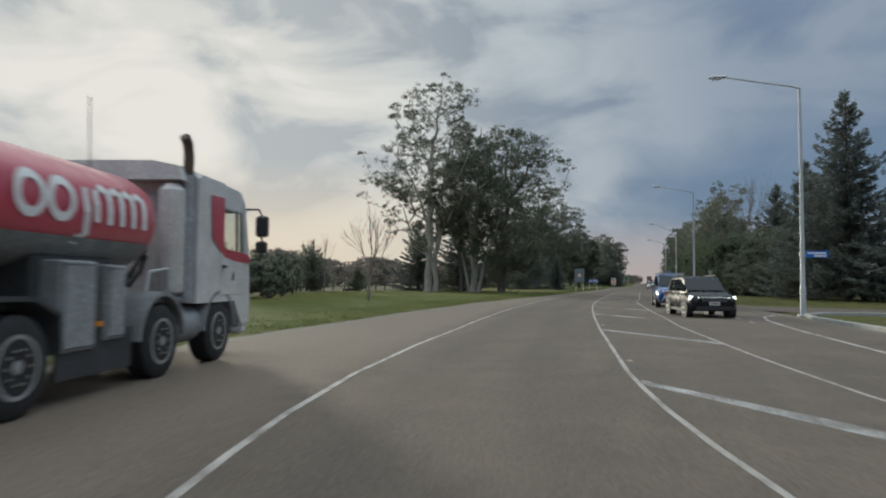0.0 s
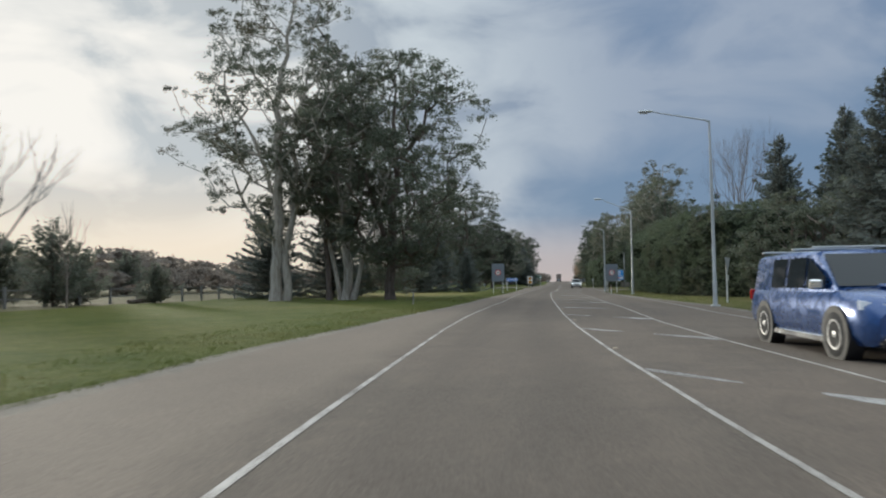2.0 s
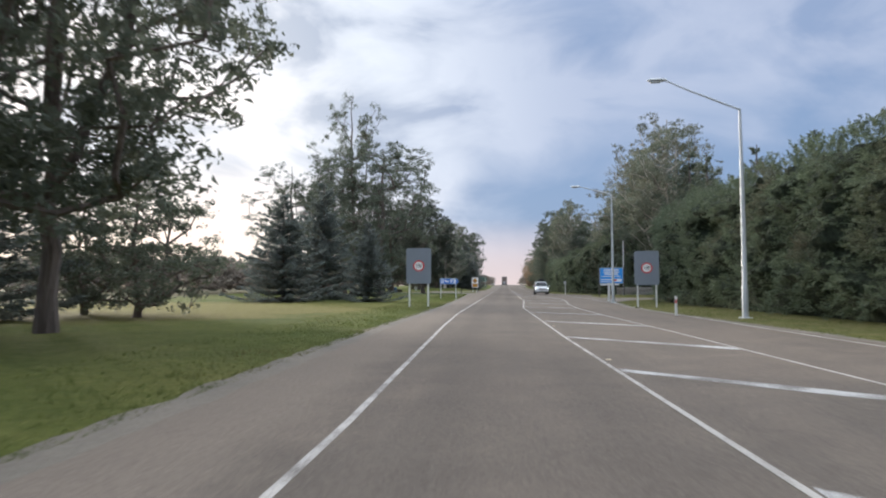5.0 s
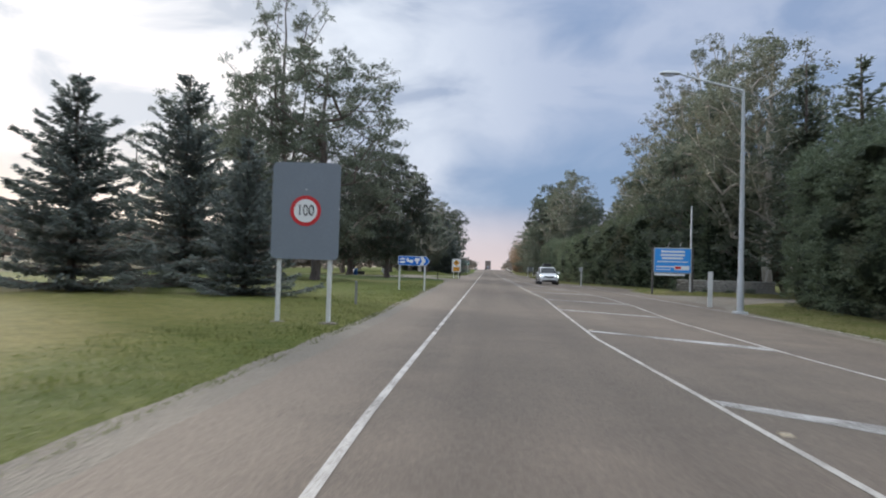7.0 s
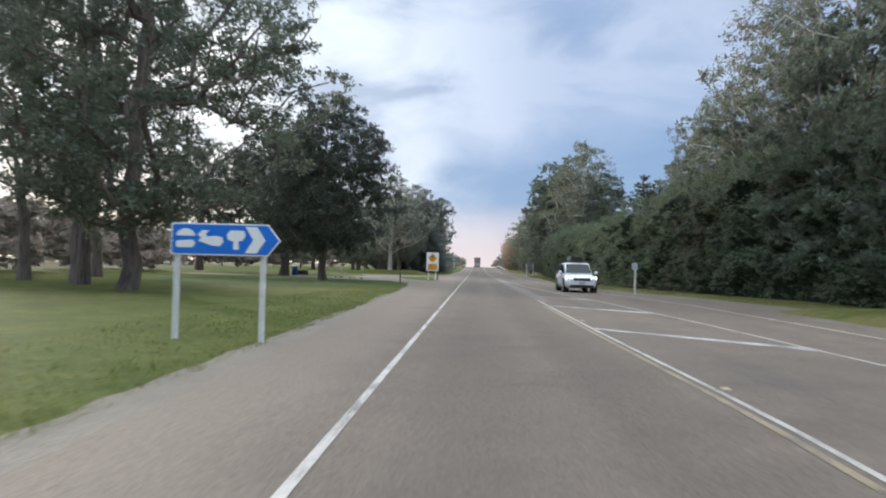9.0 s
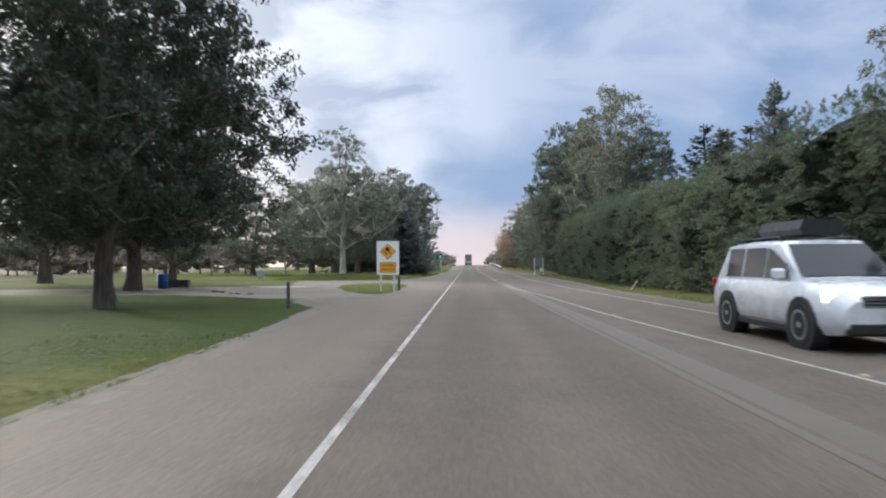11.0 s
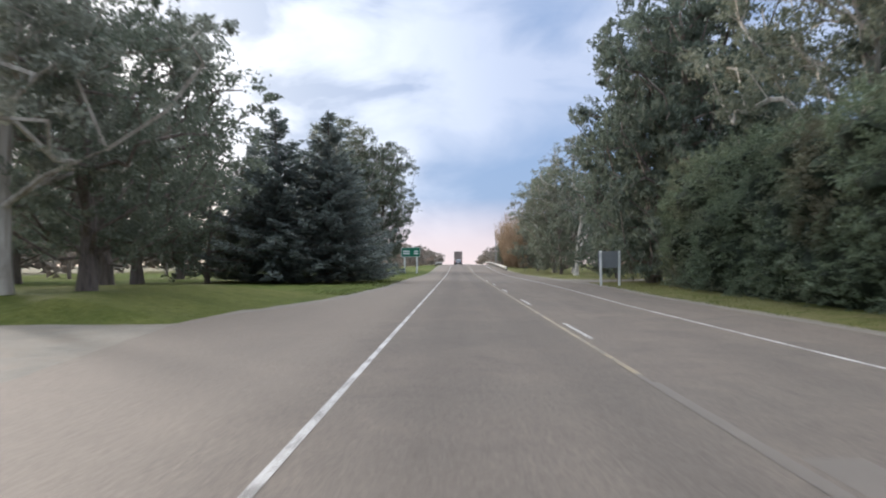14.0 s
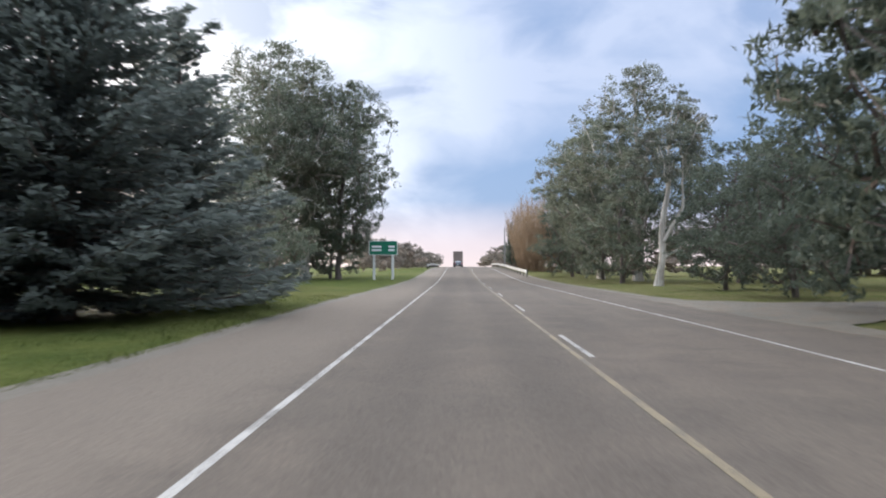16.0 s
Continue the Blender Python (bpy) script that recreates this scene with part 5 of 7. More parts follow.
plant(GUM_E, 10.9, 275.5, 1.0, 0, 1.0)
plant(GUM_C, 13.0, 288.5, 1.0, 30, 1.2)
plant(GUM_C, 11.5, 296.0, 0.85, 200, 1.2)
plant(UNDER, 10.4, 283.0, 0.9, 200, 0.9)
plant(UNDER, 11.6, 259.0, 0.7, 60, 0.8)
plant(UNDER, 11.9, 267.0, 0.66, 110, 0.8)
plant(UNDER, 10.8, 292.0, 0.8, 320, 0.8)
plant(UNDER, 9.8, 302.0, 0.85, 20, 0.9)
plant(PINE, 13.2, 318.0, 0.95, 220, 0.8)
plant(WILLOW, 9.2, 322.0, 1.05, 0)
plant(WILLOW, 9.2, 334.0, 1.0, 120)
plant(BARE_FAR, 8.0, 346.0, 1.15, 60, 0.6)
plant(BARE_FAR, 10.0, 352.0, 1.0, 200, 0.6)
plant(SPIKE, 9.5, 378.0, 0.7, 10)
plant(SPIKE, 11.5, 392.0, 0.8, 100)
plant(UNDER, 14.5, 310.0, 0.95, 300)
# past the bridge and along the far fields
for x, y, s, a in ((-13.0, 332, 0.5, 10), (-16.0, 346, 0.55, 90), (-14.0, 362, 0.5, 170), (12.5, 362, 0.55, 30), (13.0, 410, 0.55, 250), (-15.0, 410, 0.5, 40), (-13, 450, 0.6, 100), (13, 452, 0.6, 10)):
    plant(SCRUB, x, y, s * 1.3, a, 1.1)
far_rng = random.Random(7)
for k in range(22):
    y = 20 + k * 12.6
    plant(SCRUB, -72 - far_rng.random() * 26 - (y > 150) * 6, y + far_rng.random() * 4, 1.0 + 0.7 * far_rng.random(), far_rng.random() * 360, 1.5)
for k in range(22):
    plant(SCRUB, -64 - far_rng.random() * 10, 24 + k * 8.5 + far_rng.random() * 4, 0.62 + 0.3 * far_rng.random(), far_rng.random() * 360, 1.5)
for k in range(10):
    plant(BARE_FAR, -70 - far_rng.random() * 24, 40 + k * 24 + far_rng.random() * 10, 0.7 + 0.3 * far_rng.random(), far_rng.random() * 360, 1.2)
for k in range(9):
    plant(YOUNG, -62 - far_rng.random() * 20, 96 + k * 20 + far_rng.random() * 10, 0.7 + 0.4 * far_rng.random(), far_rng.random() * 360, 1.2)
for k in range(8):
    plant(SCRUB, 34 + far_rng.random() * 18, 262 + k * 9, 0.8 + 0.4 * far_rng.random(), far_rng.random() * 360, 1.3)

for k in range(16):
    plant(SCRUB, -26 - k * 5.2, 300 + far_rng.random() * 30, 0.9 + 0.7 * far_rng.random(), far_rng.random() * 360, 1.4)
for k in range(8):
    plant(SCRUB, -42 - k * 6.5, 258 + far_rng.random() * 12, 1.0 + 0.4 * far_rng.random(), far_rng.random() * 360, 1.3)
    plant(BARE_FAR, -38 - k * 6.5, 250 + far_rng.random() * 12, 0.75 + 0.3 * far_rng.random(), far_rng.random() * 360, 1.3)
for k in range(9):
    plant(SCRUB, 27 + k * 6, 300 + far_rng.random() * 26, 0.9 + 0.6 * far_rng.random(), far_rng.random() * 360, 1.4)
for k in range(10):
    plant(SCRUB, -11 - far_rng.random() * 10, 350 + k * 26, 0.8 + 0.5 * far_rng.random(), far_rng.random() * 360, 1.3)
    plant(SCRUB, 11 + far_rng.random() * 10, 400 + k * 24, 0.8 + 0.5 * far_rng.random(), far_rng.random() * 360, 1.3)
for k in range(5):
    plant(BARE_FAR, -28 - k * 8, 262 + far_rng.random() * 24, 0.7 + 0.3 * far_rng.random(), far_rng.random() * 360, 1.3)

FACE_1 = [(78, 13.4), (82, 11.4), (86, 10.2), (94, 9.8), (110, 9.1), (119, 9.5), (126, 10.6)]
tagged(make_hedge(FACE_1, 78, 126, lambda y: 6.5, 5.0, 61, "tall dense dark-green clipped hedge along the verge"), "", "", "roadside hedges")
FACE_2 = [(146, 13.0), (155, 12.6), (163, 10.8), (170, 9.0), (177, 7.4), (186, 6.5), (196, 6.6), (206, 7.4), (222, 8.0), (236, 8.7)]
tagged(make_hedge(FACE_2, 146, 236, lambda y: float(np.interp(y, [146, 158, 168, 180, 200, 220, 236], [8.0, 7.8, 6.6, 5.0, 5.6, 5.8, 6.3])), 4.5, 62, "long dense dark-green clipped hedge along the verge"), "", "", "roadside hedges")


def grass_strip():
    """Blades along the verges where the camera passes."""
    rng = np.random.default_rng(77)
    n = 105000
    y = rng.uniform(8, 262, n)
    left = rng.random(n) < 0.68
    d = rng.random(n) ** 1.8 * 3.4 - 0.05
    l = np.interp(y, *zip(*SEAL_L)) - 0.42
    r = np.interp(y, *zip(*SEAL_R)) + 0.42
    x = np.where(left, l - d, r + d)
    skip = (left & (y > 164) & (y < 228)) | (~left & (((y > 31) & (y < 45)) | ((y > 124) & (y < 143)) | ((y > 243) & (y < 260))))
    x, y = x[~skip], y[~skip]
    # the island in the side road's mouth has blades all over
    xi, yi = rng.uniform(-10.9, -5.8, 26000), rng.uniform(181, 204, 26000)
    on = np.array([inside(ISLAND, a, b) for a, b in zip(xi, yi)])
    x, y = np.concatenate([x, xi[on]]), np.concatenate([y, yi[on]])
    z = np.array([ground_height(a, b) for a, b in zip(x, y)])
    n = len(x)
    p = np.stack([x, y, z], 1)
    a = rng.random(n) * 6.283
    # here the uneven growth that sets the blade height
    shade_or_growth = np.clip(0.5 + 1.1 * np.sin(x * 2.1 + np.sin(y * 0.9) * 2.0) * np.sin(y * 1.3 + x), 0.1, 1.5)
    h = 0.02 + 0.075 * rng.random(n) * shade_or_growth
    w = np.stack([np.cos(a), np.sin(a), 0 * a], 1) * (0.006 + 0.009 * rng.random(n))[:, None]
    t = np.stack([rng.normal(size=n) * 0.03, rng.normal(size=n) * 0.03, h], 1)
    v = np.stack([p - w, p + w, p + t], 1).reshape(-1, 3)
    root = None
    ob = link_leaves("verge_grass", v, M["grass_blade"], root)
    tagged(ob, "uneven green grass blades along the road verge", "grass", kind="stuff")


grass_strip()


# ---- lamps, posts and signs ----
def street_lamp(x, y, pole_h, head_h, reach, label="tall galvanised street lamp with a long outreach arm"):
    root = thing("street_lamp", label, "street lamp", pose(x, y, 0.02), "street lamps")
    part("pole", Build().tube([(0, 0, -0.1), (0, 0, 1.2), (0, 0, 1.25), (0, 0, pole_h * 0.6), (-0.02, 0, pole_h)], [0.115, 0.11, 0.095, 0.075, 0.05], 12), M["galv"], root, "", True)
    part("base_plate", Build().box(-0.2, 0.2, -0.2, 0.2, -0.05, 0.05, 0.015), M["galv"], root)
    arm = [(-0.02, 0, pole_h - 0.04), (-0.25, 0, pole_h + 0.06), (-reach * 0.6, 0, pole_h + (head_h - pole_h) * 0.62), (-reach + 0.35, 0, head_h - 0.04)]
    part("arm", Build().tube(arm, [0.045, 0.04, 0.034, 0.03], 8), M["galv"], root, "", True)
    head = Build()
    secs = []
    for s, w, h in ((0.0, 0.05, 0.05), (0.12, 0.11, 0.09), (0.4, 0.15, 0.10), (0.62, 0.13, 0.08), (0.72, 0.05, 0.03)):
        secs.append([(-reach + 0.4 - s, w * math.cos(a), head_h - 0.03 + h * math.sin(a) * (1.0 if math.sin(a) > 0 else 0.6)) for a in [2 * math.pi * k / 10 for k in range(10)]])
    head.loft(secs)
    luminaire = part("luminaire", head, M["galv"], root, "", True)
    part("lens", Build().box(-reach - 0.2, -reach + 0.18, -0.1, 0.1, head_h - 0.115, head_h - 0.07, 0.015), M["lamp_lens"], luminaire)
    return root


street_lamp(11.36, 31.5, 9.4, 10.1, 3.2)
street_lamp(8.45, 63.3, 9.1, 9.75, 3.1)
street_lamp(7.55, 95.2, 7.9, 9.1, 3.1)
street_lamp(6.35, 119.2, 7.8, 8.4, 2.6)
mast = thing("light_pole", "thin galvanised pole beside the billboard", "pole", pose(10.5, 139.6, 0.02))
part("pole", Build().tube([(0, 0, -0.1), (0, 0, 1.0), (0, 0, 5.6)], [0.075, 0.07, 0.05], 10), M["galv"], mast, "", True)
part("cap", Build().lathe([(5.6, 0.055), (5.64, 0.055), (5.67, 0.02)], "z", 10), M["galv"], mast)
part("base_plate", Build().box(-0.14, 0.14, -0.14, 0.14, -0.05, 0.03, 0.01), M["galv"], mast)


def marker_post(x, y, h=1.0, mat="post_white", label="white plastic road edge marker post", w=0.05, lean=0.0, name="marker_post", band=True):
    root = thing(name, label, "post", pose(x, y, max(ground_height(x, y), 0.0), 0, lean, 0))
    part("post", Build().box(-w, w, -w * 0.5, w * 0.5, -0.15, h, 0.008), M[mat], root)
    if band:
        part("reflector", Build().box(-w * 0.7, w * 0.7, -w * 0.5 - 0.006, -w * 0.5 + 0.002, h - 0.28, h - 0.16), M["sign_red"], root, "red reflector")
    return root


marker_post(-7.8, 68.7, 0.8, "canvas", "short pale weathered marker post in the grass", 0.04, band=False)
marker_post(-6.72, 116.79, 0.75, "canvas", "short weathered timber post in the grass", 0.04, band=False)
marker_post(-6.0, 187.1, 0.75, "post_dark", "short dark timber post on the grass island", 0.06, 2, band=False)
marker_post(-7.87, 171.8, 0.8, "post_dark", "dark timber post at the verge", 0.05, band=False)
marker_post(5.75, 98.2, 0.8)
marker_post(5.6, 185.4, 0.55, label="white marker post knocked over at a slant", w=0.03, lean=38, band=False)
marker_post(6.7, 123.6, 1.45, label="stout white bollard at the driveway", w=0.09, band=False)
marker_post(9.0, 204.5, 1.3, label="white post by the hedge", band=False)


def post_with_plate(x, y):
    root = thing("marker_sign", "white post with a small faded plate", "sign", pose(x, y, 0.0))
    part("post", Build().box(-0.05, 0.05, -0.03, 0.03, -0.15, 1.75, 0.008), M["post_white"], root)
    part("plate", Build().box(-0.2, 0.12, -0.05, -0.032, 1.35, 1.72, 0.006), M["galv"], root, "small grey plate")


post_with_plate(6.54, 161.3)


def rounded(w, h, r, n=5):
    pts = []
    for cx, cz, a0 in ((w / 2 - r, h / 2 - r, 0), (-w / 2 + r, h / 2 - r, 90), (-w / 2 + r, -h / 2 + r, 180), (w / 2 - r, -h / 2 + r, 270)):
        for k in range(n):
            a = radians(a0 + 90 * k / (n - 1))
            pts.append((cx + r * math.cos(a), cz + r * math.sin(a)))
    return pts


def disc(r, n=40):
    return [(r * math.cos(2 * math.pi * k / n), r * math.sin(2 * math.pi * k / n)) for k in range(n)]


def lettering(text, size, mat, parent, x, y, z, label=""):
    """Raised letters in the built-in font, facing -y, centred on (x, z)."""
    cu = bpy.data.curves.new("lettering", "FONT")
    cu.body, cu.size, cu.extrude, cu.align_x, cu.align_y = text, size, 0.001, "CENTER", "CENTER"
    tmp = bpy.data.objects.new("lettering", cu)
    scene.collection.objects.link(tmp)
    bpy.context.view_layer.update()
    me = bpy.data.meshes.new_from_object(tmp)
    bpy.data.objects.remove(tmp)
    me.transform(pose(x, y, z, 90, 0, 0))
    me.materials.clear()
    me.materials.append(mat)
    ob = new("lettering", me)
    ob.parent = parent
    if label:
        ob["label"] = label
    return ob


def sign_posts(root, xs, top, mat="post_white", r=0.05, y=0.045, low=1.2):
    for x in xs:
        part("post", Build().box(x - r, x + r, y - r * 0.7, y + r * 0.7, -0.25, top, 0.012), M[mat], root)
    for z in (top - 0.15, top - low):
        part("bracket", Build().box(min(xs) - 0.08, max(xs) + 0.08, 0.008, y - r * 0.7, z - 0.025, z + 0.025), M["galv"], root)


def limit_sign(x, y, turn, size):
    root = thing("speed_limit_sign", "speed limit sign on a grey board with two white posts", "road sign", pose(x, y, 0.03, 0, 0, turn) @ Matrix.Scale(size, 4), "speed limit signs")
    sign_posts(root, (-0.5, 0.5), 3.0, r=0.042)
    zb = 2.18
    board = Matrix.Translation((0, 0, zb))
    part("backing_board", Build(board).plate(rounded(1.33, 1.9, 0.10), -0.012, 0.006), M["sign_grey"], root)
    part("red_ring", Build(board).plate(disc(0.30), -0.02, -0.0125), M["sign_red"], root)
    part("white_disc", Build(board).plate(disc(0.228), -0.026, -0.0205), M["sign_white"], root)
    digits = lettering("100", 0.31, M["ink"], root, 0.0, -0.03, 0.0, "black numerals")
    digits.matrix_basis = Matrix.Translation((0, 0, zb)) @ Matrix.Diagonal((0.74, 1, 1, 1))
    part("bolt", Build().lathe([(-0.02, 0.018), (-0.012, 0.018)], "y", 8, (0, 0, zb + 0.42)), M["galv"], root)
    for px in (-0.5, 0.5):
        part("footing", Build().lathe([(-0.1, 0.2), (-0.005, 0.19), (0.012, 0.13)], "z", 12, (px, 0.045, 0)), M["gravel"], root)


limit_sign(-6.43, 109.1, 3, 1.1)
limit_sign(6.5, 107.9, -6, 1.0)


def direction_sign():
    root = thing("direction_sign", "blue direction sign with white pictograms and a chevron point", "road sign", pose(-6.53, 132.8, 0.03, 0, 0, 4))
    sign_posts(root, (-0.78, 0.62), 1.78, r=0.045, low=0.36)
    z0, z1, xl, xr = 1.35, 1.87, -0.87, 0.70
    tip, zm = xr + 0.2, 1.61
    outline = lambda i: [(xl + i + 0.03, z0 + i), (xr - i * 0.4, z0 + i), (tip - i * 1.3, zm), (xr - i * 0.4, z1 - i), (xl + i + 0.03, z1 - i), (xl + i, z1 - i - 0.03), (xl + i, z0 + i + 0.03)]
    part("panel", Build().plate(outline(0.0), -0.014, 0.006), M["sign_white"], root)
    part("blue_face", Build().plate(outline(0.022), -0.02, -0.0145), M["sign_blue"], root)
    sym = lambda name, pts: part(name, Build().plate([(x, zm + z) for x, z in pts], -0.026, -0.0205), M["sign_white"], root)
    sym("chevron", [(0.33, -0.215), (0.52, -0.215), (0.66, 0.0), (0.52, 0.215), (0.33, 0.215), (0.46, 0.0)])
    sym("roof_pictogram", [(-0.78, 0.05)] + [(-0.63 + 0.15 * math.cos(a), 0.05 + 0.12 * math.sin(a)) for a in [math.pi * (1 - k / 8) for k in range(9)]])
    sym("bed_pictogram", [(-0.77, -0.14), (-0.52, -0.14), (-0.47, -0.07), (-0.52, -0.01), (-0.77, -0.03), (-0.79, -0.08)])
    sym("bird_pictogram", [(-0.44, 0.07), (-0.36, 0.15), (-0.25, 0.14), (-0.31, 0.09), (-0.28, 0.04), (-0.16, 0.06), (-0.05, 0.04), (-0.02, -0.04), (-0.08, -0.11), (-0.22, -0.10), (-0.33, -0.06), (-0.43, -0.03), (-0.38, 0.02)])
    sym("bench_pictogram", [(0.03, 0.08), (0.09, 0.15), (0.31, 0.15), (0.33, 0.06), (0.29, -0.01), (0.22, -0.03), (0.23, -0.16), (0.14, -0.16), (0.14, -0.03), (0.05, 0.0)])


direction_sign()


def frost_sign():
    root = thing("slippery_road_sign", "white board with an amber slippery-road diamond and an amber plate below", "road sign", pose(-6.42, 185.8, 0.03, 0, 0, 1))
    sign_posts(root, (-0.36, 0.3), 2.4, r=0.045)
    c = Matrix.Translation((0, 0, 1.66))
    part("board", Build(c).plate(rounded(1.13, 1.7, 0.05), -0.012, 0.006), M["sign_white"], root)
    dz = 1.98
    d = lambda r: [(0, dz - r), (r, dz), (0, dz + r), (-r, dz)]
    part("diamond_border", Build().plate(d(0.415), -0.018, -0.0125), M["ink"], root)
    diamond = part("diamond", Build().plate(d(0.39), -0.024, -0.0185), M["sign_amber"], root)
    car = [(-0.12, dz + 0.06), (0.10, dz + 0.03), (0.12, dz + 0.12), (0.07, dz + 0.14), (0.05, dz + 0.21), (-0.08, dz + 0.23), (-0.11, dz + 0.16), (-0.14, dz + 0.15)]
    part("car_symbol", Build().plate(car, -0.028, -0.0245), M["ink"], root)
    for name, path in (("skid_mark", [(-0.02, 0.05), (-0.22, 0.0), (-0.20, -0.05), (0.0, -0.08), (-0.06, -0.14), (-0.16, -0.16)]), ("skid_mark", [(0.07, 0.03), (0.0, -0.02), (0.08, -0.06), (0.2, -0.09), (0.12, -0.13)])):
        b = Build()
        for (xa, za), (xb, zb) in zip(path, path[1:]):
            n = Vector((zb - za, xa - xb)).normalized() * 0.016
            b.plate([(xa + n.x, dz + za + n.y), (xb + n.x, dz + zb + n.y), (xb - n.x, dz + zb - n.y), (xa - n.x, dz + za - n.y)], -0.028, -0.0245)
        part(name, b, M["ink"], root)
    p = Matrix.Translation((0, 0, 1.17))
    part("plate_border", Build(p).plate(rounded(0.83, 0.54, 0.03), -0.018, -0.0125), M["ink"], root)
    part("plate", Build(p).plate(rounded(0.79, 0.50, 0.02), -0.024, -0.0185), M["sign_amber"], root)
    lettering("WHEN", 0.2, M["ink"], root, 0, -0.027, 1.275, "black capitals")
    lettering("FROSTY", 0.19, M["ink"], root, 0, -0.027, 1.065, "black capitals")


frost_sign()


def billboard():
    root = thing("billboard", "blue notice board on dark posts beside a low stone wall", "billboard", pose(9.2, 139.0, 0.02, 0, 0, -8))
    for x in (-1.2, 1.2):
        part("post", Build().box(x - 0.06, x + 0.06, 0.0, 0.1, -0.2, 2.98, 0.012), M["post_dark"], root)
    part("frame", Build().box(-1.14, 1.14, -0.02, 0.05, 1.36, 2.95, 0.015), M["galv"], root)
    part("face", Build().box(-1.09, 1.09, -0.03, -0.0205, 1.41, 2.90), M["sign_sky"], root)
    rows = ((2.72, 0.72, 0.12, "sign_white"), (2.50, 0.72, 0.12, "sign_white"), (2.30, 0.64, 0.12, "sign_white"), (2.08, 0.92, 0.06, "sign_white"))
    for z, w, h, mat in rows:
        part("writing_bar", Build().box(-w, w, -0.036, -0.0305, z - h / 2, z + h / 2), M[mat], root, "white bar of writing")
    part("writing_bar", Build().box(-1.0, 0.1, -0.036, -0.0305, 1.72, 1.80), M["sign_white"], root, "white bar of writing")
    part("writing_bar", Build().box(-1.0, -0.1, -0.036, -0.0305, 1.55, 1.60), M["sign_white"], root, "white bar of writing")
    part("badge", Build().box(0.1, 1.0, -0.036, -0.0305, 1.56, 1.84), M["sign_white"], root, "white badge")
    part("badge_mark", Build().box(0.16, 0.5, -0.042, -0.0365, 1.62, 1.79), M["sign_red"], root, "red badge")
    part("lower_board", Build().box(-1.08, 0.75, -0.03, 0.02, 1.2, 1.33, 0.008), M["sign_white"], root)
    for x in (-0.35, 0.4):
        part("lamp_arm", Build().tube([(x, 0.02, 2.95), (x + 0.1, -0.05, 3.2), (x + 0.16, -0.3, 3.3)], 0.018, 6), M["galv"], root)


billboard()


def stone_wall():
    rng = random.Random(5)
    root = thing("stone_wall", "low dry wall of grey field stones at the driveway", "wall", pose(9.9, 140.6, 0.18, 0, 0, -10))
    part("core", Build().box(0.05, 5.95, 0.08, 0.36, -0.1, 0.74), M["stone"], root)
    protos = []
    for k in range(6):
        b = Build().box(-0.17, 0.17, -0.1, 0.1, -0.085, 0.085, 0.035)
        b.v = [(x * (0.9 + 0.2 * rng.random()), y * (0.85 + 0.3 * rng.random()), z * (0.85 + 0.3 * rng.random())) for x, y, z in b.v]
        protos.append(link("stone", b.v, b.f, M["stone"]).data)
        bpy.data.objects.remove(bpy.data.objects["stone"])
    for row in range(5):
        x = 0.05 + (row % 2) * 0.15
        while x < 5.8:
            s = 0.75 + 0.5 * rng.random()
            ob = new("stone", protos[rng.randrange(6)])
            ob.parent = root
            ob.matrix_basis = pose(x + 0.15 * s, 0.06 + 0.03 * rng.random(), 0.07 + row * 0.165, rng.uniform(-6, 6), rng.uniform(-6, 6), rng.uniform(-6, 6)) @ Matrix.Diagonal((s, 1, 1, 1))
            x += 0.33 * s
    for x, y, k in ((9.6, 139.9, 0.13), (10.7, 139.7, 0.11), (11.6, 139.75, 0.16), (12.9, 139.5, 0.12), (14.1, 139.2, 0.15)):
        plant(BUSH, x, y, k, x * 77.0, 1.2, "low tufted green plant before the stone wall", lift=0.12)


def grass_bank(x0, x1, y0, y1, height, soft, label):
    """A low grassy rise; soft: how far it climbs on the left, right, near and far side."""
    v, f, nx, ny = [], [], int((x1 - x0) / 0.42), int((y1 - y0) / 0.42)
    for j in range(ny + 1):
        for i in range(nx + 1):
            x, y = x0 + (x1 - x0) * i / nx, y0 + (y1 - y0) * j / ny
            w = 0.35 * noise.noise((x * 0.5, y * 0.5, 8.0))
            e = max(0.0, min((x - x0) / soft[0], (x1 - x) / soft[1], (y - y0) / soft[2] + w * min(1.0, (y - y0)), (y1 - y) / soft[3], 1.0))
            v.append((x, y, -0.08 + (height + 0.08) * e * e * (3 - 2 * e) + 0.05 * e * noise.noise((x * 0.7, y * 0.7, 4.0))))
    for j in range(ny):
        f += [(j * (nx + 1) + i, j * (nx + 1) + i + 1, (j + 1) * (nx + 1) + i + 1, (j + 1) * (nx + 1) + i) for i in range(nx)]
    tagged(link("grass_bank", v, f, M["grass"], smooth=True), label, "ground", "", "structure")


grass_bank(7.4, 20.0, 138.0, 147.0, 0.24, (1.6, 1.6, 1.0, 2.0), "low grassy bank under the notice board")
grass_bank(-21.5, -7.6, 213.2, 233.0, 0.58, (4.0, 5.0, 2.6, 9.0), "grassy rise under a gum tree at the side track")
stone_wall()


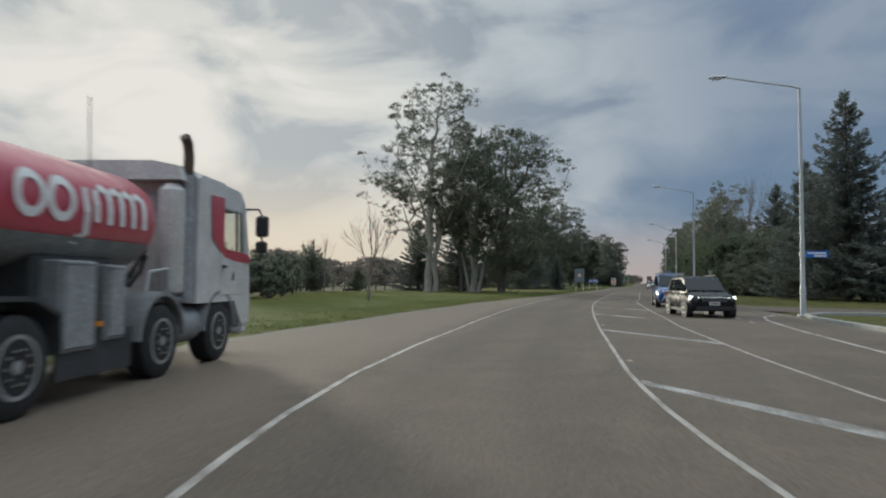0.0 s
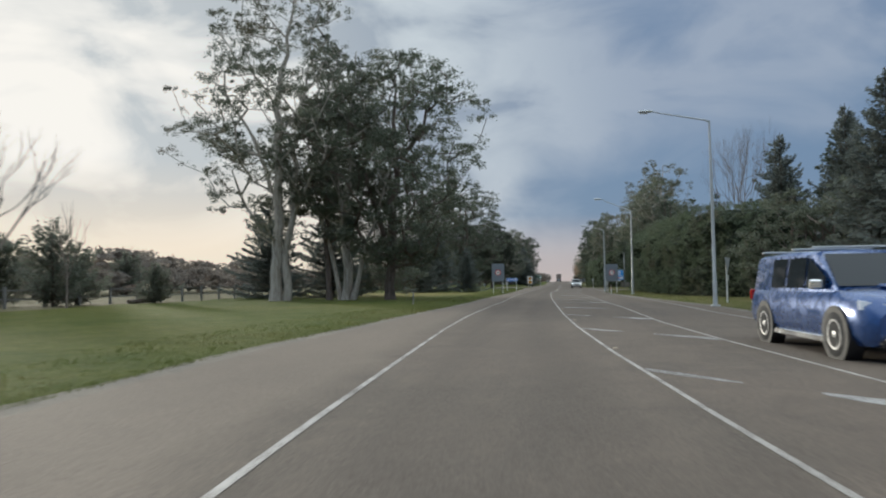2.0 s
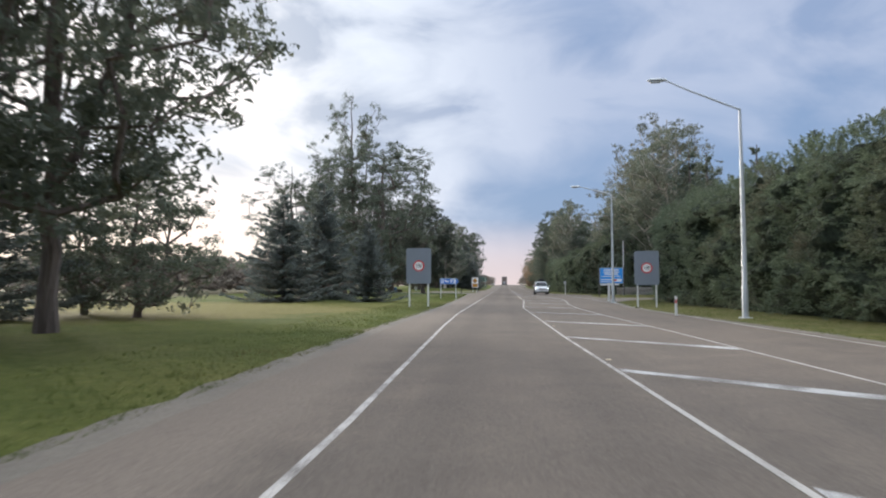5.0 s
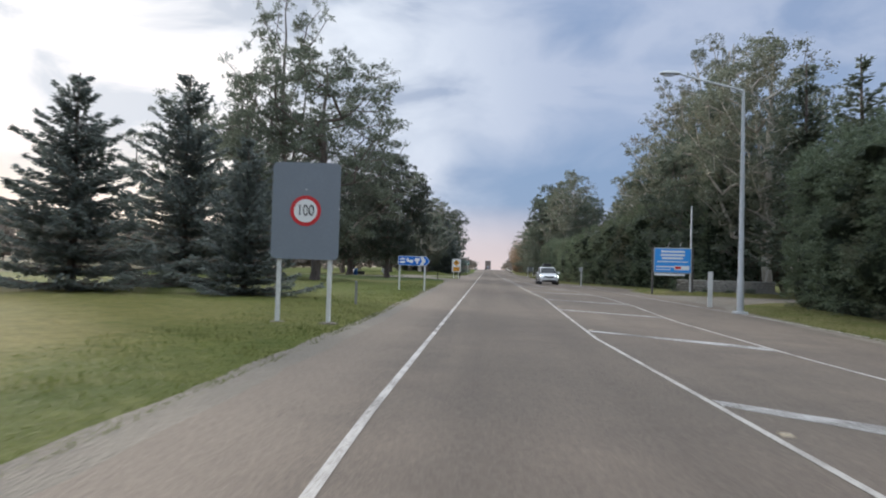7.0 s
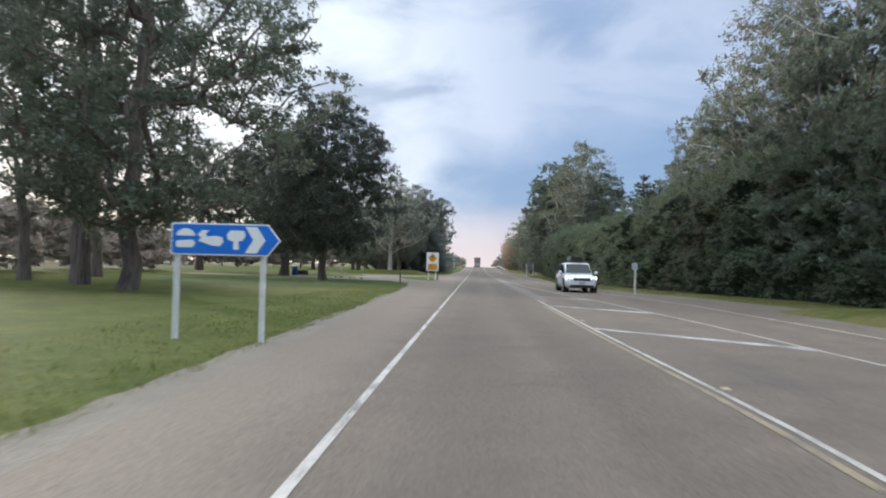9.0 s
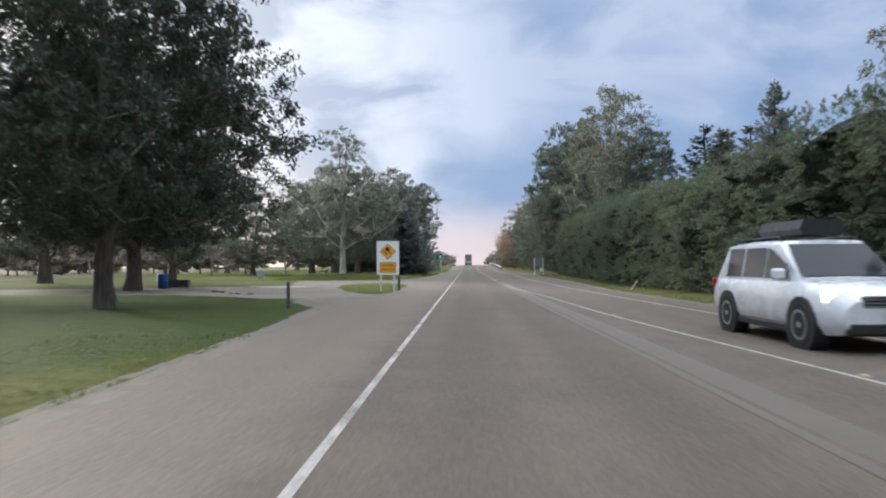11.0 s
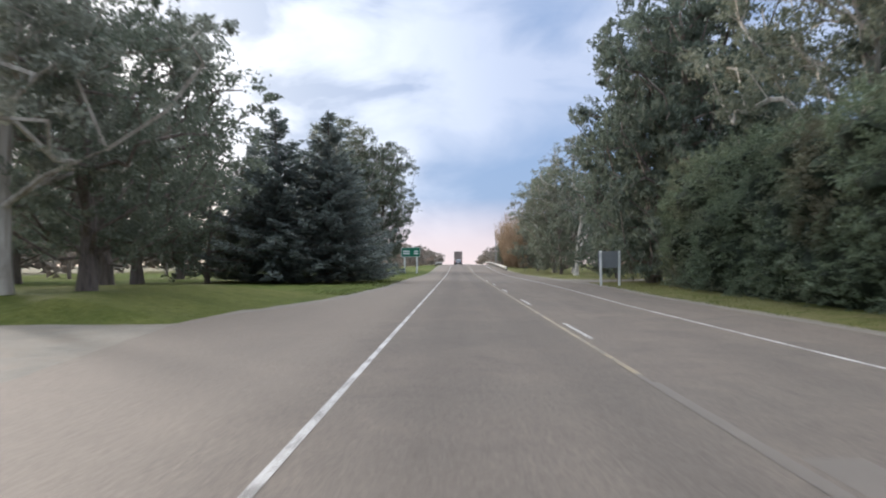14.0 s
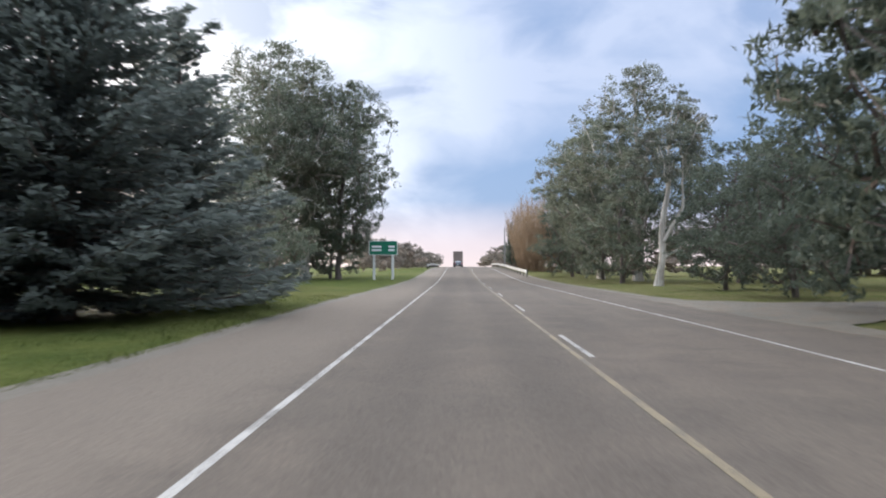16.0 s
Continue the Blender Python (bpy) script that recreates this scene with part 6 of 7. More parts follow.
def plain_back_sign():
    root = thing("road_sign", "back of a grey sign board on two white posts", "road sign", pose(6.65, 239.15, 0.0, 0, 0, -2))
    for x in (-0.52, 0.55):
        part("post", Build().box(x - 0.06, x + 0.06, -0.12, -0.02, -0.2, 2.06, 0.015), M["post_white"], root)
        for z in (1.2, 1.5, 1.85):
            part("clamp", Build().box(x - 0.09, x + 0.09, -0.128, -0.015, z - 0.02, z + 0.02), M["galv"], root)
    part("panel", Build().plate([(a, b + 1.55) for a, b in rounded(1.33, 0.96, 0.05)], 0.0, 0.012), M["sign_back"], root)
    for z in (1.25, 1.52, 1.82):
        part("rail", Build().box(-0.6, 0.6, -0.015, -0.001, z - 0.025, z + 0.025), M["sign_back"], root)


plain_back_sign()


def green_sign():
    root = thing("direction_board", "green road direction board with white writing on two posts", "road sign", pose(-8.6, 294.0, 0.0))
    for x in (-0.85, 0.85):
        part("post", Build().box(x - 0.11, x + 0.11, 0.01, 0.17, -0.2, 2.6, 0.02), M["post_white"], root)
    part("panel", Build().plate([(a, b + 3.0) for a, b in rounded(2.6, 1.3, 0.1)], -0.01, 0.01), M["sign_white"], root)
    part("green_face", Build().plate([(a, b + 3.0) for a, b in rounded(2.5, 1.2, 0.08)], -0.018, -0.0105), M["sign_green"], root)
    for x, z, w in ((-0.6, 3.12, 0.45), (-0.6, 2.8, 0.45), (0.75, 3.12, 0.28), (0.75, 2.8, 0.28)):
        part("writing_bar", Build().box(x - w, x + w, -0.026, -0.0185, z - 0.09, z + 0.09), M["sign_white"], root, "white bar of writing")


green_sign()


def give_way_back():
    root = thing("give_way_sign", "grey back of a give way sign on a white post", "road sign", pose(9.95, 67.6, 0.02, 0, 0, 60))
    part("post", Build().tube([(0, 0, -0.2), (0, 0, 2.4)], 0.045, 10), M["post_white"], root, "", True)
    part("triangle", Build().plate([(-0.45, 2.45), (0.0, 1.68), (0.45, 2.45)], -0.065, -0.05), M["galv"], root)
    part("small_plate", Build().box(-0.14, 0.14, -0.065, -0.05, 1.2, 1.5, 0.006), M["post_white"], root)


give_way_back()


def street_name():
    root = thing("street_name_sign", "blue street name blade clamped to the lamp pole", "street sign", pose(11.36, 31.5, 2.52, 0, 0, 0))
    part("blade", Build().box(0.12, 0.95, -0.012, 0.012, -0.13, 0.13, 0.006), M["sign_blue"], root)
    for z, a, b in ((0.045, 0.18, 0.85), (-0.065, 0.42, 0.86)):
        part("writing_bar", Build().box(a, b, -0.017, -0.0125, z - 0.035, z + 0.035), M["sign_white"], root, "white bar of writing")
    part("clamp", Build().tube([(0, 0, -0.1), (0, 0, 0.1)], 0.112, 12), M["galv"], root)


street_name()


def guard_rail(x, y0, y1, label):
    root = thing("guard_rail", label, "guard rail", pose(x, y0, 0.0), "bridge rails")
    s = 1 if x < 0 else -1
    prof = [(0, 0.42), (0.05, 0.46), (0.05, 0.52), (0.0, 0.57), (0.05, 0.62), (0.05, 0.68), (0.0, 0.72), (-0.012, 0.72), (0.035, 0.67), (0.035, 0.625), (-0.015, 0.57), (0.035, 0.515), (0.035, 0.47), (-0.012, 0.42)]
    L = y1 - y0
    part("beam", Build().loft([[(s * a, L * k / 8, z + rise(y0 + L * k / 8)) for a, z in prof] for k in range(9)]), M["rail_grey"], root)
    for k in range(int(L / 3.8) + 1):
        part("post", Build().box(-s * 0.13 - 0.06, -s * 0.13 + 0.06, k * 3.8, k * 3.8 + 0.12, rise(y0 + k * 3.8) - 0.2, rise(y0 + k * 3.8) + 0.75, 0.012), M["post_dark"], root)
    part("end_terminal", Build().box(-0.05, 0.05, -0.5, 0.02, rise(y0) + 0.38, rise(y0) + 0.76, 0.02), M["post_white"], root)


guard_rail(5.0, 301, 372, "white steel guard rail on timber posts before a bridge")
guard_rail(-6.4, 336, 404, "steel guard rail on timber posts before a bridge")


def power_pole(x, y, h):
    root = thing("power_pole", "weathered timber pole beside the bridge", "pole", pose(x, y, 0))
    part("pole", Build().tube([(0, 0, -0.3), (0, 0, h)], [0.17, 0.1], 10), M["canvas"], root, "", True)
    part("cap", Build().lathe([(h - 0.02, 0.115), (h + 0.04, 0.115), (h + 0.07, 0.03)], "z", 10, (0, 0, 0)), M["galv"], root)


power_pole(7.0, 362.0, 8.6)


def field_fence():
    root = thing("field_fence", "weathered post and rail fence at the field edge", "fence", pose(-29.0, 52.0, 0.25))
    for k in range(15):
        part("post", Build().box(-0.07, 0.07, k * 3.0 - 0.07, k * 3.0 + 0.07, -0.6, 1.15, 0.015), M["canvas"], root)
        if k < 14:
            for z in (0.45, 0.95):
                part("rail", Build().box(-0.1, -0.05, k * 3.0 - 0.1, k * 3.0 + 3.1, z - 0.04, z + 0.04, 0.01), M["canvas"], root)


field_fence()


def small_things():
    d = thing("drum_bin", "blue plastic drum standing on the grass", "bin", pose(-21.2, 193.2, 0.0) @ Matrix.Diagonal((0.95, 0.95, 0.84, 1)))
    part("drum", Build().lathe([(-0.02, 0.3), (0.05, 0.33), (0.45, 0.32), (0.5, 0.345), (0.55, 0.32), (0.95, 0.33), (1.0, 0.3)], "z", 20), M["bin_blue"], d, "", True)
    part("lid", Build().lathe([(1.0, 0.31), (1.04, 0.31), (1.06, 0.25)], "z", 20), M["sign_blue"], d, "", True)
    box = thing("timber_trough", "low dark weathered timber trough on the grass", "trough", pose(-20.75, 194.6, 0.0, 0, 0, 8) @ Matrix.Diagonal((0.8, 1, 1, 1)))
    for y in (-0.3, 0.26):
        part("side_board", Build().box(-0.75, 0.75, y, y + 0.04, 0.06, 0.5, 0.01), M["post_dark"], box)
    for x in (-0.75, 0.71):
        part("end_board", Build().box(x, x + 0.04, -0.26, 0.26, 0.06, 0.5, 0.01), M["post_dark"], box)
    part("bottom_board", Build().box(-0.71, 0.71, -0.26, 0.26, 0.05, 0.1), M["post_dark"], box)
    for x in (-0.6, 0.6):
        part("bearer", Build().box(x - 0.06, x + 0.06, -0.3, 0.3, -0.03, 0.05), M["post_dark"], box)
    rng = random.Random(9)
    for x, y, r in ((-15.5, 186.5, 0.17), (-15.1, 186.1, 0.13), (-14.8, 185.6, 0.15), (-13.6, 183.5, 0.16), (-13.2, 183.2, 0.13), (-12.5, 182.9, 0.15)):
        b = Build()
        b.lathe([(-0.3 * r, 0.5 * r), (-0.1 * r, 0.95 * r), (0.2 * r, 1.0 * r), (0.55 * r, 0.7 * r), (0.7 * r, 0.3 * r)], "z", 9)
        b.v = [(px * rng.uniform(0.8, 1.25), py * rng.uniform(0.8, 1.2), pz * rng.uniform(0.85, 1.15)) for px, py, pz in b.v]
        ob = part("edging_stone", b, M["stone"], None, "", True)
        tagged(ob, "rough grey-brown stone edging the gravel track", "stone", "edging stones").matrix_basis = pose(x, y, 0.05, 0, 0, rng.uniform(0, 360))
    u = thing("plaque_post", "small pale round-topped plaque on a short post", "plaque", pose(-19.2, 207.0, 0.0))
    part("post", Build().box(-0.05, 0.05, -0.05, 0.05, -0.1, 0.45, 0.01), M["galv"], u)
    part("plaque", Build().plate([(-0.3, 0.42), (0.3, 0.42)] + [(0.3 * math.cos(a), 0.78 + 0.24 * math.sin(a)) for a in [math.pi * k / 8 for k in range(9)]], -0.08, -0.052), M["galv"], u)
    log = thing("fallen_log", "fallen grey log lying on the grass", "log", pose(-28.0, 70.5, 0.32, 0, 0, 70))
    part("log", Build().tube([(0, 0, 0), (1.2, 0.1, 0.02), (2.6, 0.0, 0.08), (3.4, -0.1, 0.25)], [0.16, 0.15, 0.1, 0.05], 9), M["bark_twig"], log, "", True)


small_things()


# ---- vehicles: +y is their front ----
def wheel(parent, x, y, r, w, spokes=6, steer=0.0, dish=0.0):
    """A tyre with a spoked rim; x > 0 is the right side."""
    s = 1 if x > 0 else -1
    t = Build(pose(x, y, r, 0, 0, steer)).lathe([(-w / 2, r * 0.62), (-w / 2, r * 0.9), (-w * 0.38, r), (w * 0.38, r), (w / 2, r * 0.9), (w / 2, r * 0.62)], "x", 28)
    tyre = part("tyre", t, M["rubber"], parent, "", True)
    o = s * w / 2
    rb = Build(pose(x, y, r, 0, 0, steer))
    rb.lathe([(o * 0.9, r * 0.64), (o * 1.02, r * 0.63), (o * 1.0, r * 0.55), (o * 0.7, r * 0.52)], "x", 28)
    for k in range(spokes):
        a = 2 * math.pi * k / spokes
        c, q = math.cos(a), math.sin(a)
        e = 0.09 * r
        pts = [(o * 0.8, c * u - q * v, q * u + c * v) for u, v in ((0.1 * r, -e), (0.58 * r, -e * 0.8), (0.58 * r, e * 0.8), (0.1 * r, e))] + [(o * (0.98 - dish), c * u - q * v, q * u + c * v) for u, v in ((0.1 * r, -e), (0.58 * r, -e * 0.8), (0.58 * r, e * 0.8), (0.1 * r, e))]
        rb.put(pts, [(0, 1, 2, 3), (7, 6, 5, 4), (0, 1, 5, 4), (1, 2, 6, 5), (2, 3, 7, 6), (3, 0, 4, 7)])
    rb.lathe([(o * 0.6, r * 0.16), (o * 1.02, r * 0.14), (o * 1.06, r * 0.08)], "x", 16)
    part("rim", rb, M["rim"], tyre, "", True)
    return tyre


def shell(rows, n=7):
    """Rings for a body: rows of y, half width, floor z, shoulder z, crown z, top half width."""
    out = []
    for y, w, z0, zs, zc, wt in rows:
        half = [(w * 0.86, z0), (w * 0.98, z0 + (zs - z0) * 0.25), (w, z0 + (zs - z0) * 0.6), (w * 0.97, zs), (wt, zc - (zc - zs) * 0.18), (wt * 0.75, zc), (0.0, zc + 0.012)]
        out.append([(x, y, z) for x, z in half] + [(-x, y, z) for x, z in half[-2::-1]])
    return out


def make_car(name, label, m, paint_name, L, W, H, style, lit=False, wheel_r=0.36, category="car"):
    """A passenger vehicle: style suv, ute or sedan."""
    root = thing(name, label, category, m)
    h, f, b = W / 2, L / 2, -L / 2
    belt = H * 0.60 if style != "sedan" else H * 0.64
    hood = H * 0.60 if style == "suv" else (H * 0.61 if style == "ute" else H * 0.58)
    zf = 0.24 if style != "sedan" else 0.18
    body = Build()
    cowl = f - L * (0.27 if style != "ute" else 0.25)
    body.loft(shell([
        (b, h * 0.80, zf + 0.18, belt * 0.80, belt * 0.93, h * 0.74), (b + 0.06, h * 0.93, zf + 0.06, belt * 0.86, belt, h * 0.84), (b + 0.35, h * 0.99, zf, belt * 0.9, belt + 0.01, h * 0.9),
        (b + L * 0.3, h, zf, belt * 0.9, belt, h * 0.92), (cowl, h, zf, hood * 0.9, belt, h * 0.9), (cowl + 0.25, h * 0.995, zf, hood * 0.88, hood + 0.03, h * 0.88),
        (f - 0.45, h * 0.97, zf, hood * 0.82, hood - 0.03, h * 0.82), (f - 0.16, h * 0.9, zf + 0.02, hood * 0.76, hood * 0.88, h * 0.74), (f, h * 0.78, zf + 0.1, hood * 0.62, hood * 0.76, h * 0.62)]))
    part("body", body, M[paint_name], root, "", True)
    # cabin
    rear = b + (0.1 if style == "suv" else (0.12 if style == "ute" else L * 0.16))
    rb = rear + (0.42 if style == "suv" else (0.10 if style == "ute" else 0.75))
    ra = cowl - L * 0.15
    wt = h * 0.76
    roof = Build()
    cab = lambda y, w0, z0, w1, z1: [(w0, y, z0), (w1, y, z1 - 0.06), (w1 * 0.86, y, z1), (0, y, z1 + 0.02), (-w1 * 0.86, y, z1), (-w1, y, z1 - 0.06), (-w0, y, z0)]
    z0 = belt - 0.02
    roof.loft([cab(rear, h * 0.86, z0, h * 0.84, z0 + 0.06), cab(rb, h * 0.9, z0, wt, H - 0.03), cab((ra + rb) / 2, h * 0.91, z0, wt + 0.02, H), cab(ra, h * 0.9, z0, wt, H - 0.02), cab(cowl + 0.08, h * 0.86, z0, h * 0.8, z0 + 0.06)])
    part("cabin", roof, M[paint_name], root, "", True)
    g = 0.012
    zt = H - 0.12
    ws = Build()
    ws.put([(-h * 0.80, cowl + 0.04, z0 + 0.09), (h * 0.80, cowl + 0.04, z0 + 0.09), (wt * 0.9, ra + 0.07, zt + 0.03), (-wt * 0.9, ra + 0.07, zt + 0.03)], [(0, 1, 2, 3)])
    ws.v = [(x, y + 0.03, z + 0.015) for x, y, z in ws.v]
    part("windscreen", ws, M["glass"], root)
    rw = Build()
    rw.put([(-h * 0.8, rear + 0.02, z0 + 0.1), (h * 0.8, rear + 0.02, z0 + 0.1), (wt * 0.88, rb - 0.06, zt + 0.02), (-wt * 0.88, rb - 0.06, zt + 0.02)], [(0, 1, 2, 3)])
    rw.v = [(x, y - 0.03, z + 0.012) for x, y, z in rw.v]
    part("rear_window", rw, M["glass"], root)
    cuts = [cowl - 0.22, (cowl + rb) / 2 - 0.05, rb + 0.12] if style == "sedan" else [cowl - 0.2, cowl - 1.05, cowl - 1.95, max(rb + 0.1, cowl - 2.75)]
    for s in (1, -1):
        for ya, yb in zip(cuts, cuts[1:]):
            k = lambda y: max(0.0, min(1.0, (cowl + 0.05 - y) / (cowl - ra)))
            up = lambda y: z0 + 0.06 + (zt - z0 - 0.06) * k(y)
            xs = lambda z: s * (h * 0.905 + (wt + 0.015 - h * 0.905) * (z - z0) / (H - 0.06 - z0) + g)
            pts = [(xs(z0 + 0.06), ya - 0.03, z0 + 0.06), (xs(z0 + 0.06), yb + 0.05, z0 + 0.06), (xs(up(yb)), yb + 0.05, up(yb)), (xs(up(ya - 0.03)), ya - 0.03, up(ya - 0.03))]
            part("side_window", Build().put(pts, [(0, 1, 2, 3)]), M["glass"], root)
        part("mirror", Build().box(s * h * 1.0 - (0.0 if s > 0 else 0.2), s * h * 1.0 + (0.2 if s > 0 else 0.0), cowl - 0.16, cowl - 0.04, belt + 0.03, belt + 0.2, 0.03), M["chrome" if style == "ute" else paint_name], root)
        part("sill", Build().box(s * h * 0.9 - 0.06, s * h * 0.9 + 0.08, b + 1.2, f - 1.25, zf - 0.02, zf + 0.1, 0.02), M["chrome" if style == "ute" else "plastic"], root)
        part("headlight", Build().loft([[(s * (h * 0.60), f - 0.1, hood * 0.70), (s * (h * 0.93), f - 0.34, hood * 0.74), (s * (h * 0.92), f - 0.36, hood * 0.87), (s * (h * 0.58), f - 0.12, hood * 0.82)],
                                        [(s * (h * 0.60), f - 0.03, hood * 0.70), (s * (h * 0.95), f - 0.26, hood * 0.74), (s * (h * 0.93), f - 0.29, hood * 0.86), (s * (h * 0.58), f - 0.05, hood * 0.81)]]), M["lamp_on" if lit else "lamp_lens"], root)
        part("tail_light", Build().box(s * h * 0.84 - 0.09, s * h * 0.84 + 0.09, b - 0.01, b + 0.1, belt * 0.78, belt * 1.0, 0.02), M["lamp_red"], root)
        part("fog_light", Build().lathe([(f - 0.08, 0.06), (f - 0.03, 0.055)], "y", 12, (s * h * 0.72, 0, zf + 0.22)), M["lamp_lens"], root)
        for y in (f - L * 0.19, b + L * 0.2):
            arch = Build()
            arch.lathe([(s * (h * 0.72), wheel_r * 1.2), (s * (h + 0.012), wheel_r * 1.19)], "x", 24, (0, y, wheel_r))
            part("wheel_arch", arch, M["plastic"], root, "", True)
            wheel(root, s * (h - 0.10), y, wheel_r, 0.24, 6 if style == "ute" else 8)
    part("grille", Build().box(-h * 0.52, h * 0.52, f - 0.1, f + 0.005, hood * 0.64, hood * 0.80, 0.02), M["plastic"], root)
    for z in (0.67, 0.72, 0.77):
        part("grille_bar", Build().box(-h * 0.5, h * 0.5, f + 0.004, f + 0.016, hood * z - 0.008, hood * z + 0.008, 0.004), M["chrome" if style == "ute" else "truck_panel"], root)
    part("grille_trim", Build().box(-h * 0.54, h * 0.54, f - 0.02, f + 0.02, hood * 0.795, hood * 0.83, 0.01), M["chrome"], root)
    part("lower_bumper", Build().box(-h * 0.74, h * 0.74, f - 0.12, f + 0.015, zf + 0.02, zf + 0.22, 0.04), M["plastic"], root)
    part("number_plate", Build().box(-0.19, 0.19, f + 0.012, f + 0.03, zf + 0.24, zf + 0.37), M["plate"], root)
    part("plate_bar", Build().box(-0.14, 0.14, f + 0.0305, f + 0.034, zf + 0.285, zf + 0.325), M["ink"], root)
    part("rear_plate", Build().box(-0.19, 0.19, b - 0.02, b - 0.004, belt * 0.6, belt * 0.6 + 0.13), M["plate"], root)
    if style == "ute":
        bar = [(-0.62, f + 0.02, zf + 0.12), (-0.58, f + 0.16, zf + 0.16), (-0.45, f + 0.16, hood * 0.72), (-0.38, f + 0.14, hood * 0.78), (0.38, f + 0.14, hood * 0.78), (0.45, f + 0.16, hood * 0.72), (0.58, f + 0.16, zf + 0.16), (0.62, f + 0.02, zf + 0.12)]
        part("bull_bar", Build().tube(bar, 0.035, 10), M["chrome"], root, "polished bull bar", True)
        part("cross_tube", Build().tube([(-0.56, f + 0.16, zf + 0.3), (0.56, f + 0.16, zf + 0.3)], 0.03, 10), M["chrome"], root, "", True)
        part("bonnet_scoop", Build().box(-0.24, 0.24, cowl + 0.3, cowl + 0.7, hood + 0.02, hood + 0.10, 0.03), M[paint_name], root)
        part("scoop_mouth", Build().box(-0.2, 0.2, cowl + 0.69, cowl + 0.705, hood + 0.03, hood + 0.085), M["plastic"], root)
        for y in (ra - 0.1, ra - 1.0, rb + 0.3):
            part("roof_bar", Build().box(-wt * 1.05, wt * 1.05, y - 0.03, y + 0.03, H + 0.03, H + 0.07, 0.01), M["galv"], root)
    if style == "suv":
        for s in (1, -1):
            part("roof_rail", Build().tube([(s * wt * 0.9, ra - 0.1, H - 0.03), (s * wt * 0.9, ra - 0.2, H + 0.05), (s * wt * 0.9, rb + 0.2, H + 0.05), (s * wt * 0.9, rb + 0.1, H - 0.03)], 0.018, 8), M["plastic"], root)
    return root


make_car("suv", "black compact suv with headlights on, driving towards the camera", pose(7.3, 30.2, 0, 0, 0, 192), "car_black", 4.45, 1.82, 1.58, "suv", True)
make_car("pickup_truck", "blue double-cab pickup with canopy, chrome bull bar and roof bars", pose(6.3, 41.4, 0, 0, 0, 184), "car_blue", 5.2, 1.82, 1.80, "ute", False, 0.39, "pickup truck")
white = make_car("suv", "white suv with a dark roof box, driving towards the camera", pose(3.45, 163.0, 0, 0, 0, 181), "car_white", 4.55, 1.84, 1.68, "suv", True)
part("roof_box", Build().loft([[(x, y, z) for x, z in ((0.3, 1.76), (0.38, 1.86), (0.3, 2.02), (-0.3, 2.02), (-0.38, 1.86), (-0.3, 1.76))] for y in (0.35, -1.2)]), M["plastic"], white, "dark roof box", True)
make_car("sedan", "dark grey car following a truck, seen from behind", pose(-1.7, 396.0, rise(396), 0, 0, 0), "car_grey", 4.5, 1.78, 1.46, "sedan", False, 0.33)


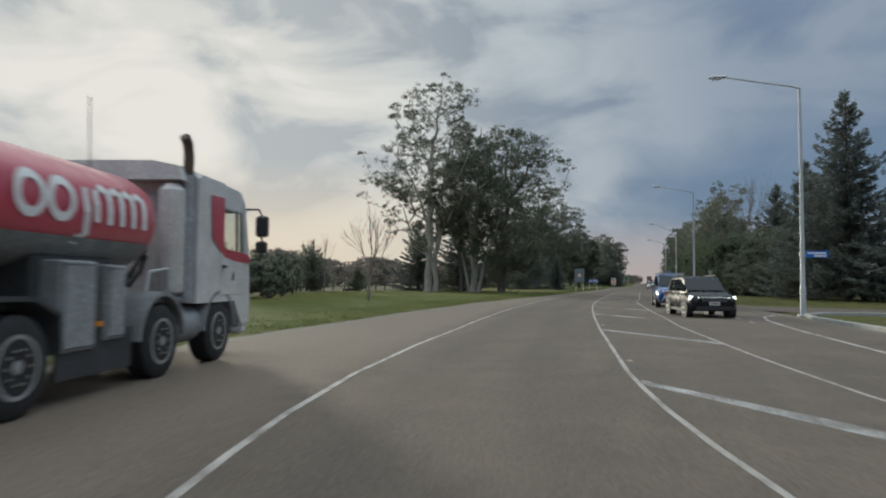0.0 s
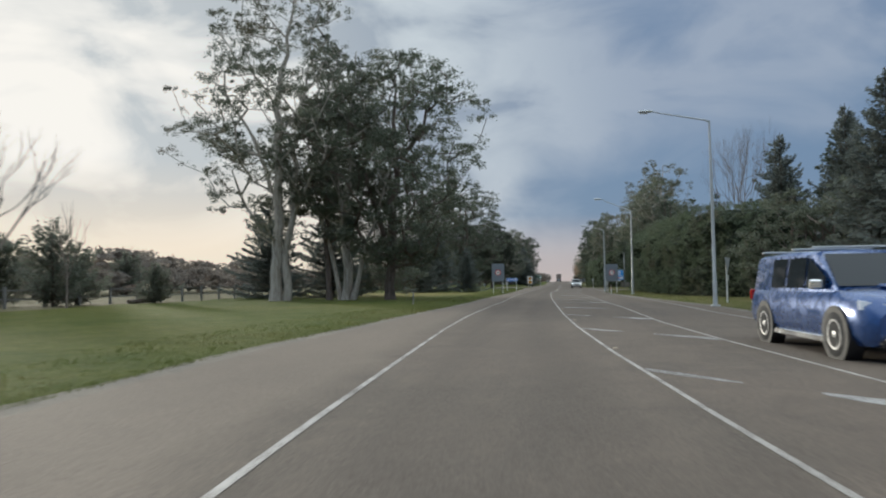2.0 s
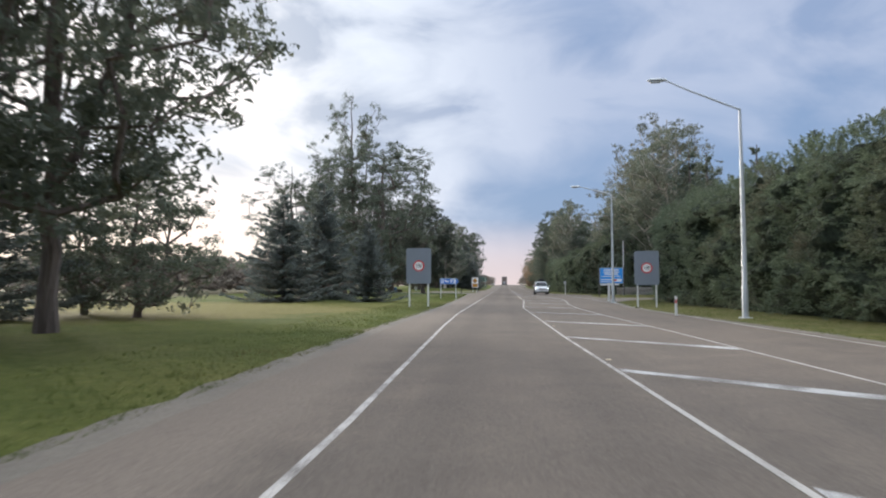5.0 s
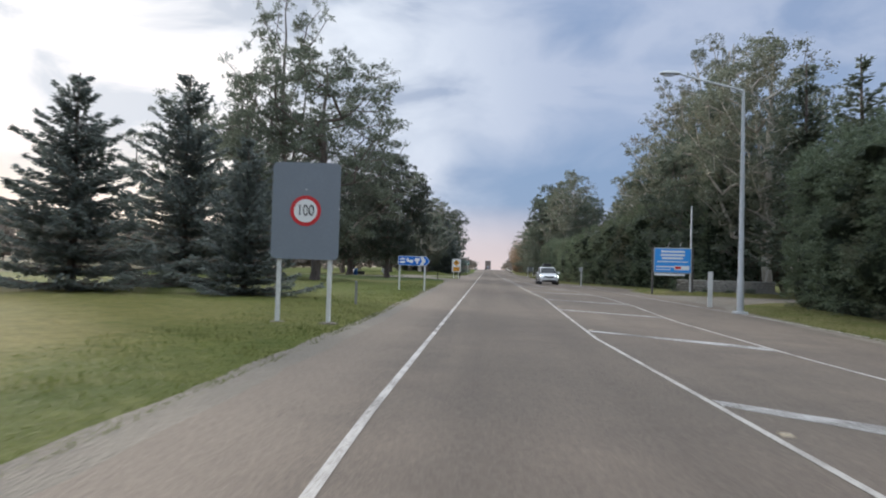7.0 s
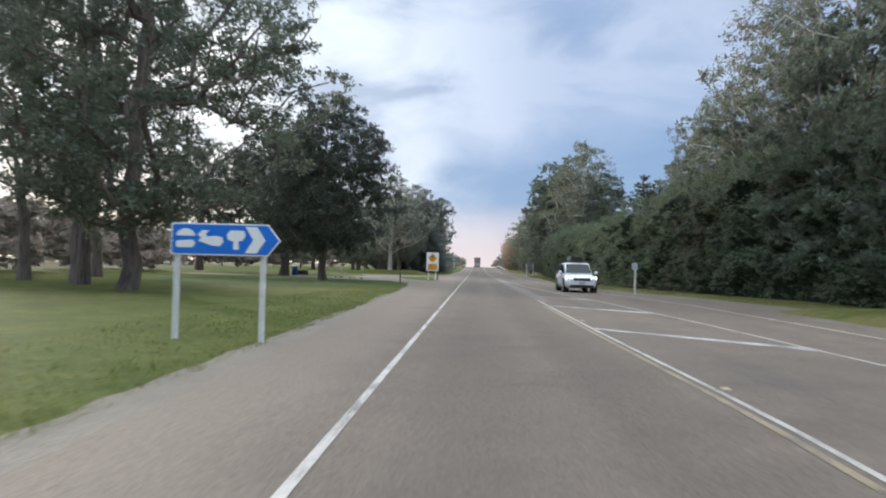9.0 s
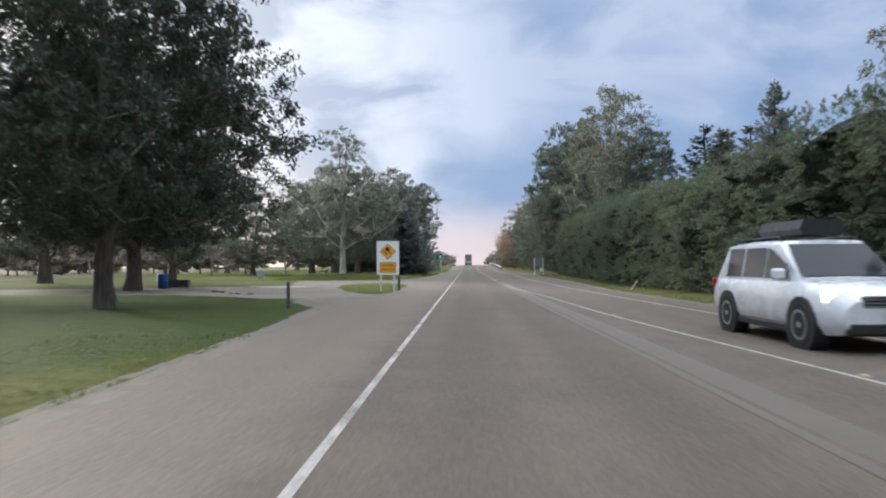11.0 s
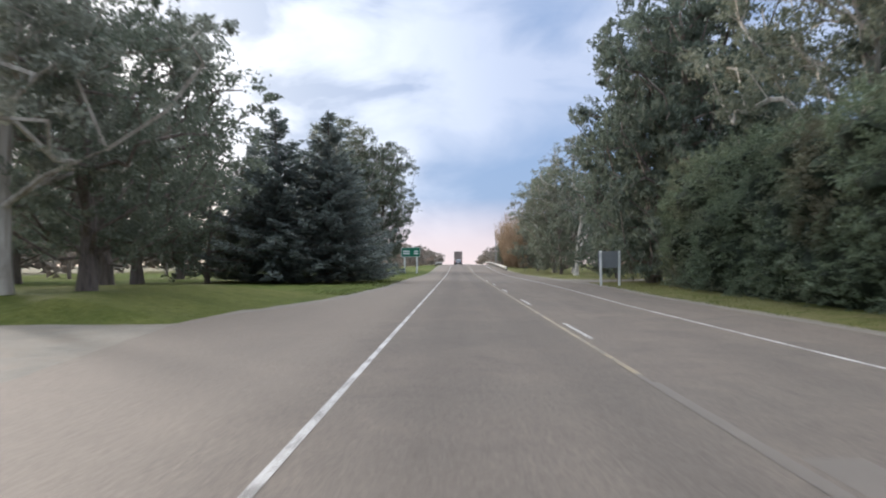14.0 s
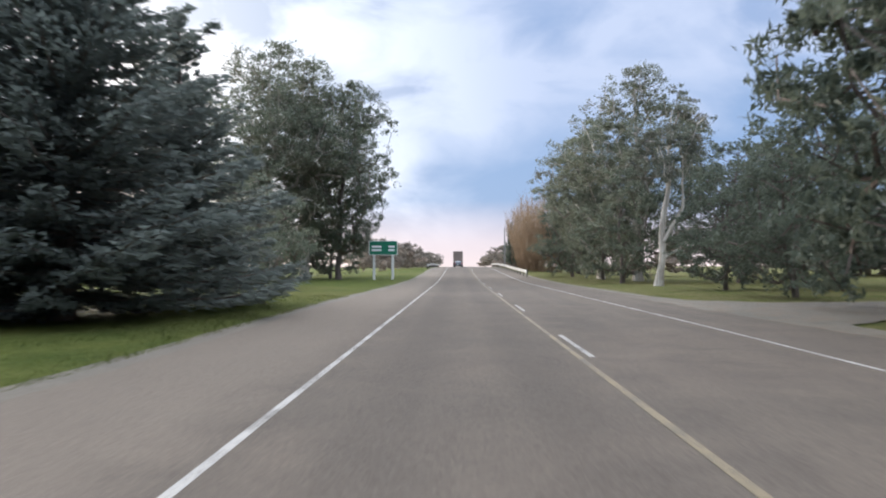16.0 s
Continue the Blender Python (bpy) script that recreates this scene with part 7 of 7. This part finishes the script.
def tanker():
    """A four-axle milk tanker; its origin is under the front axle."""
    root = thing("tanker_truck", "milk tanker truck with red tank and white cab, dusty grey lockers", "truck", pose(-2.10, 9.34, 0, 0, 0, 14.6) @ Matrix.Diagonal((1, 1, 0.96, 1)))
    R = 0.5
    # chassis
    for s in (1, -1):
        part("chassis_rail", Build().box(s * 0.42 - 0.05, s * 0.42 + 0.05, -8.2, 0.9, 0.75, 1.0, 0.015), M["truck_dark"], root)
    # cab: panels round an open interior, so that daylight shows through its windows
    turned = pose(0, 0, 0, 0, 0, 90)
    for s in (1, -1):
        lo, hi = (-1.245, -1.19) if s > 0 else (1.19, 1.245)
        side = Build(turned)
        side.plate([(-0.95, 0.98), (0.62, 0.98), (1.0, 0.56), (1.38, 0.56), (1.42, 1.0), (1.37, 1.82), (-0.95, 1.82)], lo, hi)
        side.plate([(-0.95, 1.82), (0.10, 1.82), (0.10, 2.97), (-0.80, 3.0), (-0.95, 2.93)], lo, hi)
        side.plate([(1.02, 1.82), (1.37, 1.82), (1.10, 2.76), (0.94, 2.76)], lo, hi)
        side.plate([(0.10, 2.56), (0.98, 2.56), (1.10, 2.76), (0.86, 2.94), (0.10, 2.97)], lo, hi)
        part("cab_side", side, M["truck_white"], root)
    part("cab_back", Build().box(-1.19, 1.19, -0.95, -0.90, 0.98, 2.97, 0.01), M["truck_white"], root)
    for x in (-0.62, 0.0, 0.62):
        part("back_panel", Build().box(x - 0.24, x + 0.24, -0.975, -0.951, 1.3, 2.7, 0.01), M["truck_white"], root)
    part("cab_roof", Build().loft([[(x, y, z) for y, z in ((-0.9, 2.96), (0.86, 2.93), (1.12, 2.72), (1.08, 2.68), (0.82, 2.87), (-0.9, 2.90))] for x in (-1.19, 1.19)]), M["truck_white"], root)
    part("cab_front", Build().loft([[(x, y, z) for y, z in ((1.40, 0.56), (1.43, 1.0), (1.39, 1.80), (1.33, 1.80), (1.36, 1.0), (1.34, 0.56))] for x in (-1.19, 1.19)]), M["truck_white"], root)
    part("cab_floor", Build().box(-1.19, 1.19, -0.9, 1.34, 0.98, 1.06), M["truck_dark"], root)
    for x in (-0.62, 0.62):
        seat = part("seat", Build().box(x - 0.28, x + 0.28, -0.45, 0.15, 1.06, 1.5, 0.05), M["plastic"], root)
        part("headrest", Build().box(x - 0.25, x + 0.25, -0.62, -0.44, 1.45, 2.2, 0.06), M["plastic"], seat)
    part("dashboard", Build().box(-1.15, 1.15, 0.95, 1.33, 1.35, 1.78, 0.05), M["plastic"], root)
    roof_cap = Build().loft([[(x, y, z) for x, z in ((1.14, 2.85), (1.08, 3.06), (0.7, 3.14), (-0.7, 3.14), (-1.08, 3.06), (-1.14, 2.85))] for y in (-1.35, 0.55)])
    part("roof_cap", roof_cap, M["truck_white"], root, "", True)
    part("sun_visor", Build().loft([[(-1.15, 1.2, 2.72), (-1.15, 1.46, 2.62), (-1.15, 1.48, 2.65), (-1.15, 1.2, 2.78)], [(1.15, 1.2, 2.72), (1.15, 1.46, 2.62), (1.15, 1.48, 2.65), (1.15, 1.2, 2.78)]]), M["glass"], root)
    part("windscreen", Build().put([(-1.1, 1.385, 1.8), (1.1, 1.385, 1.8), (1.08, 1.165, 2.68), (-1.08, 1.165, 2.68)], [(0, 1, 2, 3)]), M["clear_glass"], root).visible_shadow = False
    part("front_grille", Build().box(-0.8, 0.8, 1.38, 1.43, 0.95, 1.6, 0.02), M["truck_dark"], root)
    part("bumper", Build().box(-1.2, 1.2, 1.1, 1.45, 0.35, 0.85, 0.06), M["truck_white"], root)
    for s in (1, -1):
        x = s * 1.245
        door = part("door", Build().box(min(x, x + s * 0.012), max(x, x + s * 0.012), -0.05, 1.0, 1.1, 1.86, 0.004), M["truck_white"], root)
        part("door_stripe", Build().put([(x + s * 0.015, y, z) for y, z in ((-0.42, 2.02), (-0.5, 2.72), (0.08, 2.74), (0.09, 2.05), (0.14, 1.88), (1.02, 1.84), (1.34, 1.80), (1.36, 1.66), (0.6, 1.68), (0.1, 1.74))], [tuple(range(10))]), M["truck_red"], root, "red painted stripe")
        win = Build().put([(x + s * 0.02, y, z) for y, z in ((0.08, 1.85), (1.04, 1.85), (0.96, 2.58), (0.08, 2.58))], [(0, 1, 2, 3)])
        pane = part("door_window", win, M["clear_glass"], door)
        pane.visible_shadow = False
        part("window_frame", Build().tube([(x + s * 0.02, 0.66, 1.86), (x + s * 0.02, 0.62, 2.57)], 0.022, 6), M["truck_dark"], door)
        part("door_handle", Build().box(min(x, x + s * 0.05), max(x, x + s * 0.05), 0.0, 0.16, 1.55, 1.6, 0.008), M["truck_dark"], door)
        part("door_badge", Build().put([(x + s * 0.018, y, z) for y, z in ((0.42, 1.34), (0.56, 1.34), (0.56, 1.46), (0.50, 1.52))], [(0, 1, 2, 3)]), M["ink"], door)
        part("step", Build().box(min(s * 1.0, s * 1.22), max(s * 1.0, s * 1.22), 0.62, 1.1, 0.42, 0.5, 0.01), M["truck_panel"], root)
        part("mirror_arm", Build().tube([(s * 1.2, 1.12, 2.66), (s * 1.42, 1.34, 2.68), (s * 1.47, 1.36, 2.55), (s * 1.47, 1.36, 1.8), (s * 1.3, 1.25, 1.7)], 0.02, 8), M["truck_dark"], root)
        part("mirror", Build().box(s * 1.48 - 0.12, s * 1.48 + 0.12, 1.3, 1.4, 2.16, 2.56, 0.04), M["plastic"], root)
        part("small_mirror", Build().box(s * 1.47 - 0.11, s * 1.47 + 0.11, 1.3, 1.4, 1.86, 2.08, 0.04), M["plastic"], root)
        part("headlight", Build().box(s * 0.98 - 0.18, s * 0.98 + 0.18, 1.4, 1.47, 0.58, 0.82, 0.02), M["lamp_lens"], root)
        for y in (0.0, -2.0):
            guard = Build()
            n = 12
            ring = lambda r, xx: [(xx, y + r * math.cos(a), R + r * math.sin(a)) for a in [math.pi * (0.02 + 0.96 * k / n) for k in range(n + 1)]]
            o, i = ring(0.68, s * 1.25), ring(0.62, s * 1.25)
            o2, i2 = ring(0.68, s * 0.85), ring(0.62, s * 0.85)
            pts = o + i + o2 + i2
            m = n + 1
            fs = []
            for k in range(n):
                fs += [(k, k + 1, m + k + 1, m + k), (k, 2 * m + k, 2 * m + k + 1, k + 1), (m + k, m + k + 1, 3 * m + k + 1, 3 * m + k), (2 * m + k, 3 * m + k, 3 * m + k + 1, 2 * m + k + 1)]
            part("mudguard", guard.put(pts, fs), M["truck_panel"], root, "", True)
        for y in (0.0, -2.0, -4.9, -6.25):
            w = wheel(root, s * 1.07, y, R, 0.32, 10, 0, 0.25)
            for k in range(10):
                a = 2 * math.pi * k / 10
                part("wheel_nut", Build().lathe([(s * 1.14, 0.022), (s * 1.25, 0.018)], "x", 6, (0, y + 0.17 * math.cos(a), R + 0.17 * math.sin(a))), M["chrome"], w)
        rear = Build()
        n = 16
        prof2 = [(-4.28, 0.55), (-4.3, 0.95), (-4.7, 1.12), (-5.6, 1.14), (-6.5, 1.12), (-6.88, 0.95), (-6.9, 0.55)]
        rear.loft([[(s * 0.85, y, z), (s * 1.25, y, z), (s * 1.25, y, z + 0.05), (s * 0.85, y, z + 0.05)] for y, z in prof2])
        part("rear_mudguard", rear, M["truck_dark"], root, "", True)
        # lockers and skirts between the axles
        for ya, yb, z0, z1 in ((-3.42, -2.98, 0.62, 1.52), (-4.28, -3.62, 0.55, 1.55)):
            locker = part("locker", Build().box(s * 0.8 if s > 0 else -1.22, 1.22 if s > 0 else -0.8, ya, yb, z0, z1, 0.02), M["truck_panel"], root)
            xa = s * 1.225
            part("locker_door", Build().box(min(xa, xa + s * 0.02), max(xa, xa + s * 0.02), ya + 0.05, yb - 0.05, z0 + 0.05, z1 - 0.05, 0.008), M["truck_dusty"], locker)
            part("door_trim", Build().box(min(xa, xa + s * 0.026), max(xa, xa + s * 0.026), ya + 0.03, yb - 0.03, z1 - 0.05, z1 - 0.02, 0.004), M["truck_steel"], locker)
        part("side_skirt", Build().box(s * 1.16 - 0.02, s * 1.16 + 0.02, -4.25, -2.72, 0.25, 0.75, 0.01), M["truck_dark"], root)
        part("fuel_tank", Build().lathe([(-1.42, 0.25), (-1.38, 0.3), (-0.62, 0.3), (-0.58, 0.25)], "y", 20, (s * 0.9, 0, 0.66)), M["truck_steel"], root, "", True)
    # air cleaner and exhaust stack behind the cab, on the right
    part("air_cleaner", Build().lathe([(1.15, 0.16), (1.2, 0.19), (2.7, 0.19), (2.8, 0.1)], "z", 18, (0.95, -1.2, 0)), M["truck_white"], root, "", True)
    part("exhaust_shield", Build().tube([(1.12, -1.02, 1.0), (1.12, -1.02, 2.95)], 0.11, 14), M["truck_steel"], root, "", True)
    part("exhaust_pipe", Build().tube([(1.12, -1.05, 2.6), (1.12, -1.05, 3.26), (1.12, -1.09, 3.42), (1.12, -1.2, 3.52)], 0.075, 14), M["exhaust_rust"], root, "", True)
    part("stack_bracket", Build().box(0.9, 1.14, -1.04, -0.98, 3.02, 3.1, 0.01), M["truck_dark"], root)
    for k, (ya, za) in enumerate(((-1.3, 1.25), (-1.42, 1.35), (-1.55, 1.2))):
        part("air_hose", Build().tube([(0.5, -1.05, 1.7 + 0.1 * k), (0.55, ya, za + 0.2), (0.55, ya - 0.3, za), (0.5, -2.2, 1.5)], 0.03, 8), M["rubber"], root, "", True)
    part("catwalk", Build().box(-1.1, 1.1, -2.1, -1.1, 1.02, 1.08, 0.01), M["truck_panel"], root)
    part("grab_rail", Build().tube([(1.0, -1.4, 1.1), (1.05, -1.55, 1.5), (1.0, -1.95, 1.45), (1.0, -2.1, 1.1)], 0.03, 8), M["galv"], root, "", True)
    # tank: oval section with domed ends, red above and steel below
    def oval(a, b, n=36):
        return [(a * math.copysign(abs(math.cos(t)) ** 0.8, math.cos(t)), b * math.copysign(abs(math.sin(t)) ** 0.8, math.sin(t))) for t in [2 * math.pi * k / n for k in range(n)]]
    rows = [(-1.93, 0.55), (-1.98, 0.82), (-2.10, 0.96), (-2.3, 1.0), (-8.2, 1.0), (-8.4, 0.95), (-8.5, 0.7)]
    tank = Build().loft([[(x * k, y, 2.12 + z * k) for x, z in oval(1.18, 0.72)] for y, k in rows])
    part("tank", tank, M["truck_red"], root, "glossy red tank", True)
    apron = Build().loft([[(x * 1.012, y, 2.12 + z * 1.012) for x, z in oval(1.18, 0.72) if z < -0.28] for y in (-2.27, -8.2)], closed=False)
    part("tank_apron", apron, M["truck_dusty"], root, "dusty grey lower tank", True)
    # the lettering on the tank is drawn as plain white shapes
    def onto(s, yy, z):
        t = max(-1, min(1, (z - 2.12) / 0.72))
        return (s * (1.18 * (1 - abs(t) ** 2.5) ** (1 / 2.5) + 0.014), yy, z)

    def stroke(s, path, w):
        """A broad brush stroke laid on the tank's side along (y, z) points."""
        b = Build()
        pts = [Vector(p) for p in path]
        rows = []
        for i, p in enumerate(pts):
            d = (pts[min(i + 1, len(pts) - 1)] - pts[max(i - 1, 0)]).normalized()
            n = Vector((-d.y, d.x)) * w / 2
            rows.append((onto(s, p.x + n.x, p.y + n.y), onto(s, p.x - n.x, p.y - n.y)))
        for (a0, a1), (b0, b1) in zip(rows, rows[1:]):
            b.put([a0, a1, b1, b0], [(0, 1, 2, 3)])
        part("tank_mark", b, M["sign_white"], root, "plain white shape of the painted mark")

    for s in (1, -1):
        y = -2.50
        for kind in "lnnnhog":
            if kind in "ln":
                stroke(s, [(y, 1.99), (y - 0.01, 2.14), (y - 0.02, 2.28), (y - 0.03, 2.40)], 0.11)
                stroke(s, [(y - 0.02, 2.36), (y - 0.13, 2.42), (y - 0.22, 2.38)], 0.09)
                y -= 0.27
            elif kind == "h":
                stroke(s, [(y + 0.0, 2.0), (y - 0.02, 2.2), (y - 0.03, 2.38)], 0.11)
                stroke(s, [(y - 0.22, 2.38), (y - 0.2, 2.1), (y - 0.18, 1.86), (y - 0.26, 1.78), (y - 0.36, 1.80)], 0.11)
                y -= 0.44
            else:
                ring = [(y - 0.22 + 0.2 * math.cos(a), 2.2 + 0.2 * math.sin(a)) for a in [2 * math.pi * j / 14 for j in range(15)]]
                stroke(s, ring, 0.1)
                y -= 0.5
    part("tank_walkway", Build().box(-0.3, 0.3, -8.0, -2.8, 2.84, 2.88, 0.01), M["truck_panel"], root)
    part("aerial", Build().tube([(0.6, -2.75, 2.7), (0.6, -2.8, 3.7)], 0.008, 5), M["truck_dark"], root)
    part("pump_bay", Build().box(-1.0, 1.0, -4.4, -2.9, 1.0, 1.6, 0.03), M["truck_dark"], root)
    for s in (1, -1):
        part("marker_lamp", Build().box(s * 1.19 - 0.02, s * 1.19 + 0.02, -3.55, -3.45, 0.8, 0.86), M["lamp_amber"], root)


tanker()


def box_truck():
    root = thing("box_truck", "brown-grey box trailer truck seen from behind far down the road", "truck", pose(-1.75, 412.0, rise(412)))
    part("box_body", Build().box(-1.25, 1.25, 0, 11, 1.05, 4.1, 0.04), M["truck_box"], root)
    for s in (1, -1):
        part("rear_door", Build().box(s * 0.62 - 0.58, s * 0.62 + 0.58, -0.03, -0.002, 1.15, 3.98, 0.01), M["truck_box"], root)
        part("tail_light", Build().box(s * 1.05 - 0.12, s * 1.05 + 0.12, -0.06, 0.02, 0.85, 1.0, 0.01), M["lamp_red"], root)
        for y in (1.2, 2.5, 9.0):
            wheel(root, s * 1.0, y, 0.5, 0.5, 8)
        part("mudflap", Build().box(s * 1.0 - 0.28, s * 1.0 + 0.28, 0.4, 0.43, 0.25, 0.95), M["rubber"], root)
    part("bumper_bar", Build().box(-1.2, 1.2, -0.02, 0.1, 0.5, 0.62, 0.02), M["truck_dark"], root)
    part("cab", Build().box(-1.2, 1.2, 11.3, 13.2, 0.6, 3.3, 0.12), M["truck_white"], root)
    part("chassis", Build().box(-0.5, 0.5, 0.2, 12.5, 0.7, 1.04), M["truck_dark"], root)


box_truck()
